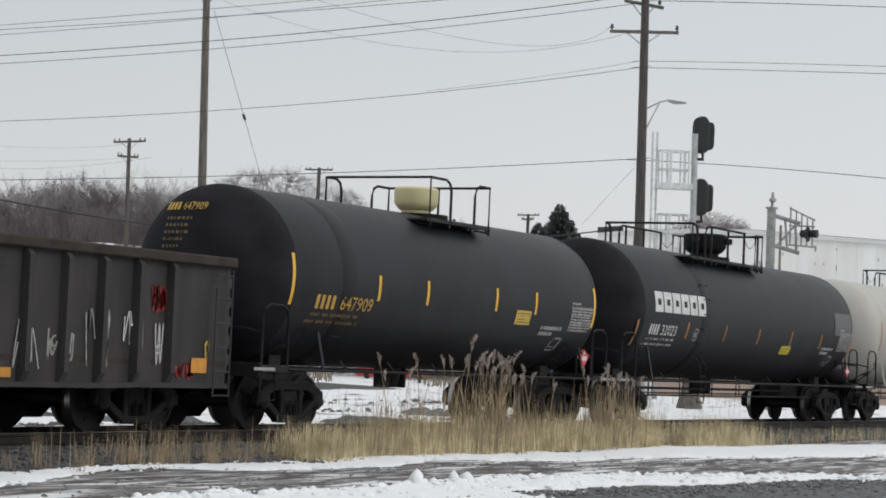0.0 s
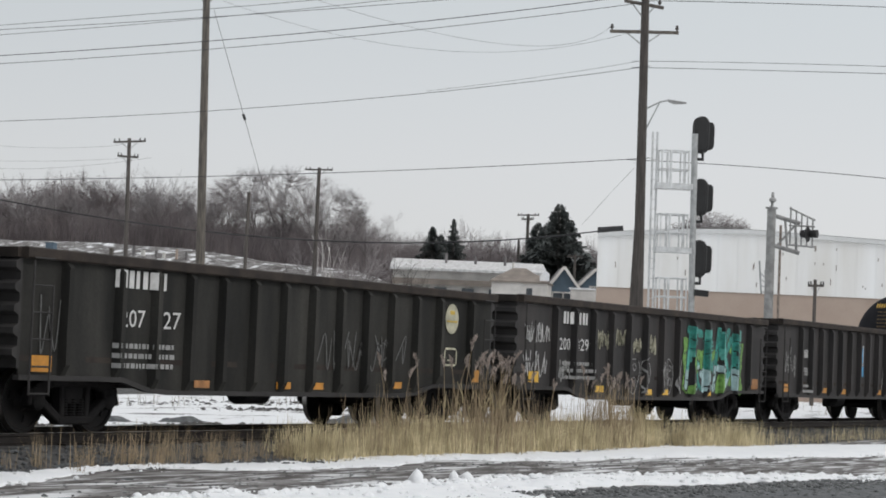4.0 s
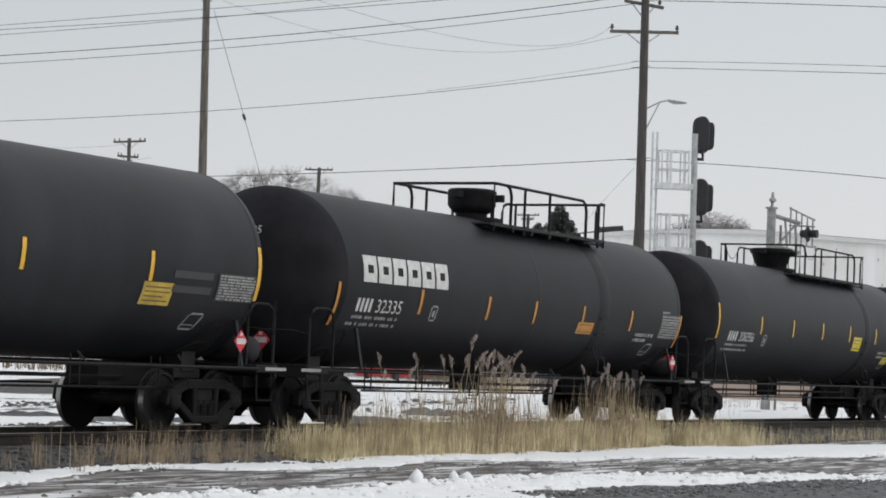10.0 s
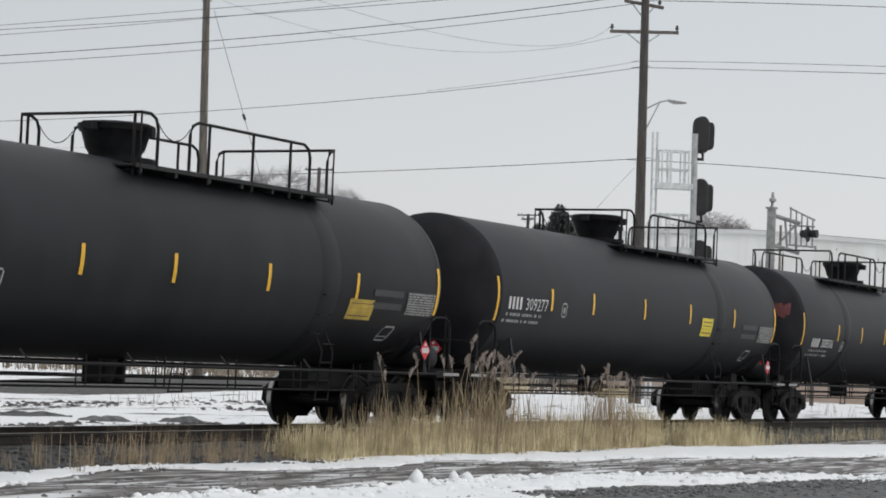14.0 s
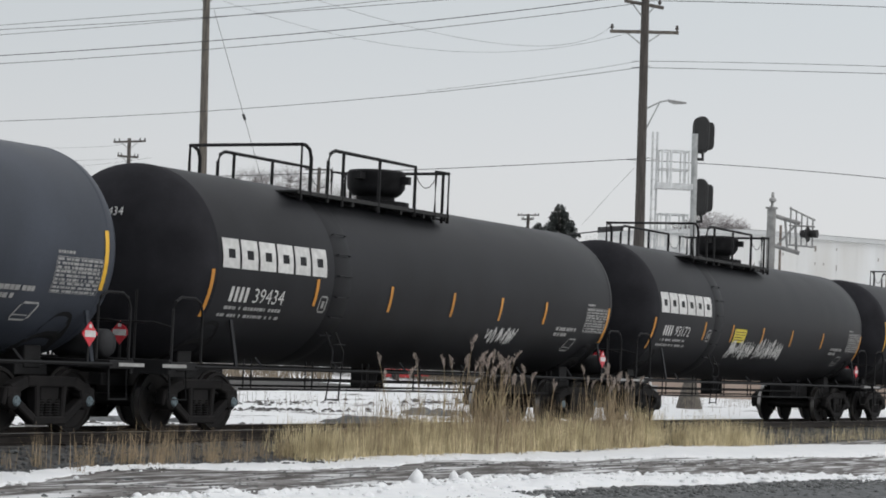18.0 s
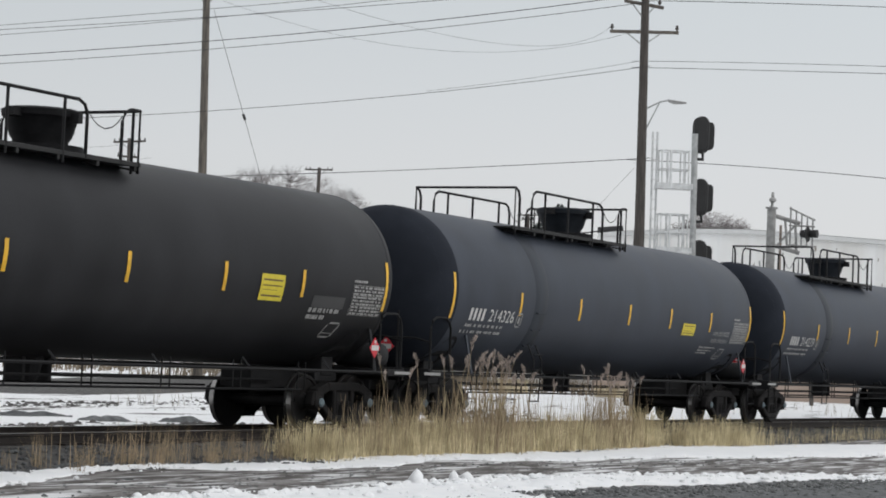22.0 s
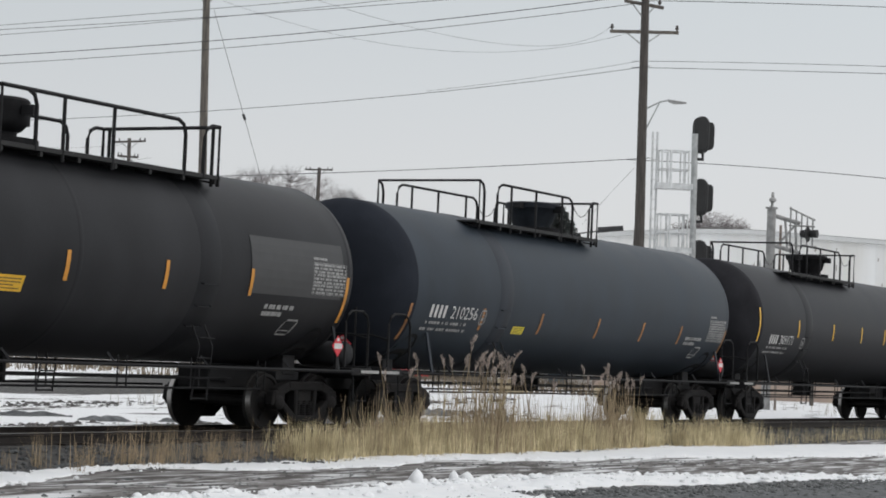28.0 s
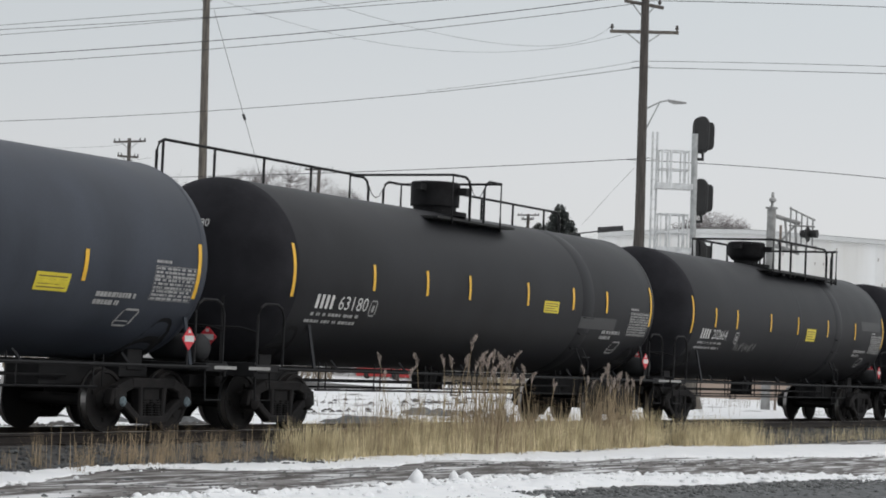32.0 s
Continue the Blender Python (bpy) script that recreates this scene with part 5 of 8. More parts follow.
        for row in range(2):
            z = zb - 0.13 - row * 0.13
            x = n0 - 0.02 - row * 0.1
            while x < n0 + 1.5:
                w = rnd.uniform(0.03, 0.11)
                patch_shape(sh, x, x + w, z, z + 0.055)
                x += w + rnd.choice((0.02, 0.02, 0.09))
        fine_print(part("weight_stencil", sh.mesh("weight_stencil", M["grey_ink" if mark == "white" else "brown_ink"]), car))
        if mark == "white":
            sh = Shape()
            ring_shape(sh, n1 + code_dx, n1 + code_dx + 0.24, zb - 0.08, zb + 0.21, 0.03, on_tank)
            patch_shape(sh, n1 + code_dx + 0.08, n1 + code_dx + 0.16, zb, zb + 0.12)
            part("code_box", sh.mesh("code_box", M["grey_ink"]), car)
        # small number on the rear head
        sh = Shape()

        def on_head(a, b):
            r = math.hypot(a, b - TANK_Z)
            return (-half - 0.5 * math.sqrt(max(0.0, TANK_R ** 2 - r * r)) - 0.02, -a, b)
        h0, h1, hz = (-0.5, 0.3, 3.2) if mark == "white" else (-0.72, 0.14, 3.48)
        text_shape(sh, number, h0 + (h1 - h0) * 0.45, h1, hz, hz + 0.13, place=on_head)
        for i in range(4):
            a = h0 + (h1 - h0) * 0.1 * i
            sh.add([on_head(a, hz), on_head(a + 0.055, hz), on_head(a + 0.055, hz + 0.13), on_head(a, hz + 0.13)], [(0, 1, 2, 3)])
        small = Shape()
        for row in range(5 if mark != "white" else 2):
            a = h0 + 0.1
            while a < h1 - 0.2 - 0.06 * row:
                w = rnd.uniform(0.02, 0.08)
                z = hz - 0.16 - 0.115 * row
                small.add([on_head(a, z), on_head(a + w, z), on_head(a + w, z + 0.045), on_head(a, z + 0.045)], [(0, 1, 2, 3)])
                a += w + 0.035
        part("head_number", sh.mesh("head_number", M[mark]), car)
        fine_print(part("head_stencil", small.mesh("head_stencil", M["brown_ink" if mark != "white" else "dull_ink"]), car))
    if logo:
        # the lessor's name as six plain white blocks
        z0, z1 = (2.50, 2.95)
        w = 3.08 / 6
        for i in range(6):
            a, b = logo + i * w, logo + (i + 1) * w - 0.06
            zl, zh = z0 + 0.15, z0 + 0.29
            sh = Shape()
            patch_shape(sh, a, b, z0, zl, 0.012)
            patch_shape(sh, a, b, zh, z1, 0.012)
            patch_shape(sh, a, a + 0.15, zl, zh, 0.012)
            patch_shape(sh, b - 0.12, b, zl, zh, 0.012)
            part("emblem_block", sh.mesh("emblem_block", M["white"]), car, "bold white block with a slit")
    for box, mt in ((yellow, yellow_mat), (extra_yellow, "yellow")):
        if box:
            sh = Shape()
            patch_shape(sh, box[0], box[1], box[2], box[3])
            lb = part("warning_label", sh.mesh("warning_label", M[mt]), car, "yellow warning label with dark lines of print")
            sh = Shape()
            hgt = box[3] - box[2]
            for k in range(4):
                z = box[2] + hgt * (0.15 + 0.2 * k)
                patch_shape(sh, box[0] + 0.06, box[1] - (0.06 if k != 1 else 0.2), z, z + hgt * 0.07, 0.009)
            fine_print(part("label_print", sh.mesh("label_print", M["brown_ink"]), lb))
    # data panel near the leading end
    d1 = stripes[-1] - 0.06
    d0 = d1 - 1.02
    sh = Shape()
    if data == "plate":
        patch_shape(sh, d0, d1, 1.98, 2.40, 0.009)
        pl = part("repaint_patch", sh.mesh("repaint_patch", M["patch_dark"]), car, "grey repainted rectangle under small print")
        sh = Shape()
        for k in range(9):
            x = d0 + 0.04
            while x < d1 - 0.06:
                w = rnd.uniform(0.03, 0.14)
                patch_shape(sh, x, min(d1 - 0.03, x + w), 2.352 - k * 0.044, 2.379 - k * 0.044, 0.012)
                x += w + rnd.choice((0.012, 0.012, 0.04))
        fine_print(part("data_panel", sh.mesh("data_panel", M["grey_ink"]), pl, "rows of small white print"))
        sh = Shape()
        for z in (2.28, 2.06):
            patch_shape(sh, d0 - 1.15, d0 - 0.15, z, z + 0.11)
        part("repaint_patch", sh.mesh("repaint_patch", M["patch_dark"]), car)
    else:
        for k in range(9):
            z = 2.41 + data_up - k * 0.056
            x = d0 + 0.02
            while x < d1 - 0.05:
                w = rnd.uniform(0.03, 0.13)
                patch_shape(sh, x, min(d1 - 0.02, x + w), z - 0.034, z)
                x += w + rnd.choice((0.015, 0.02, 0.05))
            if k % 3 == 2:
                patch_shape(sh, d0, d1, z - 0.048, z - 0.042)
        for x in (d0, d0 + 0.45, d1):
            patch_shape(sh, x - 0.004, x + 0.004, 1.92 + data_up, 2.42 + data_up)
        patch_shape(sh, d0, d1, 2.42 + data_up, 2.428 + data_up)
        x = d0
        while x < d0 + 0.36:
            w = rnd.uniform(0.03, 0.08)
            patch_shape(sh, x, x + w, 2.47 + data_up, 2.51 + data_up)
            x += w + 0.015
        fine_print(part("data_panel", sh.mesh("data_panel", M["grey_ink"]), car, "block of small white print"))
        sh = Shape()
        if commodity:
            for body, z in zip(commodity, (2.07, 1.885)):
                text_shape(sh, body, d0 - 1.22, d0 - 0.18, z, z + 0.11)
        for k, z in ((0, 1.99), (1, 1.87)) if not commodity else ((0, 1.78), (1, 1.70), (2, 1.63)):
            x = d0 - (1.25 if not commodity else 1.75)
            end = d0 - 0.35 - k * 0.35 if not commodity else d0 - 0.8 - k * 0.15
            while x < end:
                w = rnd.uniform(0.04, 0.12)
                patch_shape(sh, x, x + w, z - (0.075 if not commodity else 0.035), z)
                x += w + rnd.choice((0.012, 0.012, 0.05))
        fine_print(part("commodity_stencil", sh.mesh("commodity_stencil", M["grey_ink"]), car))
    sh = Shape()
    ring_shape(sh, d0 - 0.56, d0 - 0.16, 1.44, 1.76, 0.034, lambda s, z: on_tank(s + (z - 1.44) * 0.35, z))
    patch_shape(sh, d0 - 0.5, d0 - 0.2, 1.53, 1.55)
    part("test_box", sh.mesh("test_box", M["grey_ink"]), car)
    for (a, b, z0, z1, mt) in patches:
        sh = Shape()
        patch_shape(sh, a, b, z0, z1, 0.008)
        part("repaint_patch", sh.mesh("repaint_patch", M[mt]), car)
    for (a, b, z0, z1, mt, n) in scrawls:
        for k in range(n):
            sh = Shape()
            w = (b - a) / n
            scrawl(sh, rnd, a + w * k, a + w * (k + 0.92), z0, z1, lambda s, z: on_tank(s, z, 0.012), 0.03, 3)
            part("graffiti", sh.mesh("graffiti", M[mt]), car, "looping spray-painted scrawl")
    for (y0, z0, y1, z1) in head_scrawl:
        sh = Shape()
        scrawl(sh, rnd, y0, y1, z0, z1, on_head, 0.07, 4)
        part("graffiti", sh.mesh("graffiti", M["spray_dark_red"]), car, "dark red spray-painted scrawl on the end")
    # placards at both ends and an air reservoir
    placard(car, (truck + 0.24, -1.5, 1.40))
    if number and skirt:
        placard(car, (-(pitch_half - 0.33), -0.6, 1.45), True)
        part("placard_post", kept(("pend", pitch_half), lambda: Shape().box(-pitch_half + 0.342, -pitch_half + 0.36, -0.62, -0.58, 0.95, 1.5).mesh("placard_post", M["rail_paint"])), car)
    part("placard_post", kept(("ppost", truck, pitch_half), lambda: Shape().box(truck + 0.22, truck + 0.26, -1.485, -1.46, 1.0, 1.5).mesh("placard_post", M["rail_paint"])), car)
    if reservoir:
        xr = truck + 1.1
        part("air_reservoir", kept(("res", truck, paint), lambda: Shape().turned([(-0.5, 0.06), (-0.47, 0.17), (-0.42, 0.205), (0.42, 0.205), (0.47, 0.17), (0.5, 0.06)], "y", (xr, -0.72, 1.28), 18).mesh("air_reservoir", M["reservoir"], True)), car)
    return car


# ---- gondola cars ----
GON_W = 1.42


def paint_mural(car, area, wall, rnd):
    """Sprayed block letters: teal fading to pale blue, black outlines, on a lime ground with dark spots."""
    a, b, z0, z1 = area
    W, H = b - a, z1 - z0
    # strokes of five stout abstract signs, in parts of the area
    strokes = [(0.08, 0.12, 0.13, 0.92), (0.10, 0.93, 0.30, 0.88), (0.23, 0.1, 0.17, 0.6), (0.19, 0.5, 0.26, 0.42), (0.34, 0.08, 0.37, 0.9), (0.37, 0.88, 0.47, 0.72), (0.47, 0.7, 0.38, 0.52), (0.40, 0.5, 0.46, 0.1), (0.30, 0.3, 0.37, 0.25),
               (0.51, 0.1, 0.57, 0.98), (0.57, 0.95, 0.65, 0.1), (0.52, 0.42, 0.66, 0.36), (0.70, 0.16, 0.75, 0.3), (0.75, 0.3, 0.69, 0.6), (0.69, 0.6, 0.77, 0.82), (0.66, 0.75, 0.73, 0.95), (0.82, 0.12, 0.81, 0.88), (0.81, 0.5, 0.90, 0.46), (0.91, 0.2, 0.92, 0.93), (0.86, 0.28, 0.90, 0.2)]
    spots = [(rnd.uniform(0.01, 0.99), rnd.uniform(0.03, 0.9), rnd.uniform(0.022, 0.045)) for _ in range(110)]
    cell = 0.016
    nx, nz = int(W / cell), int(H / cell)
    sets = {k: Shape() for k in ("green", "ink", "teal", "mint", "ice")}
    for i in range(nx):
        for j in range(nz):
            u, w = (i + 0.5) / nx, (j + 0.5) / nz
            x, z = u * W, w * H
            n1 = noise.noise((x * 2.2, z * 2.2, 3))
            d = 9.0
            for (p, q, r, t) in strokes:
                px, pz, dx, dz = p * W, q * H, (r - p) * W, (t - q) * H
                k = max(0, min(1, ((x - px) * dx + (z - pz) * dz) / (dx * dx + dz * dz)))
                d = min(d, math.hypot(x - px - k * dx, z - pz - k * dz))
            d += 0.03 * n1
            if d < 0.085:
                n2 = noise.noise((x * 3.1, z * 1.3, 9))
                tone = "ice" if w < 0.40 + 0.3 * n1 else ("mint" if n2 > 0.12 else "teal")
                if abs(noise.noise((x * 4, z * 3, 1)) - 0.15) < 0.035:
                    tone = "ink"
            elif d < 0.118 + 0.02 * n1:
                tone = "ink"
            else:
                top = 0.80 + 0.16 * noise.noise((x * 1.5, 2, 2))
                left, right = 0.03 + 0.03 * noise.noise((z * 3, 5, 1)), 0.97 + 0.03 * noise.noise((z * 3, 7, 1))
                if w > top or u < left or u > right or w < 0.02 + 0.06 * noise.noise((x * 3, 1, 4)):
                    continue
                rim = u < left + 0.07 or u > right - 0.06
                if not rim and noise.noise((x * 1.7, z * 1.9, 21)) < 0.06:
                    tone = "ink" if noise.noise((x * 2.6, z * 2.2, 33)) > -0.2 else "teal"
                else:
                    tone = "green"
                if tone == "green" and any(math.hypot(x - p * W, z - q * H) < r for p, q, r in spots):
                    tone = "ink"
            lo = (a + i * W / nx, z0 + j * H / nz)
            v = [wall(lo[0] + p * W / nx, lo[1] + q * H / nz, 0.006) for p, q in ((0, 0), (1, 0), (1, 1), (0, 1))]
            sets[tone].add(v, [(0, 1, 2, 3)])
    for tone, s in sets.items():
        part("graffiti", s.mesh("graffiti", M[tone]), car, "teal, lime and pale blue spray-painted mural")


def gondola(label, at, half, pitch_half, paint, span, belly=True, number="", number_s=None, zt=2.45, seed=1, patches_orange=(), scrawls=(), mural=None, emblem=None, sticker=None):
    rnd = random.Random(seed)
    car = thing("gondola_car", label, "gondola car", "cars of the freight train", at=(at, 0, 0))
    CARS.append((car, at))
    z_end, z_mid = (0.78, 0.60) if belly else (0.71, 0.69)
    b0 = half - 2.9

    def low(x):
        a = abs(x)
        return z_mid + (z_end - z_mid) * smooth(b0 - 0.3, b0 + 0.7, a)

    posts = span[2]
    mids = [span[0] + (span[1] - span[0]) * i / (posts - 1) for i in range(posts)] + list(span[3:])
    posts = len(mids)
    xs = [-half + 0.04] + sorted(mids) + [half - 0.04]
    for side in (-1, 1):
        for i in range(posts + 1):
            s = Shape()
            a, b = xs[i], xs[i + 1]
            k = 4
            v = []
            for yy in (GON_W, GON_W - 0.03):
                for j in range(k + 1):
                    x = a + (b - a) * j / k
                    dent = 0.018 * noise.noise((x * 1.3, seed, side))
                    v += [(x, side * (yy + dent), low(x)), (x, side * (yy + dent + 0.012 * noise.noise((x, seed, 5))), (low(x) + zt) / 2), (x, side * yy, zt)]
            f = []
            n = 3 * (k + 1)
            for o in (0, n):
                for j in range(k):
                    for q in (0, 1):
                        c = o + j * 3 + q
                        f.append((c, c + 3, c + 4, c + 1))
            s.add(v, f)
            part("side_panel", s.mesh("side_panel", M[paint]), car)
        for i in range(1, posts + 1):
            x = xs[i]
            s = Shape()
            z0 = low(x)
            w0, w1 = 0.07, 0.05
            v = []
            for z, d in ((z0, 0.03), (z0 + 0.18, 0.13), (zt - 0.1, 0.13), (zt - 0.02, 0.06)):
                v += [(x - w0, side * GON_W, z), (x - w1, side * (GON_W + d), z), (x + w1, side * (GON_W + d), z), (x + w0, side * GON_W, z)]
            f = []
            for j in range(3):
                for q in range(3):
                    c = j * 4 + q
                    f.append((c, c + 1, c + 5, c + 4))
            f += [(0, 1, 2, 3), (12, 13, 14, 15)]
            s.add(v, f)
            part("side_post", s.mesh("side_post", M[paint]), car)
        y0, y1 = sorted((side * (GON_W - 0.05), side * (GON_W + 0.12)))
        part("top_chord", Shape().box(-half, half, y0, y1, zt - 0.02, zt + 0.13, 0.02).mesh("top_chord", M["gon_rim"]), car)
        s = Shape()
        n = 24
        v = []
        for j in range(n + 1):
            xa = -half + 2 * half * j / n
            v += [(xa, side * GON_W + p, low(xa) + q) for p, q in ((-0.05, -0.035), (0.05, -0.035), (0.05, 0.035), (-0.05, 0.035))]
        s.add(v, [(j * 4 + q, j * 4 + (q + 1) % 4, j * 4 + 4 + (q + 1) % 4, j * 4 + 4 + q) for j in range(n) for q in range(4)] + [(0, 1, 2, 3), (n * 4, n * 4 + 1, n * 4 + 2, n * 4 + 3)])
        part("bottom_sill", s.mesh("bottom_sill", M["gon_end"]), car)
        for k in (-1, 1):
            x = k * (half - 0.12)
            s = Shape()
            s.pipe([(x, side * (GON_W + 0.13), 0.55), (x, side * (GON_W + 0.13), zt - 0.05)], 0.016, 5)
            s.pipe([(x - k * 0.42, side * (GON_W + 0.13), 0.55), (x - k * 0.42, side * (GON_W + 0.13), zt - 0.35)], 0.016, 5)
            for j in range(6):
                z = 0.57 + j * 0.36
                s.pipe([(x, side * (GON_W + 0.13), z), (x - k * 0.42, side * (GON_W + 0.13), z)], 0.013, 4)
            part("ladder", s.mesh("ladder", M["gon_end"]), car)
    for k in (-1, 1):
        s = Shape().box(min(k * half, k * (half - 0.06)), max(k * half, k * (half - 0.06)), -GON_W, GON_W, 0.9, zt + 0.02)
        ew = part("end_wall", s.mesh("end_wall", M["gon_end"]), car)
        for j in range(5):
            z = 1.02 + j * 0.29
            part("end_rib", Shape().plate([(k * half, -GON_W, z), (k * (half + 0.1), -GON_W, z + 0.05), (k * (half + 0.1), -GON_W, z + 0.13), (k * half, -GON_W, z + 0.18)], (0, 2 * GON_W, 0)).mesh("end_rib", M["gon_end"]), ew)
        part("top_chord", Shape().box(min(k * (half - 0.08), k * (half + 0.08)), max(k * (half - 0.08), k * (half + 0.08)), -GON_W, GON_W, zt - 0.01, zt + 0.12).mesh("top_chord", M["gon_rim"]), car)
        c = part("coupler", coupler_mesh(), car, at=(k * (pitch_half - 0.12), 0, 0))
        if k < 0:
            c.rotation_euler = (0, 0, math.pi)
        add_truck(car, k * (half - 1.75))
    part("floor", Shape().box(-half + 0.05, half - 0.05, -GON_W, GON_W, 1.0, 1.08).mesh("floor", M["gon_rim"]), car)
    s = Shape().box(-pitch_half + 0.3, pitch_half - 0.3, -0.3, 0.3, 0.68, 1.02)
    for i in range(7):
        x = -half + 1 + (2 * half - 2) * i / 6
        s.box(x - 0.06, x + 0.06, -1.35, 1.35, 0.82, 1.0)
    part("centre_sill", s.mesh("centre_sill", M["frame"], bevel=0.01), car)
    part("brake_cylinder", Shape().turned([(-0.9, 0.1), (-0.8, 0.21), (-0.1, 0.21), (0, 0.1)], "x", (0.2, -0.75, 0.62), 16).pipe([(-2.5, -0.8, 0.7), (2.5, -0.8, 0.66)], 0.02, 5).mesh("brake_cylinder", M["frame"], True), car)

    def wall(a, b, off=0.006):
        d = min(abs(a - x) for x in xs[1:-1])
        return (a, -(GON_W + (0.13 if d < 0.052 else (0.13 * (0.072 - d) / 0.02 if d < 0.072 else 0.0)) + off + 0.012), b)

    for x, z, w, h, mt in patches_orange:
        s = Shape().box(x - w / 2, x + w / 2, -GON_W - 0.024, -GON_W - 0.018, z, z + h)
        part("reflector", s.mesh("reflector", M[mt]), car, "orange reflective patch")
    if number:
        a, b, z0, h = number_s[:4]
        s = Shape()
        for body, p, q in number_s[4:]:
            text_shape(s, body, p, q, z0, z0 + h, place=wall)
        if len(number_s) == 4:
            text_shape(s, number, a, b, z0, z0 + h, place=wall)
        part("car_number", s.mesh("car_number", M["white"]), car)
        s = Shape()
        cw = (b - a) / 4.4
        for i in range(4):
            xx = a + i * cw
            for q in ((xx, xx + cw * 0.35), (xx + cw * 0.5, xx + cw * 0.75)):
                p = [wall(q[0], z0 + h * 2.2), wall(q[1], z0 + h * 2.2), wall(q[1], z0 + h * 3.2), wall(q[0], z0 + h * 3.2)]
                s.add(p, [(0, 1, 2, 3)])
        part("owner_mark", s.mesh("owner_mark", M["white"]), car)
        s = Shape()
        for row in range(3):
            x = a
            while x < b:
                w = rnd.uniform(0.04, 0.14)
                z = z0 - 0.3 - row * 0.14
                s.add([wall(x, z), wall(x + w, z), wall(x + w, z + 0.07), wall(x, z + 0.07)], [(0, 1, 2, 3)])
                x += w + 0.03
        fine_print(part("weight_stencil", s.mesh("weight_stencil", M["grey_ink"]), car))
    for a, b, z0, z1, mt, n, signs in scrawls:
        for k in range(n):
            s = Shape()
            w = (b - a) / n
            if mt == "patch":
                loop_tag(s, rnd, a, b, z0, z1, lambda p, q: wall(p, q, 0.008), signs)
                part("graffiti", s.mesh("graffiti", M["grey_ink"]), car, "large pale outlined spray tag")
                continue
            scrawl(s, rnd, a + w * k, a + w * (k + 0.9), z0, z1, lambda p, q: wall(p, q, 0.008), 0.022 if z1 - z0 > 0.6 or mt == "white" else 0.034, signs)
            s.f = [q for q in s.f if all(s.v[i][1] > -GON_W - 0.04 for i in q)]
            part("graffiti", s.mesh("graffiti", M[mt]), car, "spray-painted scrawl")
    if mural:
        paint_mural(car, mural, wall, rnd)
    if emblem:
        x, z, rx, rz = emblem
        s = Shape().plate([(x + rx * math.cos(i * math.pi / 14), -GON_W - 0.024, z + rz * math.sin(i * math.pi / 14)) for i in range(28)], (0, 0.005, 0))
        e = part("round_emblem", s.mesh("round_emblem", M["cream"]), car, "pale oval emblem with a dark bar")
        s = Shape().box(x - rx * 0.8, x + rx * 0.8, -GON_W - 0.03, -GON_W - 0.027, z - 0.06, z - 0.03).box(x - rx * 0.35, x + rx * 0.35, -GON_W - 0.03, -GON_W - 0.027, z + 0.08, z + 0.15)
        part("emblem_bars", s.mesh("emblem_bars", M["mustard"]), e)
        s = Shape()
        ring_shape(s, x - 0.24, x + 0.24, z - 0.85, z - 0.52, 0.035, lambda p, q: (p, -GON_W - 0.022, q))
        s.box(x - 0.12, x + 0.08, -GON_W - 0.024, -GON_W - 0.02, z - 0.76, z - 0.73)
        part("stencil_box", s.mesh("stencil_box", M["cream"]), car)
    if sticker:
        x, z = sticker
        p = part("sticker", Shape().box(x - 0.16, x + 0.16, -GON_W - 0.024, -GON_W - 0.02, z, z + 0.27).mesh("sticker", M["cyan"]), car, "blue and white striped sticker")
        s = Shape()
        for k in range(9):
            s.box(x - 0.14, x + 0.14, -GON_W - 0.024, -GON_W - 0.02, z + 0.29 + k * 0.065, z + 0.33 + k * 0.065)
        part("sticker_stripes", s.mesh("sticker_stripes", M["white"]), p)
        part("sticker_shape", Shape().box(x - 0.05, x + 0.07, -GON_W - 0.028, -GON_W - 0.025, z + 0.36, z + 0.8).mesh("sticker_shape", M["cyan"]), p)
    return car


# ---- the cars, from the head of the train backwards ----
TILX = dict(truck=7.05, housing_size=(0.9, 1.0), half=7.68, z_mid=(2.2, 2.63), z_end=(2.02, 2.86), pitch_half=8.83)
SQUARE = dict(rails=(-0.75, -0.25, 0.52, 3.52, 4.06, 4.36), rail_posts=(1.8, 3.03), rail_kind="square", ladder_x=3.55, housing_size=(1.0, 1.0))
JOINED = dict(rails=(3.95, 3.55, 3.05, -0.46, -0.46, -1.2), rail_posts=(0.14, 1.28), rail_kind="joined", ladder_x=3.3)
PROX = dict(housing_size=(0.9, 1.0), code_dx=1.08, half=7.36, z_mid=(2.02, 2.46), z_end=(1.7, 2.46), stripe="orange", round_housing=True, logo=-7.1, pitch_half=8.7, number_at=(-6.8, -5.25), truck=6.85)
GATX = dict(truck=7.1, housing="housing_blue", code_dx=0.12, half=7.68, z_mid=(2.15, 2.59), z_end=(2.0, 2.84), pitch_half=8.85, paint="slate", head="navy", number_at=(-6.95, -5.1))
tank_car("dull white tank car with rusty streaks", 68.5, 7.4, (-7.3, 7.3), "white_tank", "white_tank", pitch_half=8.75, truck=6.9, stripe="faded", seed=2, reservoir=False, rail_kind="round")
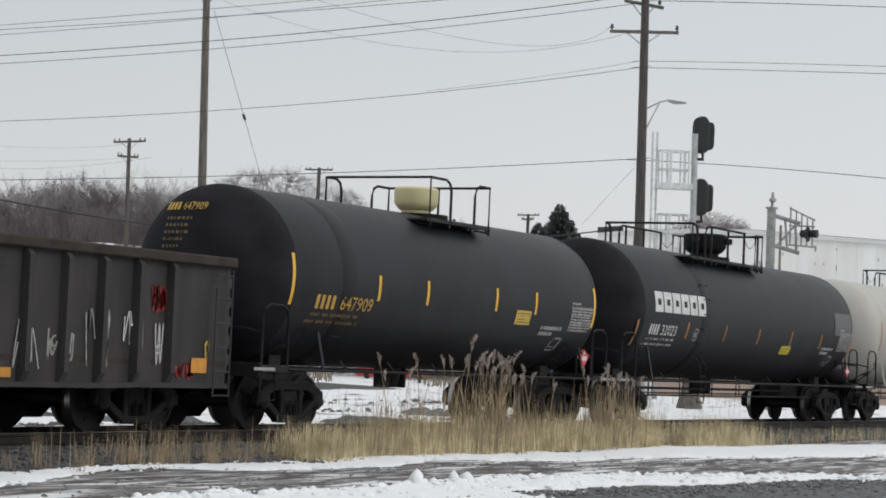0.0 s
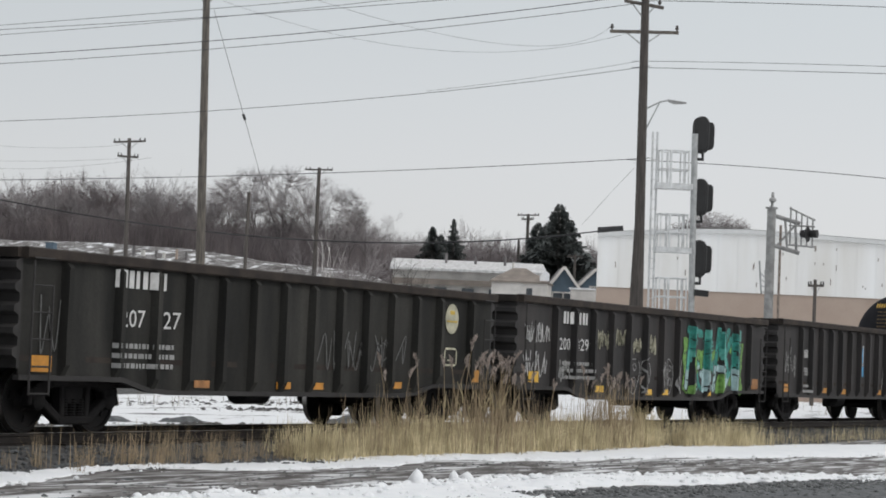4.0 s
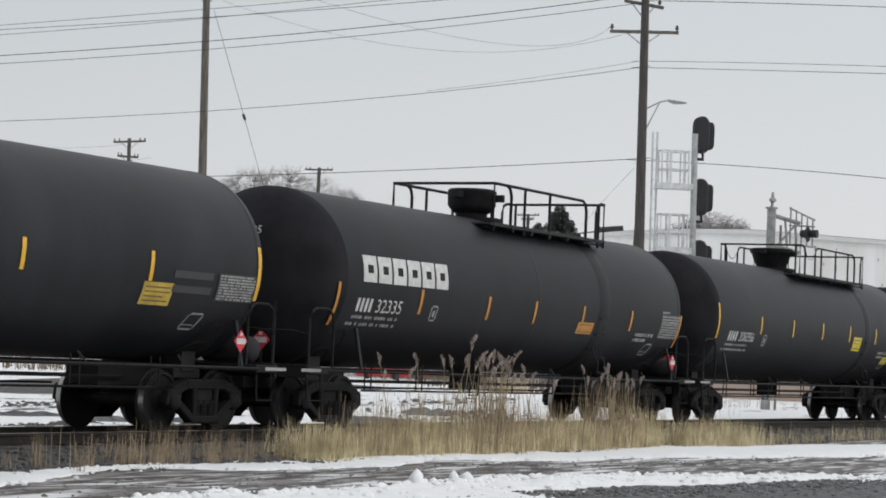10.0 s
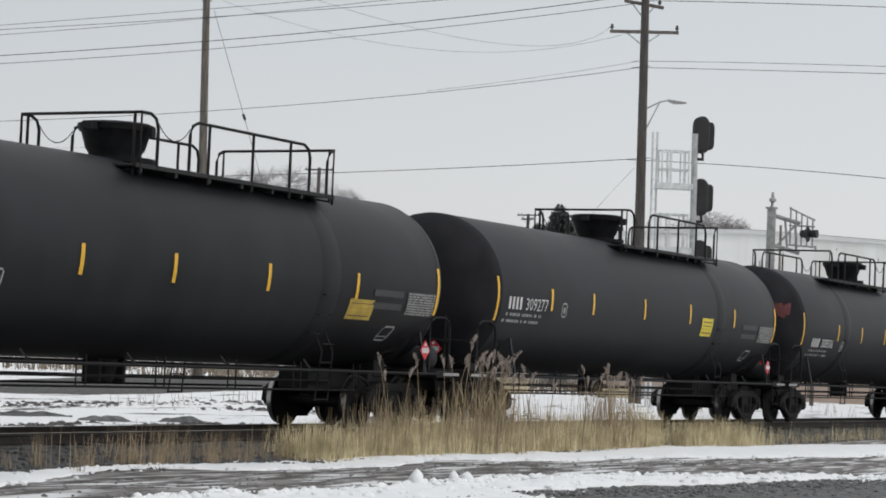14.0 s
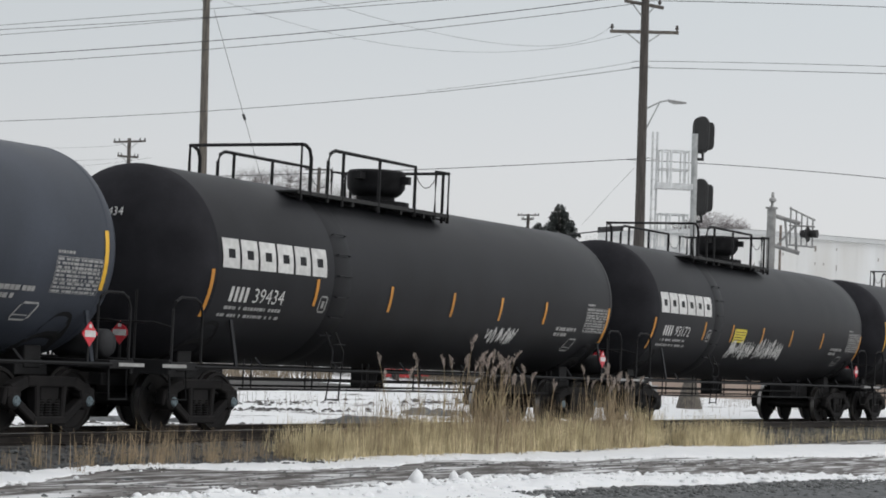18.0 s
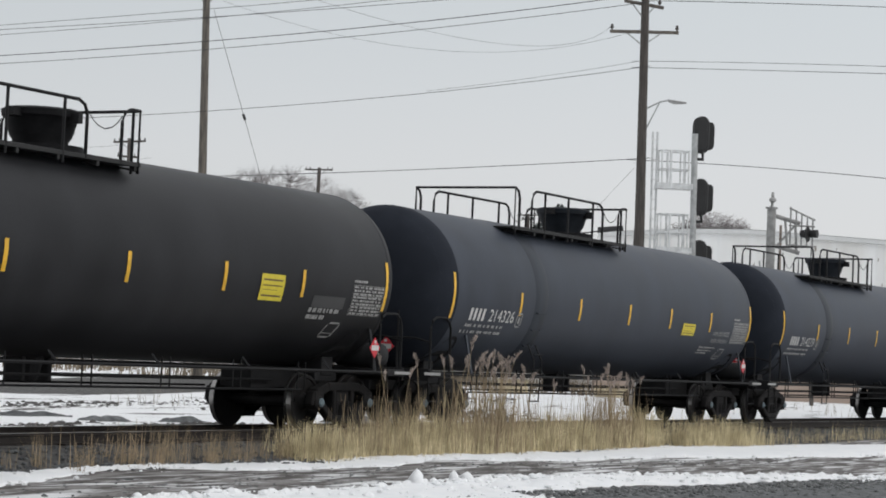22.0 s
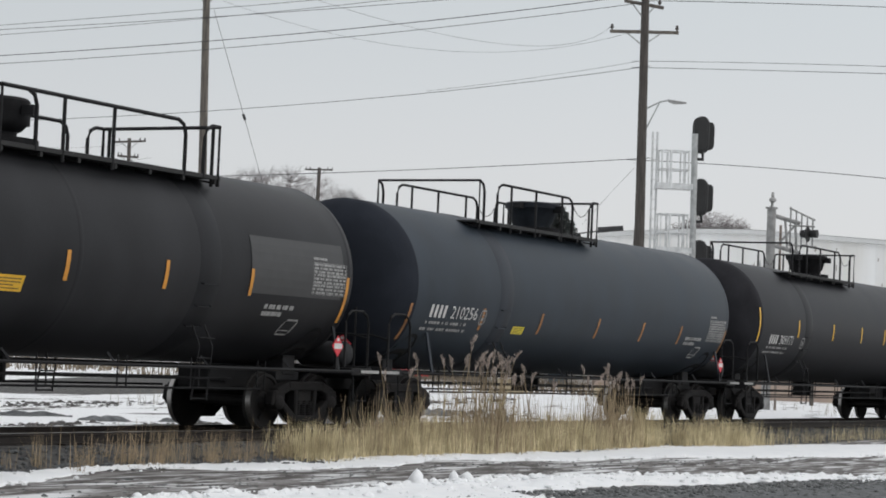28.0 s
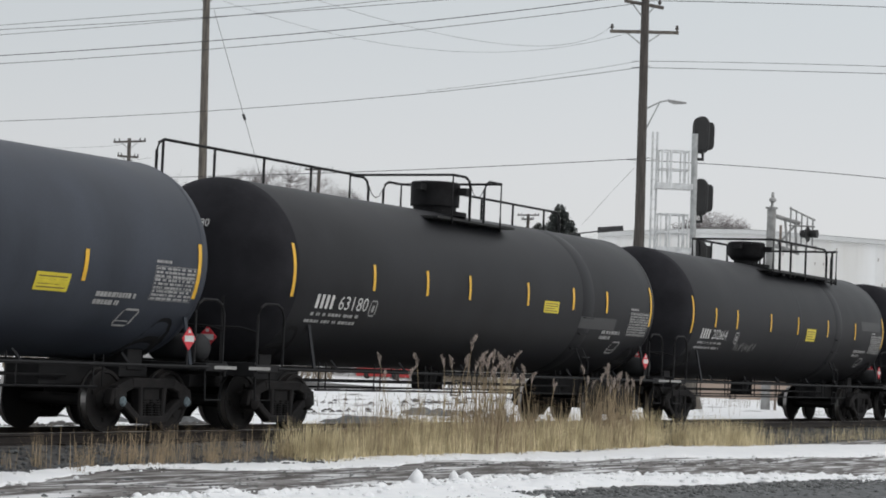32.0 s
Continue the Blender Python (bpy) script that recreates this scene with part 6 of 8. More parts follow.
tank_car("black tank car with bold white owner blocks", 51.05, stripes=(-7.5, -4.6, -2.2, 0.1, 2.5, 4.85, 7.43), paint="black", flip=-1, number="32023", yellow=(2.0, 2.7, 1.72, 1.95), patches=((5.9, 7.3, 2.35, 2.95, "patch"),), seed=3, **{**PROX, **SQUARE, "logo": -6.65, "stripe": "faded", "rails": (-1.1, -0.6, 0.2, 2.8, 3.3, 3.6), "rail_posts": (1.3, 2.4), "z_mid": (1.95, 2.33), "z_end": (1.7, 2.3)})
tank_car("short black tank car with gold lettering and pale yellow housing", 35.43, 5.88, (-5.81, -3.04, -1.31, 1.4, 3.11, 5.86), "charcoal", flip=-1, number="647909", mark="gold_ink", yellow=(2.3, 2.95, 1.98, 2.26), yellow_mat="mustard", housing="yellow_housing", housing_at=0.72, housing_size=(0.78, 0.9), round_housing=True, size=(1.45, 2.49), pitch_half=7.1, truck=5.1, platform=(-1.6, 0.75), top_z=4.53, number_at=(-5.05, -3.2), seed=4, reservoir=False, skirt=False)
gondola("brown-grey gondola car with spray tags and blue sticker", 20.9, 6.97, 7.45, "gon", (-5.36, 5.38, 14), False, "19300", (-5.0, -4.65, 1.24, 0.21), zt=2.52, seed=5,
        patches_orange=((-6.28, 0.81, 0.4, 0.2, "orange"), (-3.28, 0.8, 0.4, 0.13, "orange"), (-1.62, 0.78, 0.4, 0.13, "orange"), (1.67, 0.78, 0.4, 0.13, "orange"), (6.2, 0.9, 0.4, 0.22, "orange")),
        scrawls=((-6.4, -5.6, 1.15, 1.95, "silver", 1, 2), (1.9, 2.45, 0.9, 1.6, "silver", 1, 1), (2.65, 3.2, 0.95, 1.5, "silver", 1, 2), (3.45, 4.0, 0.95, 1.75, "silver", 1, 2), (4.3, 4.75, 1.2, 1.75, "white", 2, 1), (5.05, 5.25, 1.0, 1.6, "white", 1, 1), (4.95, 5.3, 1.75, 2.15, "spray_red", 2, 2), (5.6, 6.1, 0.8, 1.05, "spray_red", 2, 2), (-4.5, -4.1, 0.8, 1.6, "dull_ink", 1, 1), (6.35, 6.45, 1.0, 1.5, "mustard", 1, 1)), sticker=(-0.03, 1.28))
gondola("grey gondola car with a teal graffiti mural", 5.95, 6.9, 7.45, "gon", (-5.29, 5.76, 13), True, "200329", (-4.85, -3.5, 1.55, 0.24, ("200", -5.0, -4.5), ("329", -4.2, -3.6)), zt=2.44, seed=6,
        patches_orange=((-6.15, 0.89, 0.44, 0.21, "stripe"), (-2.98, 0.72, 0.42, 0.13, "stripe"), (-0.36, 0.68, 0.37, 0.12, "stripe"), (0.58, 0.68, 0.37, 0.12, "stripe"), (3.2, 0.68, 0.37, 0.12, "stripe"), (6.3, 0.85, 0.45, 0.25, "faded")),
        scrawls=((-6.6, -5.4, 1.65, 2.05, "white", 1, 4), (-6.6, -5.5, 1.0, 1.5, "white", 1, 3), (-5.2, -4.3, 0.9, 1.35, "silver", 1, 3), (-3.2, -2.5, 1.6, 2.0, "cream", 1, 4), (-2.35, -1.65, 1.65, 2.05, "cream", 1, 5), (-1.35, -0.8, 1.55, 1.9, "cream", 1, 4), (-0.5, 0.05, 1.55, 2.0, "cream", 1, 4), (-1.5, -0.25, 0.72, 1.5, "patch", 1, 2), (0.15, 1.5, 0.72, 1.5, "patch", 1, 3)),
        mural=(1.5, 5.5, 0.7, 2.28))
gondola("olive-grey gondola car with a pale oval emblem", -8.95, 6.9, 7.45, "gon_olive", (-4.75, 4.75, 12, -5.97, 5.97), True, "207127", (-4.85, -3.4, 1.52, 0.25, ("207", -4.68, -4.1), ("127", -3.8, -3.22)), zt=2.38, seed=7,
        patches_orange=((-6.4, 0.86, 0.42, 0.22, "orange"), (-2.6, 0.68, 0.4, 0.11, "faded"), (-0.32, 0.68, 0.42, 0.11, "orange"), (0.72, 0.68, 0.34, 0.11, "orange"), (3.3, 0.72, 0.4, 0.11, "orange"), (6.25, 0.86, 0.36, 0.22, "orange")),
        scrawls=((0.6, 3.9, 1.0, 1.65, "dull_ink", 1, 6), (-6.5, -6.05, 1.1, 1.9, "dull_ink", 1, 1)), emblem=(5.27, 1.99, 0.25, 0.27))
tank_car("charcoal tank car with a white scrawl on its side", -25.0, stripes=(-7.66, -4.8, -2.66, -0.48, 2.04, 4.8, 7.62), paint="charcoal", number="309074", yellow=(4.67, 5.45, 1.84, 2.2), yellow_mat="mustard", data="plate", scrawls=((-3.05, -2.15, 1.5, 1.95, "white", 2),), seed=8, **TILX)
tank_car("charcoal tank car with a yellow warning label", -42.7, stripes=(-7.61, -4.7, -2.32, 0.03, 2.36, 4.74, 7.63), paint="charcoal", number="308356", yellow=(2.75, 3.45, 1.96, 2.35), extra_yellow=(5.95, 6.5, 1.6, 1.84), seed=9, **TILX)
tank_car("charcoal tank car with bold white owner blocks", -60.2, stripes=(-7.45, -4.6, -1.98, 0.03, 2.28, 4.75, 7.5), paint="charcoal", number="32335", yellow=(2.12, 2.88, 1.88, 2.13), yellow_mat="orange", seed=10, **{**PROX, **JOINED, "logo": -6.7})
tank_car("charcoal tank car with red scrawl on its end", -77.8, stripes=(-7.66, -4.77, -2.71, -0.52, 2.01, 4.9, 7.71), paint="charcoal", flip=-1, number="308506", head_scrawl=((0.45, 2.72, 1.2, 3.08),), yellow=(4.78, 5.52, 1.84, 2.19), yellow_mat="mustard", data="plate", seed=11, **TILX)
tank_car("charcoal tank car with yellow side stripes", -95.4, stripes=(-7.69, -5.32, -3.32, -0.62, 2.02, 4.84, 7.68), paint="charcoal", number="309277", yellow=(2.78, 3.46, 2.04, 2.46), data="plate", seed=12, **{**TILX, "number_at": (-7.25, -5.5), "z_mid": (2.3, 2.73), "number_z": 2.27})
tank_car("charcoal tank car with mustard warning label", -113.15, stripes=(-7.67, -4.81, -2.62, -0.42, 2.12, 4.85, 7.67), paint="charcoal", number="309606", yellow=(4.68, 5.5, 1.84, 2.2), yellow_mat="mustard", data="plate", seed=13, **TILX)
tank_car("black tank car with owner blocks and white graffiti", -130.55, stripes=(-7.38, -4.36, -2.56, -0.45, 1.7, 4.16, 7.39), paint="black", flip=-1, number="93172", yellow=(-2.4, -1.62, 1.95, 2.28), scrawls=((-2.4, -0.7, 1.5, 2.0, "white", 3), (-0.55, 1.35, 1.5, 2.1, "white", 3)), seed=14, **{**PROX, **SQUARE, "z_mid": (1.95, 2.37), "z_end": (1.65, 2.38)})
tank_car("black tank car with owner blocks and small scrawl", -147.8, stripes=(-7.34, -4.32, -1.88, 0.41, 2.35, 4.29, 7.31), paint="black", flip=-1, number="39434", scrawls=((2.12, 3.36, 1.52, 1.89, "white", 2),), seed=15, **{**PROX, **SQUARE})
tank_car("slate-grey tank car with a faded yellow label", -165.4, stripes=(-7.64, -4.92, -2.29, 0.26, 2.72, 4.9, 7.62), flip=-1, number="214229", yellow=(2.7, 3.45, 1.64, 1.84), yellow_mat="mustard", patches=((3.6, 4.3, 2.0, 2.2, "blue"),), seed=16, round_housing=False, **GATX)
tank_car("slate-grey tank car with a yellow label", -183.2, stripes=(-7.67, -4.9, -2.17, 0.36, 2.67, 5.1, 7.69), flip=-1, number="214326", yellow=(3.46, 4.2, 2.03, 2.3), commodity=("NON-ODORIZED", "LIQUEFIED PETROLEUM GAS"), seed=17, **GATX)
tank_car("dark olive-grey tank car with yellow side stripes", -200.95, stripes=(-7.61, -4.98, -2.46, 0.23, 2.68, 4.92, 7.59), paint="olive", flip=-1, number="309426", yellow=(3.68, 4.36, 2.05, 2.47), patches=((5.3, 6.3, 2.0, 2.2, "patch_dark"),), seed=18, **{**TILX, "z_mid": (2.15, 2.59)})
tank_car("olive-black tank car with owner blocks and yellow label", -218.3, stripes=(-7.34, -4.31, -2.43, -0.59, 1.93, 4.3, 7.34), paint="olive", flip=-1, number="94833", yellow=(-1.48, -0.82, 2.07, 2.43), seed=19, **{**PROX, **SQUARE})
tank_car("charcoal tank car with mustard label and grey patches", -236.05, stripes=(-7.73, -4.8, -1.98, 0.52, 2.68, 4.98, 7.69), paint="charcoal", flip=-1, number="309171", yellow=(4.72, 5.52, 1.84, 2.21), yellow_mat="mustard", data="plate", seed=20, **TILX)
tank_car("navy-grey tank car with faded orange stripes", -253.7, stripes=(-7.66, -4.86, -2.34, 0.39, 2.75, 4.92, 7.66), flip=-1, number="210256", yellow=(-3.47, -2.98, 1.77, 1.93), seed=21, **{**GATX, "paint": "blue", "stripe": "faded", "z_mid": (1.8, 2.23), "z_end": (1.5, 2.21)})
tank_car("olive-black tank car with a grey repaint patch", -270.95, stripes=(-7.32, -5.01, -2.43, -0.12, 2.19, 4.44, 7.3), paint="olive", number="33855", yellow=(-1.7, -0.95, 1.89, 2.12), yellow_mat="stripe", patches=((4.4, 7.15, 2.15, 3.05, "patch_dark"),), scrawls=((-4.6, -4.2, 1.6, 1.85, "silver", 1),), data_up=0.3, seed=22, **{**PROX, **JOINED, "code_dx": 0.45, "z_mid": (2.1, 2.52), "z_end": (1.75, 2.53), "logo": -7.2})
tank_car("black tank car with eight yellow stripes", -288.4, stripes=(-7.34, -5.9, -4.48, -2.11, -0.06, 2.35, 4.73, 7.29), paint="black", number="202664", yellow=(0.66, 1.36, 2.13, 2.45), patches=((5.3, 7.0, 2.55, 2.8, "patch_dark"),), scrawls=((-4.3, -2.8, 1.7, 1.95, "dull_ink", 2),), seed=23, **{**PROX, **JOINED, "rails": (4.1, 3.65, 3.25, -0.5, -0.5, -1.0), "rail_posts": (0.34, 1.52), "code_dx": 0.55, "logo": 0, "stripe": "stripe", "z_mid": (2.28, 2.72), "z_end": (2.1, 2.94), "number_at": (-6.67, -5.0)})
tank_car("black tank car with long walkway rails on top", -305.5, stripes=(-7.34, -4.79, -2.91, -1.28, 1.16, 3.25, 4.91, 7.26), paint="soot", number="63180", yellow=(1.9, 2.58, 2.26, 2.49), patches=((3.7, 5.5, 2.0, 2.25, "patch_dark"),), long_rail=True, seed=24, **{**PROX, "code_dx": 0.08, "logo": 0, "stripe": "stripe", "z_mid": (2.36, 2.8), "z_end": (2.15, 3.0), "number_at": (-6.57, -4.88)})
tank_car("slate-grey tank car with a bright yellow label", -323.0, stripes=(-7.6, -4.8, -2.2, 0.3, 2.4, 4.8, 7.51), flip=-1, number="214180", yellow=(3.78, 4.52, 1.94, 2.2), seed=25, **{**GATX, "half": 7.6, "z_mid": (2.12, 2.56), "z_end": (1.98, 2.8)})


# ---- line-side poles, wires and signals ----
def pole_thing(name, label, foot, tip, r0, r1, material, parts=(), group="utility poles"):
    root = thing(name, label, "utility pole", group, at=foot)
    d = Vector(tip) - Vector(foot)
    n = 8
    pts = [d * (i / n) for i in range(n + 1)]
    part("shaft", Shape().pipe(pts, r0, 12, r1).mesh("shaft", M[material], True), root)
    for pn, shape, mt in parts:
        part(pn, shape.mesh(pn, M[mt]), root)
    return root


def crossarm(c, a, b, w=0.1, h=0.12):
    c = Vector(c)
    return Shape().beam(Vector(a) - c, Vector(b) - c, w, h)


def rel(c, *pts):
    return [Vector(p) - Vector(c) for p in pts]


P1 = (76.53, 32.4, -0.5)
pole_thing("utility_pole", "tall weathered grey wooden utility pole", P1, (75.6, 32.28, 16.8), 0.22, 0.145, "pole",
           [("crossarm", crossarm(P1, (75.0, 33.4, 16.5), (76.2, 31.2, 16.5)), "pole_dark"),
            ("arm_brace", Shape().beam(*rel(P1, (75.68, 32.3, 15.65), (75.35, 32.95, 16.45)), 0.06, 0.06), "galv"),
            ("arm_brace", Shape().beam(*rel(P1, (75.68, 32.3, 15.65), (75.95, 31.65, 16.45)), 0.06, 0.06), "galv")])
P2 = (79.61, 13.85, -0.3)
p2 = pole_thing("utility_pole", "brown wooden utility pole with crossarms, spliced at its foot", P2, (78.79, 13.73, 16.3), 0.235, 0.15, "pole_dark",
                [("crossarm", crossarm(P2, (78.22, 14.93, 14.36), (79.5, 12.56, 14.41)), "pole"),
                 ("crossarm", crossarm(P2, (78.42, 14.45, 15.58), (79.18, 13.1, 15.36)), "pole"),
                 ("crossarm", crossarm(P2, (78.3, 14.6, 16.15), (79.3, 12.75, 16.15)), "pole"),
                 ("arm_brace", Shape().beam(*rel(P2, (78.86, 13.8, 13.85), (78.55, 14.35, 14.33)), 0.07, 0.05), "galv"),
                 ("arm_brace", Shape().beam(*rel(P2, (78.86, 13.8, 13.85), (79.2, 13.2, 14.35)), 0.07, 0.05), "galv"),
                 ("arm_brace", Shape().beam(*rel(P2, (78.8, 13.77, 14.9), (78.6, 14.2, 15.5)), 0.06, 0.05), "galv"),
                 ("arm_brace", Shape().beam(*rel(P2, (78.8, 13.77, 14.9), (79.0, 13.4, 15.4)), 0.06, 0.05), "galv"),
                 ("splice_post", Shape().pipe(rel(P2, (79.55, 13.92, -0.3), (79.32, 13.97, 3.7), (79.25, 13.87, 6.7)), 0.17, 10, 0.14), "pole_dark")])
for a in ((78.26, 14.86, 14.42), (79.46, 12.62, 14.46), (78.5, 14.3, 15.63), (79.1, 13.24, 15.44)):
    q = Vector(a) - Vector(P2)
    part("insulator", kept("insulator", lambda: Shape().turned([(0, 0.03), (0.06, 0.035), (0.08, 0.07), (0.13, 0.07), (0.15, 0.05), (0.2, 0.055), (0.24, 0.02)], "z", n=10).mesh("insulator", M["pole_dark"], True)), p2, at=q)
# street lamp on the brown pole
lamp_root = thing("street_lamp", "grey cobra-head street lamp bracketed to the wooden pole", "street lamp", at=(79.11, 13.6, 10.6))
L0 = (79.11, 13.6, 10.6)
part("bracket_arm", Shape().pipe(rel(L0, (79.1, 13.62, 11.4), (79.3, 13.2, 11.66), (79.52, 12.84, 11.78)), 0.035, 8).mesh("bracket_arm", M["galv"], True), lamp_root)
part("brace", Shape().pipe(rel(L0, (79.13, 13.63, 10.6), (79.22, 13.42, 11.1), (79.33, 13.2, 11.62)), 0.028, 8).mesh("brace", M["galv"], True), lamp_root)
part("lamp_head", Shape().plate(rel(L0, (79.5, 12.9, 11.80), (79.85, 12.26, 11.72), (79.85, 12.26, 11.66), (79.62, 12.66, 11.62), (79.5, 12.88, 11.70)), (0.1, 0.05, 0)).mesh("lamp_head", M["post_grey"], bevel=0.015), lamp_root)


def small_pole(foot, tip, arms, r=0.15, label="distant wooden utility pole with a crossarm"):
    f = Vector(foot)
    ps = [("crossarm", Shape().beam(Vector(a) - f, Vector(b) - f, 0.12, 0.13), "pole_dark") for a, b in arms]
    for a, b in arms:
        a, b = Vector(a), Vector(b)
        m = (a + b) / 2
        for t in (0.22, 0.78):
            ps.append(("arm_brace", Shape().beam(m - f - Vector((0, 0, 0.55)), a.lerp(b, t) - f, 0.05, 0.05), "galv"))
        for t in (0.03, 0.18, 0.82, 0.97):
            q = a.lerp(b, t) - f
            ps.append(("insulator", Shape().pipe([q + Vector((0, 0, 0.05)), q + Vector((0, 0, 0.16)), q + Vector((0, 0, 0.24))], 0.05, 6, 0.03), "wire"))
    pole_thing("utility_pole", label, foot, tip, r, r * 0.75, "pole_dark", ps)


small_pole((122.2, 69.95, -0.5), (121.5, 69.76, 15.4), [((121.01, 70.71, 15.1), (122.04, 68.77, 15.25)), ((121.2, 70.46, 14.17), (121.87, 69.2, 14.12))], 0.17, "wooden utility pole with two crossarms before bare trees")
small_pole((162.5, 79.7, 0.0), (161.79, 79.17, 17.35), [((161.22, 80.25, 17.14), (162.35, 78.14, 17.2))], 0.2)
small_pole((142.7, 73.9, -0.3), (142.33, 73.49, 13.54), [], 0.17, "plain grey wooden pole before bare trees")
small_pole((216.1, 85.3, 2.0), (215.43, 85.05, 17.5), [((214.88, 86.08, 17.33), (215.98, 84.01, 17.43)), ((215.1, 85.7, 16.9), (215.7, 84.5, 16.95))], 0.22)
small_pole((211.2, 83.85, 2.0), (210.63, 83.72, 14.35), [], 0.17, "short wooden pole beside the snow-roofed building")
small_pole((115.5, 18.7, -0.4), (115.31, 18.65, 6.48), [((115.15, 19.0, 6.13), (115.55, 18.24, 6.16))], 0.12, "short pale post with a crosspiece before the warehouse")
small_pole((176.0, 56.5, 3.0), (175.9, 56.4, 12.2), [], 0.13, "thin grey pole behind the blue house")
small_pole((169.0, 57.9, 3.0), (168.9, 57.8, 10.6), [((168.6, 58.4, 10.4), (169.2, 57.2, 10.4))], 0.14)


def wire(name, label, a, m, b, r=0.014, far=None):
    """A hanging cable through three points, carried on past its ends."""
    a, m, b = Vector(a), Vector(m), Vector(b)
    pts = []
    lo, hi = (-0.25, 1.03) if far is None else far
    for i in range(25):
        t = lo + (hi - lo) * i / 24
        # quadratic through a (t=0), m (t=0.5), b (t=1)
        pts.append(a * (2 * (t - 0.5) * (t - 1)) + m * (-4 * t * (t - 1)) + b * (2 * t * (t - 0.5)))
    o = new(name, Shape().pipe(pts, r, 5).mesh(name, M["wire"]))
    return tagged(o, label, "cable", "overhead wires")


WL = "thin dark overhead wire strung between utility poles"
wire("overhead_wire", WL, (73.22, 41.21, 14.71), (73.34, 32.49, 14.97), (72.75, 25.09, 15.09), 0.011, (-0.25, 1.6))
wire("overhead_wire", WL, (73.25, 41.2, 14.3), (73.9, 31.46, 14.74), (74.1, 22.55, 15.22), 0.011, (-0.25, 1.5))
wire("overhead_wire", WL, (73.31, 41.19, 13.41), (76.11, 27.37, 14.39), (77.85, 15.53, 15.51), 0.017)
wire("overhead_wire", WL, (73.33, 41.19, 13.07), (76.13, 27.37, 14.06), (78.48, 14.36, 15.42), 0.013)
wire("overhead_wire", WL, (73.49, 41.15, 10.61), (76.41, 27.13, 11.51), (78.73, 14.16, 12.93), 0.012)
wire("overhead_wire", WL, (76.76, 22.19, 11.96), (77.75, 18.15, 12.51), (78.71, 14.17, 13.17), 0.007, (0, 1.03))
wire("overhead_wire", WL, (79.04, 13.58, 13.0), (79.26, 8.95, 12.81), (79.54, 4.2, 12.61), 0.012, (-0.08, 1.8))
wire("overhead_wire", WL, (79.02, 13.58, 13.25), (79.24, 8.95, 13.09), (79.52, 4.2, 12.88), 0.01, (-0.08, 1.8))
wire("overhead_wire", WL, (73.65, 41.12, 8.1), (76.59, 27.08, 8.64), (78.96, 14.11, 9.4), 0.014)
wire("overhead_wire", WL, (79.19, 13.68, 9.37), (79.5, 8.89, 9.1), (79.79, 4.14, 8.71), 0.014, (-0.08, 1.8))
wire("overhead_wire", WL, (79.1, 13.19, 15.63), (79.09, 8.98, 15.38), (79.38, 4.24, 15.09), 0.014, (-0.08, 1.8))
wire("overhead_wire", WL, (79.2, 13.19, 15.9), (79.2, 8.98, 15.68), (79.5, 4.24, 15.42), 0.010, (-0.08, 1.8))
wire("overhead_wire", WL, (77.65, 32.8, 16.16), (78.66, 22.66, 13.88), (78.81, 13.85, 14.49), 0.006, (0, 1))
wire("overhead_wire", WL, (100.0, 22.5, 9.5), (90, 18.5, 9.9), (79.2, 14.1, 9.3), 0.005, (0, 1))
# thinner service drops
wire("overhead_wire", WL, (75.56, 26.47, 15.52), (75.72, 17.96, 13.54), (78.26, 14.86, 14.6), 0.006, (-0.1, 1.0))
wire("overhead_wire", WL, (72.46, 40.56, 14.38), (73.49, 31.18, 14.71), (74.22, 22.36, 15.07), 0.012, (-0.25, 1.25))
wire("service_drop", "thin slanting service wire from the brown pole", (76.27, 12.84, 8.78), (78.63, 14.87, 7.97), (81.85, 17.46, 7.01), 0.006, (0, 1))
wire("overhead_wire", WL, (117.18, 77.87, 14.50), (119.55, 73.45, 14.56), (121.38, 69.98, 15.00), 0.007, (-0.3, 1))
wire("overhead_wire", WL, (117.25, 77.86, 13.46), (119.60, 73.44, 13.68), (121.55, 69.76, 14.09), 0.007, (-0.3, 1))
wire("overhead_wire", WL, (117.28, 77.85, 12.96), (119.63, 73.43, 13.25), (122.27, 68.40, 14.15), 0.007, (-0.3, 1))
wire("telephone_cable", "thick black telephone cable sagging low across the yard", (84.9, 54.0, 8.75), (93.5, 38.1, 6.93), (100.98, 24.03, 8.2), 0.035, (-0.2, 1.0))
tagged(new("cable_splice", Shape().pipe([(100.42, 25.08, 8.06), (100.5, 24.9, 8.07), (100.75, 24.4, 8.14), (101.0, 23.95, 8.2)], 0.15, 10, 0.13).mesh("cable_splice", M["wire"], True)), "fat black splice case on the telephone cable", "cable splice")
guy = thing("guy_wire", "thin slanting guy wire with an insulator", "cable", at=(75.83, 32.03, 15.52))
part("strand", Shape().pipe(rel((75.83, 32.03, 15.52), (75.83, 32.03, 15.52), (76.72, 30.84, 11.04), (77.9, 29.2, 4.9), (78.9, 27.8, -0.3)), 0.010, 5).mesh("strand", M["wire"]), guy)
part("insulator", Shape().pipe(rel((75.83, 32.03, 15.52), (76.70, 30.87, 11.15), (76.75, 30.8, 10.9)), 0.06, 8).mesh("insulator", M["wire"]), guy)


# railway signal: mast, ladder, three cages and three black heads
MA = Vector((75.0, 9.76, -0.2))
mast = thing("railway_signal", "silver railway signal mast with three black signal heads", "railway signal", at=MA)
RT, LT = Vector((0.5357, -0.8444, 0)), Vector((0.8444, 0.5357, 0))   # across the view, and away from it


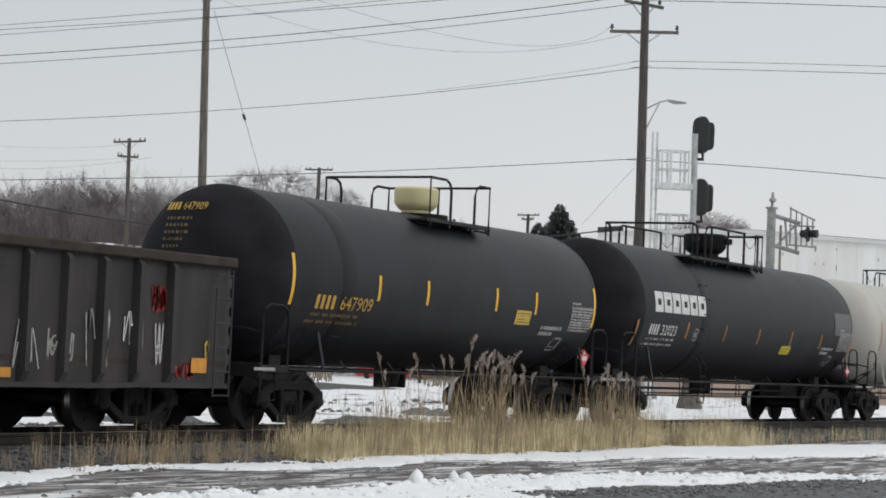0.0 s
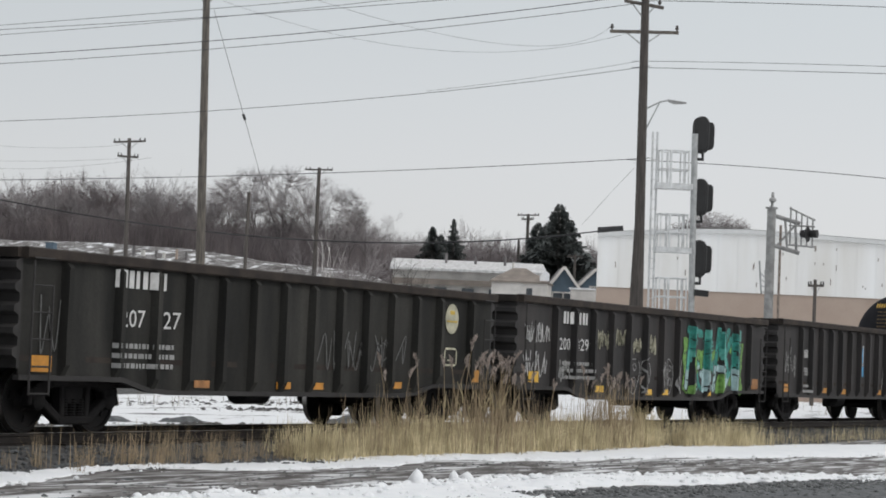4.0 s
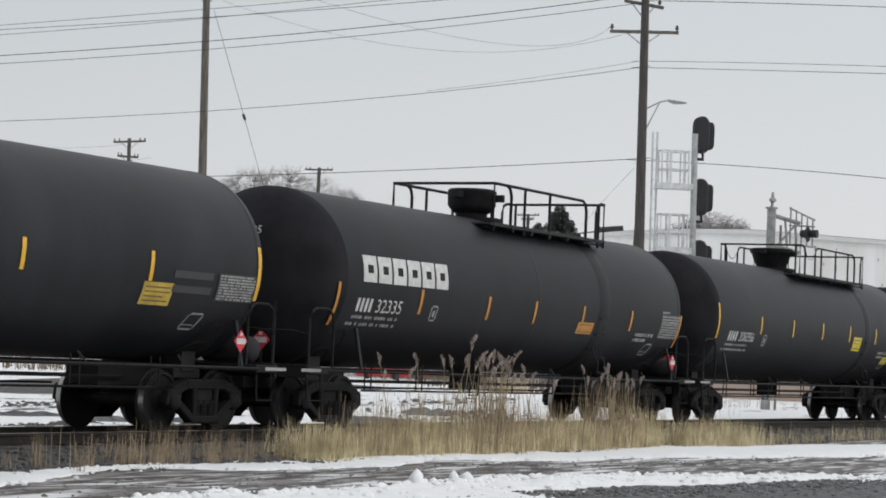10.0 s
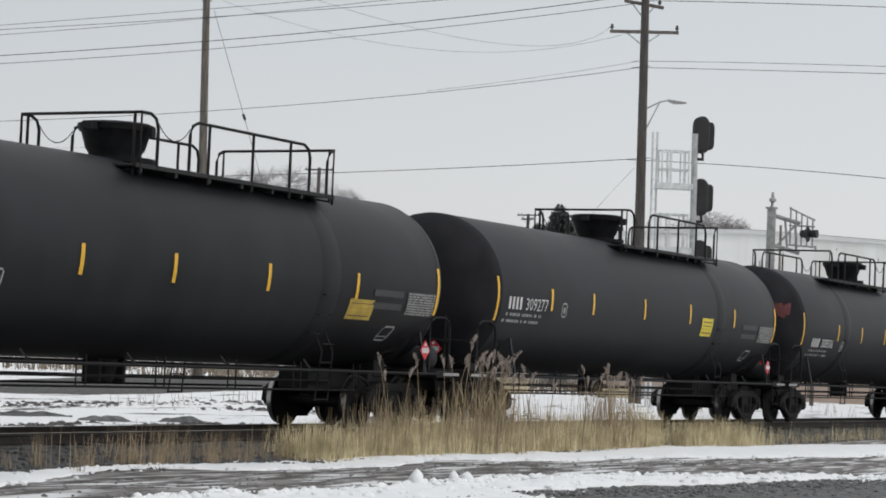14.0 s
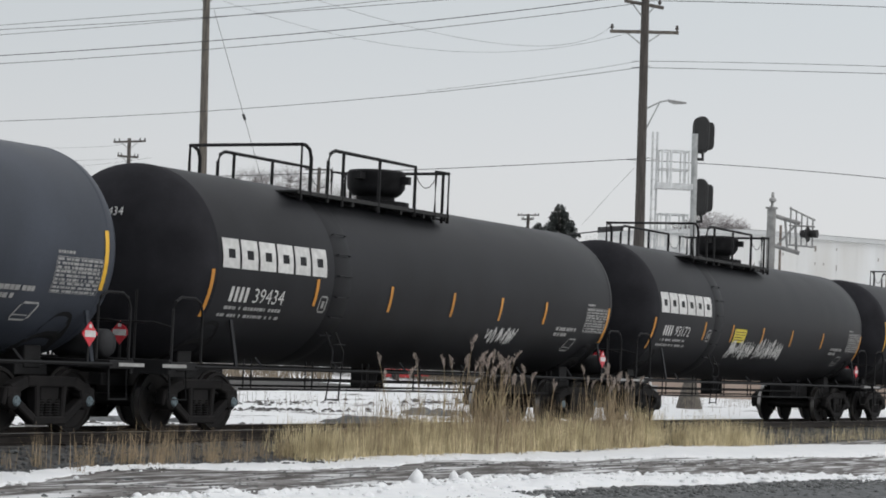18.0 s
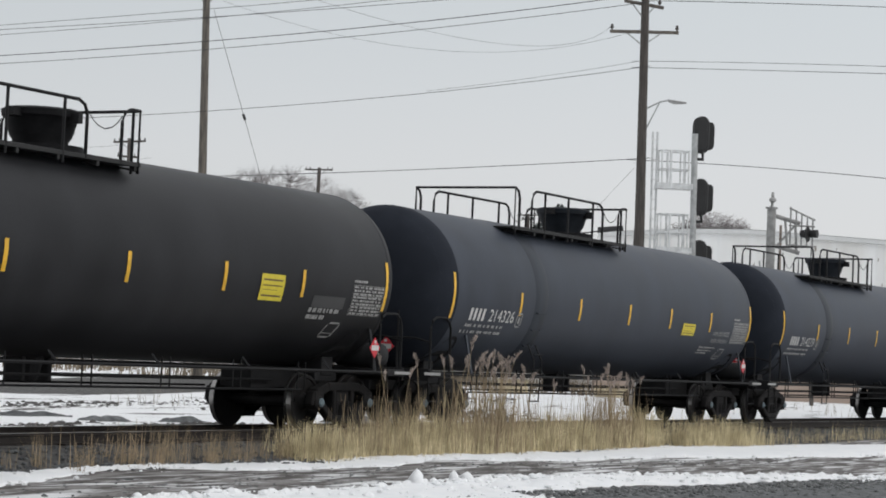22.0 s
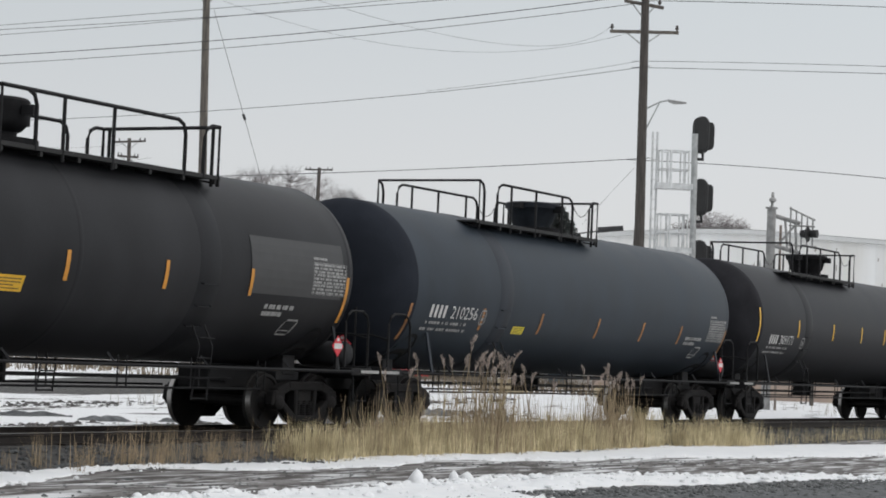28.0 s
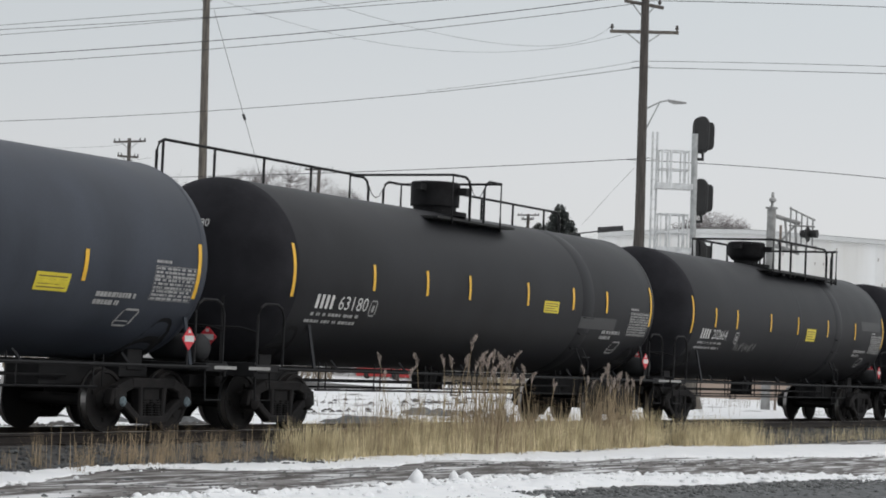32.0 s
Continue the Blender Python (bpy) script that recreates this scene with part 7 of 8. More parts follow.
def mz(p, z):
    """A point of the mast at height z, following its slight lean, p metres to the side."""
    lean = Vector((74.47, 9.71, 0)) - Vector((75.0, 9.76, 0))
    return lean * ((z + 0.2) / 10.03) + RT * p + Vector((0, 0, z + 0.2))


part("post", Shape().pipe([mz(0, -0.2), mz(0, 4), mz(0, 9.85)], 0.115, 12).mesh("post", M["galv"], True), mast)
part("foundation", Shape().turned([(-0.25, 0.55), (0.2, 0.45), (1.2, 0.18)], "z", n=10).mesh("foundation", M["pole"]), mast, "tapered brown concrete footing")
lad = Shape()
for dx in (-1.55, -1.38):
    lad.pipe([mz(dx - 0.06, -0.2), mz(dx, 9.85)], 0.04, 6)
for i in range(27):
    z = 0.2 + i * 0.36
    lad.pipe([mz(-1.56, z), mz(-1.38, z)], 0.016, 4)
part("ladder", lad.mesh("ladder", M["alu"]), mast)
for zf, zr in ((7.82, 9.17), (5.51, 6.87), (3.19, 4.56)):
    cage = part("cage_floor", Shape().beam(mz(-1.4, zf + 0.07), mz(-0.1, zf + 0.07), 0.75, 0.2).mesh("cage_floor", M["alu"]), mast)
    for z in (zr, (zf + zr) / 2):
        for dy in (-0.36, 0.36):
            part("cage_rail", Shape().pipe([mz(-1.3, z) + LT * dy, mz(-0.25, z) + LT * dy], 0.03, 5).mesh("cage_rail", M["alu"]), cage)
        for p in (-1.3, -0.25):
            part("cage_rail", Shape().pipe([mz(p, z) - LT * 0.36, mz(p, z) + LT * 0.36], 0.03, 5).mesh("cage_rail", M["alu"]), cage)
    for p in (-1.25, -0.92, -0.45, -0.27):
        for dy in (-0.36, 0.36):
            part("cage_post", Shape().pipe([mz(p, zf) + LT * dy, mz(p, zr) + LT * dy], 0.03 if p != -0.92 else 0.05, 5).mesh("cage_post", M["alu"]), cage)
for zc in (9.83, 7.56, 5.32):
    c = mz(0.32, zc)
    hh, ww = 0.68, 0.36
    out = []
    for i in range(24):
        a = i / 24 * 6.28318
        out.append((ww * math.copysign(abs(math.cos(a)) ** 0.8, math.cos(a)), (hh - ww) * (1 if math.sin(a) >= 0 else -1) + ww * math.sin(a)))
    body = [(p[0] * 0.82 - 0.06, p[1]) for p in out]
    out = [(p[0] * 0.9 - 0.05, p[1]) for p in out]
    hd = part("signal_head", Shape().plate([c + RT * p[0] + Vector((0, 0, p[1])) for p in body], LT * 0.22).mesh("signal_head", M["signal"], bevel=0.05), mast, "tall oval black signal housing with hoods on its far side")
    part("backboard", Shape().plate([c + LT * 0.22 + RT * p[0] + Vector((0, 0, p[1])) for p in out], LT * 0.03).mesh("backboard", M["signal"]), hd)
    part("rear_door", Shape().plate([c - LT * 0.03 + RT * (p[0] * 0.62 - 0.04) + Vector((0, 0, p[1] * 0.82)) for p in out], LT * 0.03).mesh("rear_door", M["signal"], bevel=0.01), hd)
    lc = c + LT * 0.25 + RT * 0.24
    shell = [(0.0, -0.50), (0.12, -0.50), (0.19, -0.42), (0.21, -0.3), (0.21, 0.3), (0.19, 0.42), (0.12, 0.50), (0.0, 0.50)]
    part("hood", Shape().plate([lc + RT * p + Vector((0, 0, q)) for p, q in shell], LT * 0.4 + RT * 0.02).mesh("hood", M["signal"], bevel=0.02), hd, "long black hood over the lamps")
    for j in (-0.34, 0, 0.34):
        part("lens", Shape().plate([lc + LT * 0.41 + Vector((0, 0, j)) + RT * (0.1 + 0.1 * math.cos(k * 0.5236)) + Vector((0, 0, 0.1 * math.sin(k * 0.5236))) for k in range(12)], LT * 0.02).mesh("lens", M["lens"]), hd)
    part("bracket", Shape().pipe([mz(0, zc - 0.9), mz(0.3, zc - 0.9), mz(0.3, zc - 0.6)], 0.07, 8).mesh("bracket", M["signal"], True), hd)
part("junction_box", Shape().beam(mz(0.1, 4.08), mz(0.6, 4.05), 0.3, 0.22).mesh("junction_box", M["signal"]), mast)

# crossing cantilever: thick post, truss stub and lamp frame
CA = Vector((81.08, 9.03, -0.3))
cant = thing("crossing_cantilever", "grey level crossing cantilever post with a short truss and lamps", "crossing signal", at=CA)


def cz(p):
    return Vector(p) - CA


part("post", Shape().pipe([cz((81.1, 9.03, -0.3)), cz((80.71, 8.91, 7.65))], 0.185, 14, 0.17).mesh("post", M["post_grey"], True), cant)
part("cap", Shape().turned([(0, 0.24), (0.06, 0.24), (0.07, 0.1)], "z", cz((80.71, 8.91, 7.62)), 14).mesh("cap", M["post_grey"]), cant)
part("bell", Shape().pipe([cz((80.7, 8.9, 7.6)), cz((80.7, 8.88, 8.25))], 0.06, 8).turned([(0, 0.04), (0.05, 0.13), (0.14, 0.14), (0.2, 0.08), (0.24, 0.02)], "z", cz((80.7, 8.88, 7.85)), 12).mesh("bell", M["post_grey"], True), cant)
s = Shape()
for z in (7.3, 6.15):
    s.pipe([cz((80.8, 8.8, z + 0.05)), cz((81.3, 7.95, z - 0.2))], 0.085, 8)
s.pipe([cz((81.0, 8.45, 7.2)), cz((81.05, 8.35, 6.1))], 0.05, 6)
s.pipe([cz((80.85, 8.7, 6.2)), cz((81.25, 8.05, 7.1))], 0.045, 6)
s.pipe([cz((81.2, 8.1, 7.1)), cz((81.25, 8.05, 6.0))], 0.05, 6)
part("truss", s.mesh("truss", M["post_grey"], True), cant)
s = Shape()
for i in range(5):
    t = i / 4
    x, y = 81.06 + 0.44 * t, 8.25 - 0.75 * t
    s.pipe([cz((x, y, 7.72 - 0.45 * t)), cz((x, y, 6.25 - 0.02 * t))], 0.032, 6)
for z0, z1 in ((7.68, 7.24), (7.0, 7.0), (6.25, 6.2)):
    s.pipe([cz((81.03, 8.3, z0)), cz((81.54, 7.42, z1))], 0.035, 6)
part("walkway_frame", s.mesh("walkway_frame", M["post_grey"], True), cant)
part("lamp", Shape().turned([(0, 0.3), (0.04, 0.3), (0.05, 0.16), (0.3, 0.15)], "y", cz((81.35, 7.62, 6.7)), 18).mesh("lamp", M["signal"], True), cant, "round black crossing lamp with a hood")
part("lamp", Shape().turned([(0, 0.16), (0.4, 0.14), (0.42, 0.05)], "y", cz((81.5, 7.3, 6.72)), 14).mesh("lamp", M["signal"], True), cant)
part("conduit", Shape().pipe([cz((81.05, 8.62, -0.3)), cz((80.95, 8.6, 7.0))], 0.05, 8).mesh("conduit", M["rust"], True), cant)
part("low_lamps", Shape().beam(cz((80.55, 9.6, 3.1)), cz((81.35, 8.2, 3.1)), 0.12, 0.12).turned([(0, 0.28), (0.05, 0.28), (0.06, 0.15), (0.3, 0.14)], "y", cz((81.25, 8.25, 3.12)), 14).turned([(0, 0.28), (0.05, 0.28), (0.06, 0.15), (0.3, 0.14)], "y", cz((80.6, 9.4, 3.12)), 14).mesh("low_lamps", M["signal"]), cant)
lad = Shape().pipe([cz((80.73, 9.34, 5.59)), cz((80.85, 9.27, 4.33))], 0.035, 6).pipe([cz((80.86, 9.15, 5.25)), cz((80.94, 9.09, 4.34))], 0.03, 6)
for t in (0.35, 0.55, 0.75, 0.95):
    lad.pipe([cz((80.73, 9.34, 5.59)) * (1 - t) + cz((80.85, 9.27, 4.33)) * t, cz((80.86, 9.15, 5.25)) * (1 - t) + cz((80.94, 9.09, 4.34)) * t], 0.02, 5)
part("ladder", lad.mesh("ladder", M["galv"]), cant)


# ---- buildings ----
def warehouse():
    root = thing("warehouse", "long white metal warehouse over a tan block base", "warehouse", at=(128, 37.3, 0))
    O = Vector((128, 37.3, 0))
    A, B = Vector((127.9, 37.35, 0)), Vector((146.0, 4.0, 0))
    u = (B - A).normalized()
    n = Vector((u.y, -u.x, 0))
    if n.x > 0:
        n = -n
    deep = Vector((0.94, 0.34, 0)) * 30
    Lh = (B - A).length

    def P(a, d, z):
        return A + u * a + deep * d + Vector((0, 0, z)) - O
    s = Shape()
    s.add([P(0, 0, -1), P(Lh, 0, -1), P(Lh, 1, -1), P(0, 1, -1), P(0, 0, 6.4), P(Lh, 0, 6.4), P(Lh, 1, 6.4), P(0, 1, 6.4)], [(0, 1, 5, 4), (1, 2, 6, 5), (2, 3, 7, 6), (3, 0, 4, 7), (4, 5, 6, 7)])
    part("block_base", s.mesh("block_base", M["tan_block"]), root, "tan painted block wall")
    # siding sheets with upright ribs and a shallow gable
    def eave(a):
        return 9.55 + (0.62 * min(a, 8) / 8 if a < 8 else 0.62 - 0.035 * (a - 8))
    k = 30
    for i in range(k):
        a0, a1 = Lh * i / k, Lh * (i + 1) / k
        s = Shape()
        off = n * 0.06
        m0 = a0 + (a1 - a0) * 0.12
        pts = [P(a0, 0, 6.3) + off, P(m0, 0, 6.3) + off + n * 0.016, P(a1, 0, 6.3) + off + n * 0.016, P(a1, 0, eave(a1)) + off + n * 0.016, P(m0, 0, eave(m0)) + off + n * 0.016, P(a0, 0, eave(a0)) + off]
        s.add(pts + [p - n * 0.15 for p in pts], [(0, 1, 4, 5), (1, 2, 3, 4), (2, 8, 9, 3), (5, 4, 10, 11), (4, 3, 9, 10), (6, 0, 5, 11)])
        part("siding_sheet", s.mesh("siding_sheet", M["siding"]), root)
    s = Shape()
    kk = 12
    for i in range(kk):
        a0, a1 = Lh * i / kk, Lh * (i + 1) / kk
        s.beam(P(a0, 0, eave(a0) + 0.08) + n * 0.15, P(a1, 0, eave(a1) + 0.08) + n * 0.15, 0.25, 0.28)
    part("eave_trim", s.mesh("eave_trim", M["eave"]), root)
    s = Shape()
    v = []
    for i in range(kk + 1):
        a = Lh * i / kk
        v += [P(a, 0, eave(a) + 0.25) + n * 0.2, P(a, 0.5, eave(a) + 0.9), P(a, 1, eave(a) + 0.25), P(a, 1, 6.0)]
    s.add(v, [(4 * i + j, 4 * i + 4 + j, 4 * i + 5 + j, 4 * i + 1 + j) for i in range(kk) for j in range(3)])
    part("roof", s.mesh("roof", M["dirty_snow"]), root, "snow-covered low roof")
    s = Shape().add([P(0, 0, 6.3), P(0, 1, 6.3), P(0, 1, 9.8), P(0, 0.5, 10.2), P(0, 0, 9.6)], [(0, 1, 2, 3, 4)])
    part("end_wall", s.mesh("end_wall", M["siding"]), root)
    rnd = random.Random(6)
    for _ in range(46):
        a = rnd.uniform(0.5, Lh - 0.5)
        z = rnd.uniform(6.7, 9.3)
        h = rnd.uniform(0.08, 0.4)
        part("rust_stain", Shape().add([P(a, 0, z) + n * 0.085, P(a + 0.05, 0, z) + n * 0.085, P(a + 0.05, 0, z + h) + n * 0.085, P(a, 0, z + h) + n * 0.085], [(0, 1, 2, 3)]).mesh("rust_stain", M["rust"]), root)


warehouse()


def house(name, label, c, yaw, w, d, h, roof_h, wall, roof, trim="house_white", windows=2, snow=False):
    root = thing(name, label, "house", at=c)
    root.rotation_euler = (0, 0, radians(yaw))
    s = Shape()
    pts = [(-w / 2, -d / 2, -6), (w / 2, -d / 2, -6), (w / 2, -d / 2, h), (0, -d / 2, h + roof_h), (-w / 2, -d / 2, h)]
    s.plate(pts, (0, d, 0))
    part("wall", s.mesh("wall", M[wall]), root)
    for k in (-1, 1):
        s = Shape()
        e = 0.35
        a = Vector((k * (w / 2 + e), 0, h - e * roof_h / (w / 2)))
        b = Vector((0, 0, h + roof_h))
        up = Vector((0, 0, 0.14))
        s.add([a + Vector((0, -d / 2 - e, 0)), b + Vector((0, -d / 2 - e, 0)), b + Vector((0, d / 2 + e, 0)), a + Vector((0, d / 2 + e, 0))] + [a + Vector((0, -d / 2 - e, 0)) + up, b + Vector((0, -d / 2 - e, 0)) + up, b + Vector((0, d / 2 + e, 0)) + up, a + Vector((0, d / 2 + e, 0)) + up], [(3, 2, 1, 0), (4, 5, 6, 7), (0, 1, 5, 4), (1, 2, 6, 5), (2, 3, 7, 6), (3, 0, 4, 7)])
        part("roof", s.mesh("roof", M["snow" if snow and k > 0 else roof]), root)
        part("barge_board", Shape().beam(a + Vector((0, -d / 2 - e - 0.03, 0.05)), b + Vector((0, -d / 2 - e - 0.03, 0.05)), 0.05, 0.22).mesh("barge_board", M[trim]), root)
    for i in range(windows):
        x = -w / 2 + w * (i + 1) / (windows + 1)
        wn_ = part("window", Shape().box(x - 0.4, x + 0.4, -d / 2 - 0.05, -d / 2 + 0.02, h - 1.5, h - 0.3).mesh("window", M["glass"]), root)
        part("window_frame", Shape().box(x - 0.5, x + 0.5, -d / 2 - 0.08, -d / 2 - 0.05, h - 0.32, h - 0.2).box(x - 0.5, x + 0.5, -d / 2 - 0.08, -d / 2 - 0.05, h - 1.6, h - 1.48).box(x - 0.5, x - 0.38, -d / 2 - 0.08, -d / 2 - 0.05, h - 1.48, h - 0.32).box(x + 0.38, x + 0.5, -d / 2 - 0.08, -d / 2 - 0.05, h - 1.48, h - 0.32).mesh("window_frame", M[trim]), wn_)
    return root


house("blue_house", "small slate-blue gabled house with white trim", (163.3, 56.4, 0), -61, 2.6, 6, 7.3, 1.75, "house_blue", "roof_dark", windows=2)
house("blue_house", "slate-blue house with pale gable trim", (165.6, 54.6, 0), -61, 2.3, 6, 7.9, 1.15, "house_blue", "roof_dark", windows=1)


def hip_house():
    O = Vector((155.6, 56.2, 0))
    root = thing("brown_roof_house", "low pale house under a brown hipped roof", "house", at=O)
    A, B = Vector((153.33, 57.9, 0)), Vector((155.49, 53.77, 0))
    back = Vector((0.93, 0.36, 0)) * 5
    rim = [A, B, B + back, A + back]
    ridge = [A + (B - A) * 0.34 + back * 0.5, A + (B - A) * 0.56 + back * 0.5]
    s = Shape().add([p - O + Vector((0, 0, z)) for z in (-0.6, 7.62) for p in (rim[0].lerp(rim[2], 0.03), rim[1].lerp(rim[3], 0.03), rim[2].lerp(rim[0], 0.03), rim[3].lerp(rim[1], 0.03))], [(0, 1, 5, 4), (1, 2, 6, 5), (2, 3, 7, 6), (3, 0, 4, 7)])
    part("wall", s.mesh("wall", M["house_white"]), root)
    v = [p - O + Vector((0, 0, 7.62)) for p in rim] + [p - O + Vector((0, 0, 8.75)) for p in ridge]
    for q in ((0, 1, 5, 4), (1, 2, 5), (2, 3, 4, 5), (3, 0, 4)):
        s = Shape().add([v[i] for i in q] + [v[i] - Vector((0, 0, 0.12)) for i in q], [tuple(range(len(q)))] + [(i, (i + 1) % len(q), (i + 1) % len(q) + len(q), i + len(q)) for i in range(len(q))])
        part("roof_slope", s.mesh("roof_slope", M["roof_tan"]), root)
    part("roof_vent", Shape().pipe([v[4] + Vector((0, 0, -0.2)), v[4] + Vector((0, 0, 0.45))], 0.1, 8).mesh("roof_vent", M["house_white"]), root)
    g = A.lerp(B, 0.86) - O
    part("dormer", Shape().add([g + Vector((-0.2, 0, 7.7)), g + Vector((0.15, -0.66, 7.72)), g + Vector((0.15, -0.66, 8.3)), g + Vector((-0.03, -0.33, 8.55)), g + Vector((-0.2, 0, 8.1))], [(0, 1, 2, 3, 4)]).mesh("dormer", M["snow"]), root, "snow-covered little gable")
    for a in (0.62,):
        p = A.lerp(B, a) - O + Vector((0, 0, 6.7)) + back * 0.025
        q = A.lerp(B, a + 0.1) - O + Vector((0, 0, 6.7)) + back * 0.025
        part("window", Shape().beam(p, q, 0.12, 0.8).mesh("window", M["glass"]), root)


hip_house()
shed = thing("low_shed", "low white shed with snow on its flat roof", "shed", at=(156.4, 51.9, 0))
part("wall", Shape().add([Vector((x, y, z)) + Vector((0.93 * d, 0.36 * d, 0)) for d in (0, 3) for x, y, z in ((-0.05, 0.4, -0.6), (0.9, -1.45, -0.6), (0.9, -1.45, 7.15), (-0.05, 0.4, 7.15))], [(0, 1, 2, 3), (4, 5, 6, 7), (1, 5, 6, 2), (0, 4, 7, 3), (3, 2, 6, 7)]).mesh("wall", M["house_white"]), shed)
part("roof", Shape().add([Vector((x, y, z)) + Vector((0.93 * d, 0.36 * d, 0)) for d in (-0.1, 3.1) for x, y, z in ((-0.1, 0.5, 7.16), (0.95, -1.5, 7.16), (0.95, -1.5, 7.3), (-0.1, 0.5, 7.3))], [(0, 1, 2, 3), (4, 5, 6, 7), (1, 5, 6, 2), (0, 4, 7, 3), (3, 2, 6, 7)]).mesh("roof", M["snow"]), shed, "snow-covered flat roof")


def flat_building():
    O = Vector((168, 67.5, 0))
    root = thing("long_building", "long low pale building with a snow-covered roof", "building", at=O)
    A, B = Vector((165.3, 73.4, 0)), Vector((171.5, 61.9, 0))
    u = (B - A).normalized()
    back = Vector((0.88, 0.47, 0)) * 16
    def P(a, d, z):
        return A + (B - A) * a + back * d + Vector((0, 0, z)) - O
    s = Shape()
    s.add([P(0, 0, 0), P(1, 0, 0), P(1, 1, 0), P(0, 1, 0), P(0, 0, 8.9), P(1, 0, 8.9), P(1, 1, 8.9), P(0, 1, 8.9)], [(0, 1, 5, 4), (1, 2, 6, 5), (2, 3, 7, 6), (3, 0, 4, 7)])
    part("wall", s.mesh("wall", M["house_white"]), root)
    s = Shape()
    s.add([P(-0.02, -0.05, 8.85), P(1.02, -0.05, 8.85), P(1.02, 0.5, 10.0), P(-0.02, 0.5, 10.0), P(1.02, 1.05, 8.85), P(-0.02, 1.05, 8.85), P(-0.02, -0.05, 9.05), P(1.02, -0.05, 9.05), P(1.02, 0.5, 10.2), P(-0.02, 0.5, 10.2)], [(0, 1, 7, 6), (6, 7, 8, 9), (9, 8, 4, 5), (1, 2, 8, 7), (0, 6, 9, 3)])
    part("roof", s.mesh("roof", M["dirty_snow"]), root, "snow-covered roof")
    for a, z in ((0.35, 10.2), (0.55, 10.0), (0.75, 10.1)):
        part("roof_vent", Shape().pipe([P(a, 0.3, 9.3), P(a, 0.3, z + 0.5)], 0.12, 8).mesh("roof_vent", M["roof_dark"]), root)
    s = Shape().beam(P(0, -0.03, 7.9), P(1, -0.03, 7.9), 0.1, 0.5)
    part("fascia", s.mesh("fascia", M["roof_tan"]), root)
    for i in range(5):
        a = 0.1 + 0.18 * i
        part("window", Shape().beam(P(a, -0.02, 7.0), P(a + 0.08, -0.02, 7.0), 0.1, 0.9).mesh("window", M["glass"]), root)


flat_building()

# low red machine and pale crates out in the yard
red = thing("red_trailer", "low red steel trailer parked in the snowy yard", "trailer", at=(146.3, 63.1, -0.45))
RU = Vector((0.47, -0.88, 0))
part("bed", Shape().beam(RU * -2.05 + Vector((0, 0, 0.48)), RU * 2.05 + Vector((0, 0, 0.5)), 1.8, 0.62).mesh("bed", M["red_paint"], bevel=0.04), red)
part("hitch", Shape().beam(RU * 2.4 + Vector((0, 0, 0.45)), RU * 3.5 + Vector((0, 0, 0.4)), 0.2, 0.15).mesh("hitch", M["red_paint"]), red)
for k in (-1.2, 0.9):
    part("wheel", Shape().turned([(-0.1, 0.3), (0.1, 0.3)], "y", RU * k + Vector((-0.8, -0.4, 0.3)), 14).mesh("wheel", M["signal"]), red)
for c, sx, sz, mt, lab in (((98.9, 28.7, -0.25), 0.75, 0.6, "tan_board", "pale raw timber crate standing in the snow"), ((104.2, 25.6, -0.4), 0.9, 0.55, "tan_board", "pale stacked timber boards lying in the snow"), ((102.0, 23.0, -0.4), 0.7, 0.75, "post_grey", "grey metal signal cabinet in the snow")):
    bx = thing("yard_box", lab, "box", at=c)
    part("body", Shape().box(-sx, sx, -0.4, 0.4, -0.1, sz).mesh("body", M[mt], bevel=0.03), bx).rotation_euler = (0, 0, radians(-61))
    part("cover", Shape().box(-sx - 0.04, sx + 0.04, -0.45, 0.45, sz, sz + 0.06).mesh("cover", M[mt], bevel=0.01), bx).rotation_euler = (0, 0, radians(-61))


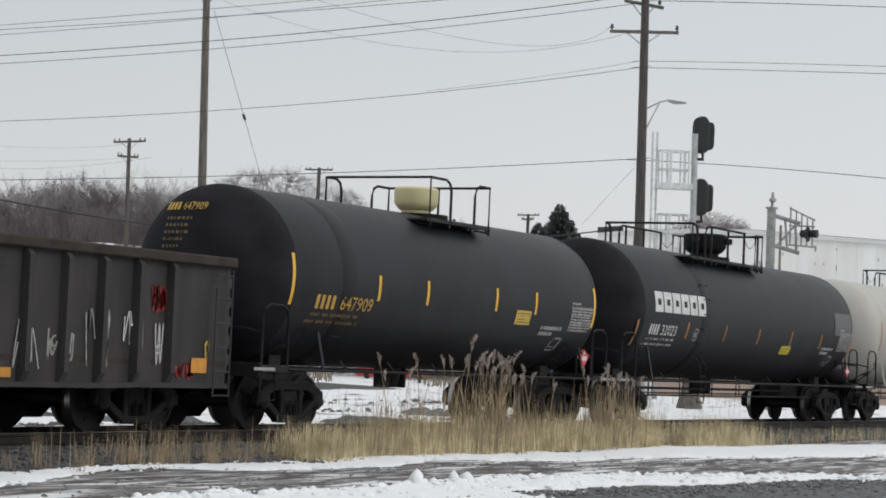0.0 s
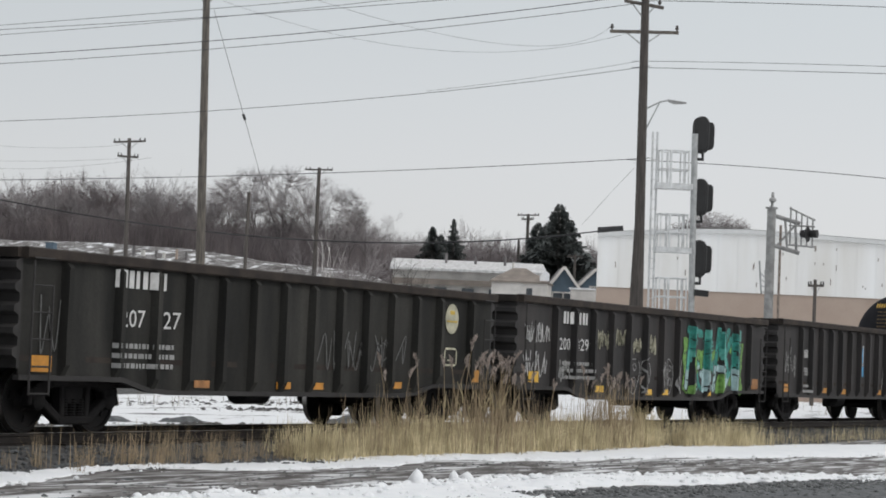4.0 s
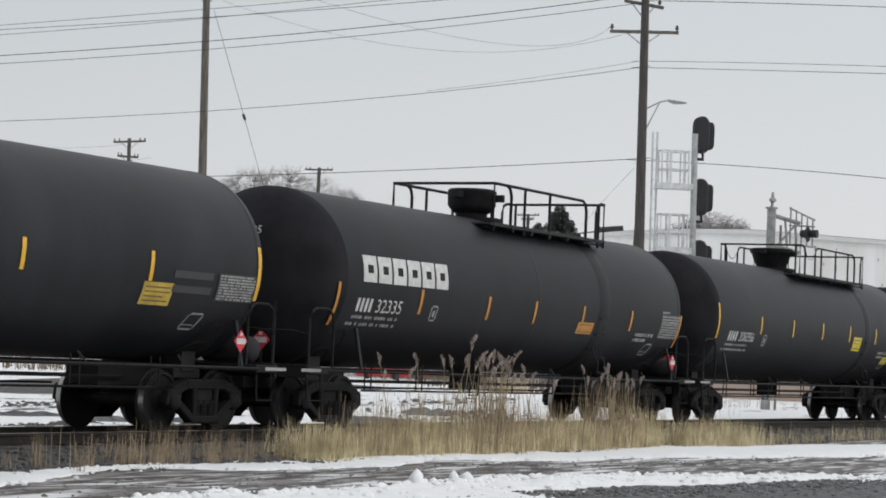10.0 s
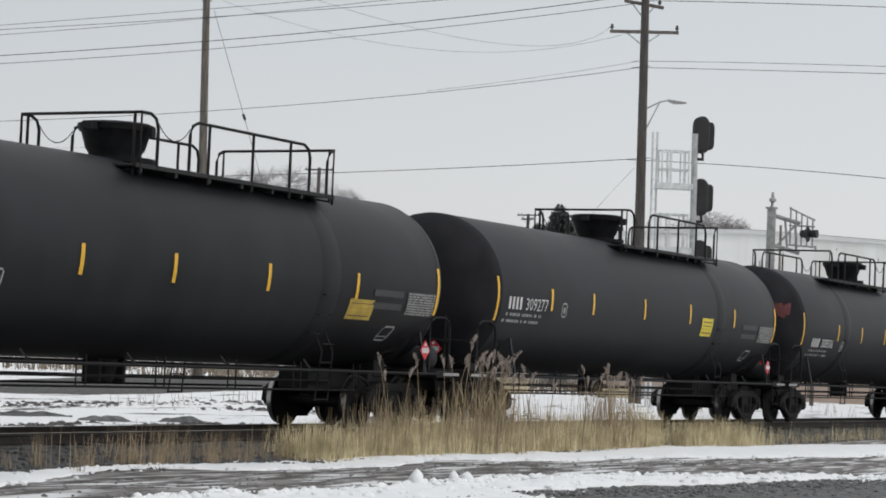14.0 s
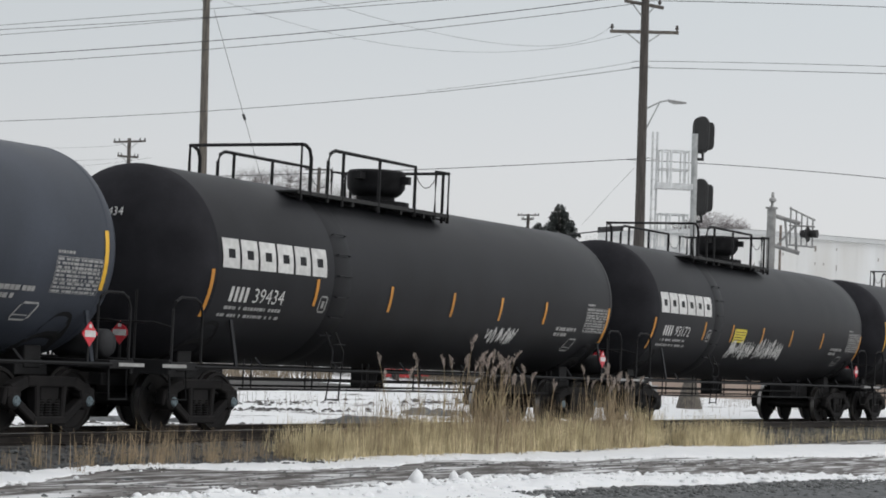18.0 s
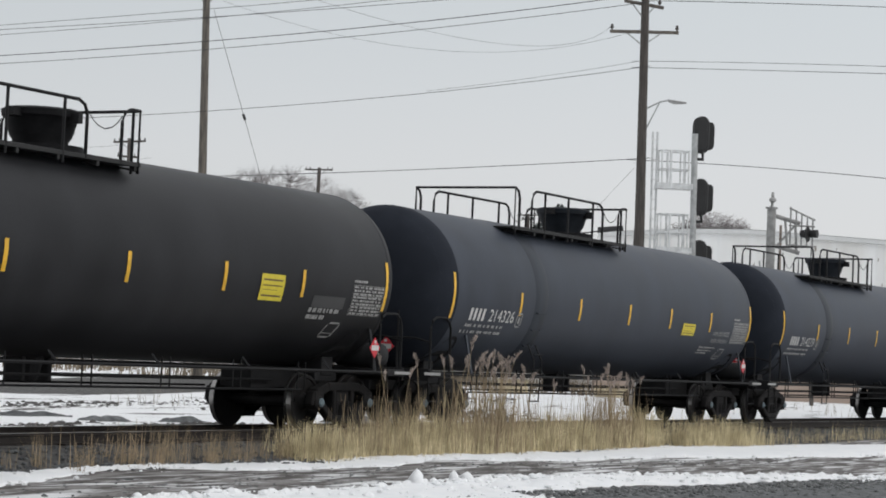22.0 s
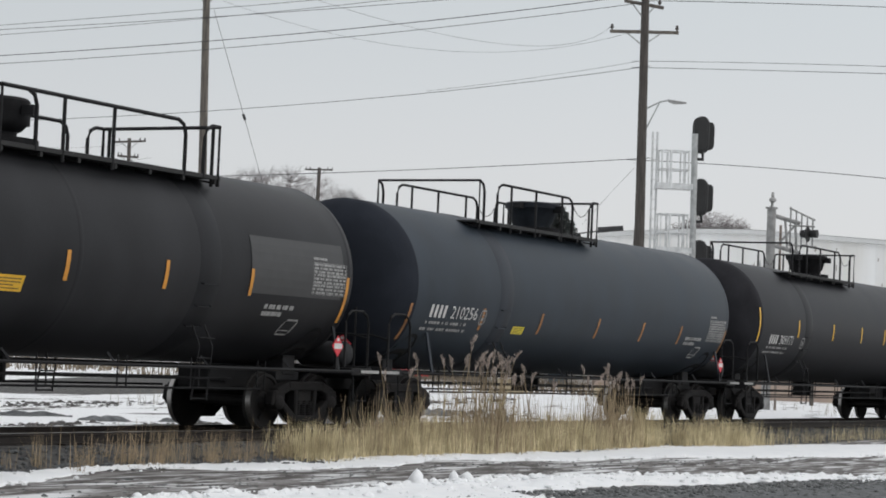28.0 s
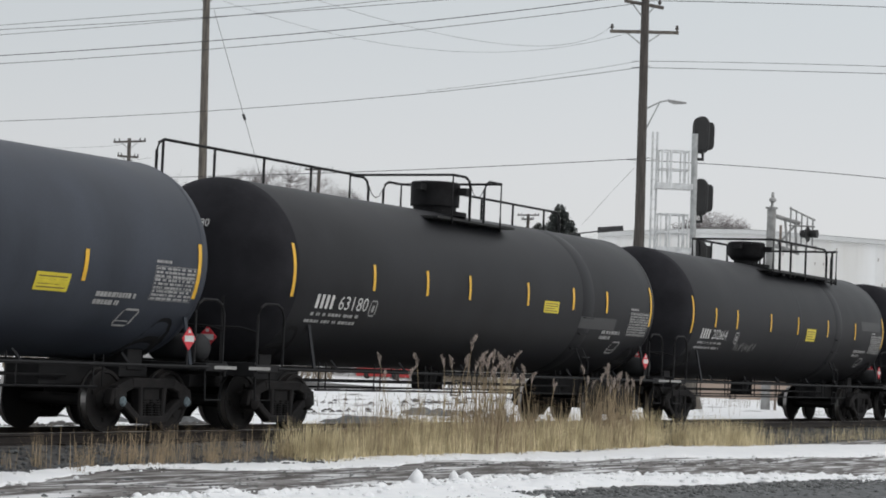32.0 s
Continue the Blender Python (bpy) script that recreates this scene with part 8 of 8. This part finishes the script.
# ---- trees ----
def bare_tree(seed, h, spread, twig, bark="bark", levels=5, kids=4, solid=1, girth=0.016, dome=0.0, fork=0.36):
    """A leafless tree: a short trunk that forks into long rising limbs, then ever finer branches."""
    rnd = random.Random(seed)
    trunk, crown, ends = Shape(), ([], []), []

    def sliver(p, q, w):
        d = (q - p).normalized()
        s = d.cross(Vector((0.88, 0.47, 0.1)))
        if s.length < 0.1:
            s = Vector((0.47, -0.88, 0))
        s.normalize()
        k = len(crown[0])
        crown[0].extend([tuple(p - s * w), tuple(p + s * w), tuple(q + s * w * 0.5), tuple(q - s * w * 0.5)])
        crown[1].append((k, k + 1, k + 2, k + 3))

    def grow(p, d, l, r, lev):
        if dome and lev > 0:
            # a rounded crown: branches end where its outline lies
            while l > 0.25:
                e = p + d * l
                if (e.x ** 2 + e.y ** 2) / (dome * h) ** 2 + ((e.z - h * 0.58) / (h * 0.42)) ** 2 < 1 - 0.12 * rnd.random():
                    break
                l *= 0.8
        mid = p + d * l * 0.5 + Vector((rnd.gauss(0, 0.04), rnd.gauss(0, 0.04), 0)) * l
        q = p + d * l + Vector((rnd.gauss(0, 0.05), rnd.gauss(0, 0.05), 0.03)) * l
        if lev <= solid:
            trunk.pipe([p, mid, q], r, 6 if lev == 0 else 5, r * 0.6)
        else:
            sliver(p, mid, r)
            sliver(mid, q, r * 0.75)
        if lev in (2, 3):
            ends.append(tuple(q))
        if lev >= levels:
            return
        n = kids + (2 if lev == 0 else 0) - (1 if lev >= 4 else 0)
        for i in range(n):
            t = (0.55 if lev == 0 else 0.3) + (0.45 if lev == 0 else 0.7) * (i + rnd.random()) / n
            base = p + (mid - p) * (t * 2) if t < 0.5 else mid + (q - mid) * (t * 2 - 1)
            a = rnd.uniform(0, 6.28)
            tilt = rnd.uniform(0.35, 0.85) * spread
            axis = Vector((math.cos(a), math.sin(a), 0))
            nd = (d * math.cos(tilt) + axis * math.sin(tilt) + Vector((0, 0, 0.10))).normalized()
            grow(base, nd, l * (rnd.uniform(0.75, 1.05) if lev == 0 else rnd.uniform(0.42, 0.62)), max(0.010, r * rnd.uniform(0.4, 0.55)), lev + 1)
        if lev > 0:
            grow(q, (d + Vector((rnd.gauss(0, 0.15), rnd.gauss(0, 0.15), 0.06))).normalized(), l * 0.6, max(0.012, r * 0.55), lev + 1)

    grow(Vector((0, 0, -0.3)), Vector((rnd.gauss(0, 0.04), rnd.gauss(0, 0.04), 1)).normalized(), h * fork, h * girth, 0)
    if dome:
        # fine twigs that run from the branches out to the crown's rounded edge
        tips = np.array(ends)
        for _ in range(800):
            a, e, k = rnd.uniform(0, 6.28), math.asin(rnd.uniform(-0.25, 1)), rnd.uniform(0.75, 1.0)
            q = Vector((math.cos(a) * math.cos(e) * dome * h * k, math.sin(a) * math.cos(e) * dome * h * k, h * 0.58 + math.sin(e) * h * 0.42 * k))
            b = Vector(tips[((tips - np.array(q)) ** 2).sum(axis=1).argmin()])
            if (q - b).length > h * 0.22:
                continue
            m = b.lerp(q, 0.5) + Vector((rnd.gauss(0, 0.05), rnd.gauss(0, 0.05), -0.06)) * (q - b).length
            sliver(b, m, 0.016)
            sliver(m, q, 0.012)
            for _i in range(3):
                w = m.lerp(q, rnd.random())
                sliver(w, w + (q - b).normalized() * h * 0.045 + Vector((rnd.gauss(0, 0.3), rnd.gauss(0, 0.3), rnd.gauss(0.05, 0.2))), 0.010)
    root = new("bare_tree")
    part("trunk", trunk.mesh("trunk", M[bark], True), root)
    part("crown", raw_mesh("crown", crown[0], crown[1], M[twig]), root, "fine leafless twigs")
    return root


def conifer(seed, h):
    rnd = random.Random(seed)
    root = new("spruce_tree")
    part("trunk", Shape().pipe([(0, 0, -0.3), (0, 0, h * 0.97)], h * 0.016, 6, 0.02).mesh("trunk", M["bark"]), root)
    v, f = [], []
    n = int(h * 11)
    for i in range(n):
        t = (i + rnd.random()) / n
        z = h * (0.08 + 0.92 * t)
        r = h * 0.25 * (1 - t) ** 0.85 * rnd.uniform(0.4, 1.2) * (1 + 0.2 * math.sin(t * 17 + seed)) + 0.12
        for _ in range(9):
            a = rnd.uniform(0, 6.28)
            d = Vector((math.cos(a), math.sin(a), -0.25 + 0.5 * t))
            side = Vector((-math.sin(a), math.cos(a), 0))
            for j in range(5):
                b = Vector((0, 0, z)) + d * r * (0.15 + 0.17 * j)
                for sgn in (-1, 1):
                    q = b + d * r * 0.2 + side * sgn * r * 0.30 * rnd.uniform(0.5, 1.2) + Vector((0, 0, rnd.uniform(-0.45, 0.1)))
                    k = len(v)
                    v += [tuple(b), tuple(b + d * 0.14 * r), tuple(q)]
                    f.append((k, k + 1, k + 2))
    part("crown", raw_mesh("crown", v, f, M["needle"]), root, "dark drooping needle branches")
    return root


def at_view(d, c):
    x, y = d * FWD[0] + c * SIDE[0], -20 + d * FWD[1] + c * SIDE[1]
    return x, y, ground_z(x, y)


CREST = [(-0.215, 0.068), (-0.19, 0.0745), (-0.178, 0.079), (-0.165, 0.082), (-0.152, 0.082), (-0.142, 0.076), (-0.134, 0.081), (-0.126, 0.080), (-0.118, 0.070), (-0.108, 0.0794), (-0.093, 0.084), (-0.08, 0.0865),
         (-0.059, 0.0855), (-0.049, 0.084), (-0.038, 0.073), (-0.0324, 0.0606), (-0.012, 0.0597), (0.001, 0.0600), (0.0087, 0.0655), (0.022, 0.0622), (0.035, 0.0597), (0.055, 0.061), (0.068, 0.0625), (0.09, 0.055)]
MASS = [(-0.215, 0.060), (-0.164, 0.0665), (-0.14, 0.0645), (-0.118, 0.068), (-0.108, 0.062), (-0.08, 0.0635), (-0.048, 0.0635), (-0.036, 0.062), (-0.0324, 0.0585), (0.0, 0.056), (0.02, 0.060), (0.035, 0.057), (0.07, 0.055), (0.09, 0.05)]


def plant_trees():
    rnd = random.Random(77)
    crest, mass = along(CREST), along(MASS)
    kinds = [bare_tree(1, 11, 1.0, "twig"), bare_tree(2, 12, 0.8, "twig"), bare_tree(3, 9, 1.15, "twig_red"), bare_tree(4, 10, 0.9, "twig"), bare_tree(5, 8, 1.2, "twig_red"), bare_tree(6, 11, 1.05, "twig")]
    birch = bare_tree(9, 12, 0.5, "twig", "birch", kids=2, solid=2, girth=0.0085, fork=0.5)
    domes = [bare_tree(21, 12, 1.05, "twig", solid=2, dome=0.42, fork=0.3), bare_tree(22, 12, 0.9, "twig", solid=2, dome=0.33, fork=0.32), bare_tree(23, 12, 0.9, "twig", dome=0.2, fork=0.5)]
    tops = {k.name: max(v.co.z for ch in k.children for v in ch.data.vertices) for k in kinds + domes + [birch]}
    used = set()

    def put(src, d, u, top, label="leafless grey-brown tree on the snowy rise"):
        """A tree whose crown reaches the height top above the rails."""
        x, y, z = at_view(d, u * d)
        k = max(2.2, top - z) / tops[src.name]
        m = pose(x, y, z, 0, 0, rnd.uniform(0, 360))
        if src.name not in used:
            used.add(src.name)
            src.matrix_basis = m
            ob = src
        else:
            ob = copy_thing(src, m)
        ob.scale = (k, k, k)
        return tagged(ob, label, "tree", "trees on the rise")

    # the wood's crest, and lower trees before and behind it
    for j in range(92):
        d, u = rnd.uniform(233, 275), -0.212 + 0.178 * (j + rnd.random()) / 92
        low = mass(u) + 0.002 if -0.107 < u < -0.042 else crest(u) + 0.003
        put(kinds[rnd.randrange(6)], d, u, 1.26 + d * (low - abs(rnd.gauss(0, 0.006))))
    for src, d, u, top in ((0, 238, -0.0865, 0.0855), (0, 243, -0.0715, 0.0868), (1, 248, -0.100, 0.0800), (1, 236, -0.0575, 0.0845), (1, 240, -0.0475, 0.0780), (1, 246, -0.0415, 0.0690)):
        put(domes[src], d, u, 1.26 + d * top, "round-crowned leafless tree on the snowy rise")
    for j in range(22):
        d, u = rnd.uniform(236, 268), -0.212 + 0.1 * (j + rnd.random()) / 22
        put(kinds[rnd.randrange(6)], d, u, 1.26 + d * (mass(u) + rnd.uniform(-0.010, 0.002)))
    for j in range(66):
        d, u = rnd.uniform(245, 310), -0.033 + 0.118 * (j + rnd.random()) / 66
        put(kinds[rnd.randrange(6)], d, u, 1.26 + d * (crest(u) - abs(rnd.gauss(0, 0.0035))))
    for u, top in ((0.1065, 0.0690), (0.1125, 0.0712), (0.1175, 0.0735), (0.1225, 0.0748), (0.1265, 0.0738), (0.1310, 0.0722), (0.1355, 0.0690)):
        d = rnd.uniform(208, 222)
        put(domes[2], d, u, 1.26 + d * top, "round-crowned leafless tree behind the warehouse")
    put(birch, 205, -0.0525, 1.26 + 205 * 0.074, "pale-barked birch among darker trees")
    put(birch, 206, -0.0550, 1.26 + 206 * 0.068, "pale-barked birch among darker trees")
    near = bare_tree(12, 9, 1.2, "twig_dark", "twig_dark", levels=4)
    tops[near.name] = max(v.co.z for ch in near.children for v in ch.data.vertices)
    put(near, 150, -0.018, 1.26 + 150 * 0.0500, "spreading leafless tree before the snow-roofed building")
    put(kinds[0], 190, -0.048, 1.26 + 190 * 0.06)
    put(near, 152, -0.008, 1.26 + 152 * 0.0465, "spreading leafless tree before the snow-roofed building")
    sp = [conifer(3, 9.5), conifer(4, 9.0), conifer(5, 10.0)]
    for (u, d, top, wd), src in zip(((0.0045, 232, 0.0645, 0.9), (-0.0050, 234, 0.0625, 1.3), (0.0525, 226, 0.0705, 1.6), (0.0470, 229, 0.0665, 1.6), (0.0575, 231, 0.0665, 1.6), (0.043, 233, 0.062, 1.5), (-0.001, 240, 0.059, 1.2)), (sp[0], sp[1], sp[2], sp[1], sp[0], sp[2], sp[1])):
        x, y, z = at_view(d, u * d)
        k = (1.26 + d * top - z) / 9.6
        m = pose(x, y, z, 0, 0, rnd.uniform(0, 360))
        if src.name not in used:
            used.add(src.name)
            src.matrix_basis = m
            ob = src
        else:
            ob = copy_thing(src, m)
        ob.scale = (k * wd, k * wd, k)
        tagged(ob, "dark green spruce behind the low buildings", "tree", "spruces behind the buildings")
    for u, h, w, tone in ((-0.1407, 0.9, 0.16, "roof_dark"), (-0.1365, 0.45, 0.2, "house_white"), (-0.1305, 0.5, 0.13, "roof_dark"), (-0.1212, 0.9, 0.12, "tan_block"), (-0.1168, 0.75, 0.12, "roof_dark"), (-0.151, 0.5, 0.2, "pole"), (-0.1785, 0.8, 0.5, "house_blue"), (-0.127, 0.4, 0.15, "house_white")):
        x, y, z = at_view(222, u * 222)
        mk = thing("marker_post", "short upright marker standing on the snowy slope", "post", at=(x, y, z))
        part("shaft", Shape().box(-w * 0.6, w * 0.6, -w, w, -0.15, h - 0.06).mesh("shaft", M[tone], bevel=0.02), mk)
        part("cap", Shape().box(-w * 0.7, w * 0.7, -w * 1.15, w * 1.15, h - 0.06, h).mesh("cap", M[tone], bevel=0.01), mk)
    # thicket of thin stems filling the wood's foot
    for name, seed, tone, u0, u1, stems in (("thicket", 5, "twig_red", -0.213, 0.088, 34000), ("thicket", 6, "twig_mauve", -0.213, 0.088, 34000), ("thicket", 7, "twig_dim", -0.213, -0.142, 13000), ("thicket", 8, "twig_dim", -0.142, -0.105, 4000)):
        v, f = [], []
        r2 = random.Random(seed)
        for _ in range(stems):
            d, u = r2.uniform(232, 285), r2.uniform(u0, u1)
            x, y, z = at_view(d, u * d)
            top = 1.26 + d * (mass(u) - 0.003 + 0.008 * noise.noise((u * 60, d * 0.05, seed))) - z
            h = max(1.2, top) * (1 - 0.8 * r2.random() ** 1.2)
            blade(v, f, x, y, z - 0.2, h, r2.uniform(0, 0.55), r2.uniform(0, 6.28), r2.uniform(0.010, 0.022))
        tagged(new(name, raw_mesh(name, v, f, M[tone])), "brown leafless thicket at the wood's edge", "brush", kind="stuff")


plant_trees()


# ---- motion: the train rolls through, its wheels turning without slip ----
def motions():
    rolled = [0, 9.58, 19.26, 28.96, 38.75, 48.59, 58.48, 68.38, 78.35, 88.53, 98.62,
              108.81, 119.08, 129.42, 139.86, 150.38, 160.98, 171.65, 182.41, 193.25, 203.72, 214.74,
              225.88, 237.05, 248.3, 259.7, 271.35, 283.07, 294.86, 306.54, 318.34, 330.27, 342.39]
    run = list(enumerate(rolled))
    for car, x in CARS:
        walk(car, [(float(t), pose(x + s, 0, 0)) for t, s in run])
    lead = CARS[0][0]
    bag = lead.animation_data.action.layers[0].strips[0].channelbag(lead.animation_data.action_slot)
    curve = bag.fcurves.find("location", index=0)
    gone = [curve.evaluate(f) - CARS[0][1] for f in range(1, frame(32.0) + 1)]
    home = dict((car, x) for car, x in CARS)
    for w, car, k in WHEELS:
        x0 = home[car] + k
        seen = [f for f in range(len(gone)) if 17 < x0 + gone[f] < 78]
        base = w.location.copy()
        if not seen:
            continue
        rows = []
        first, last = seen[0], seen[-1]
        for f in seen:
            rows.append((f / FPS, Matrix.Translation(base) @ Matrix.Rotation((gone[f] - gone[first]) / WHEEL_R, 4, "Y")))
        if first > 0:
            rows.insert(0, (0.0, rows[0][1]))
        if last < len(gone) - 1:
            rows.append((32.0, rows[-1][1]))
        walk(w, rows)


motions()
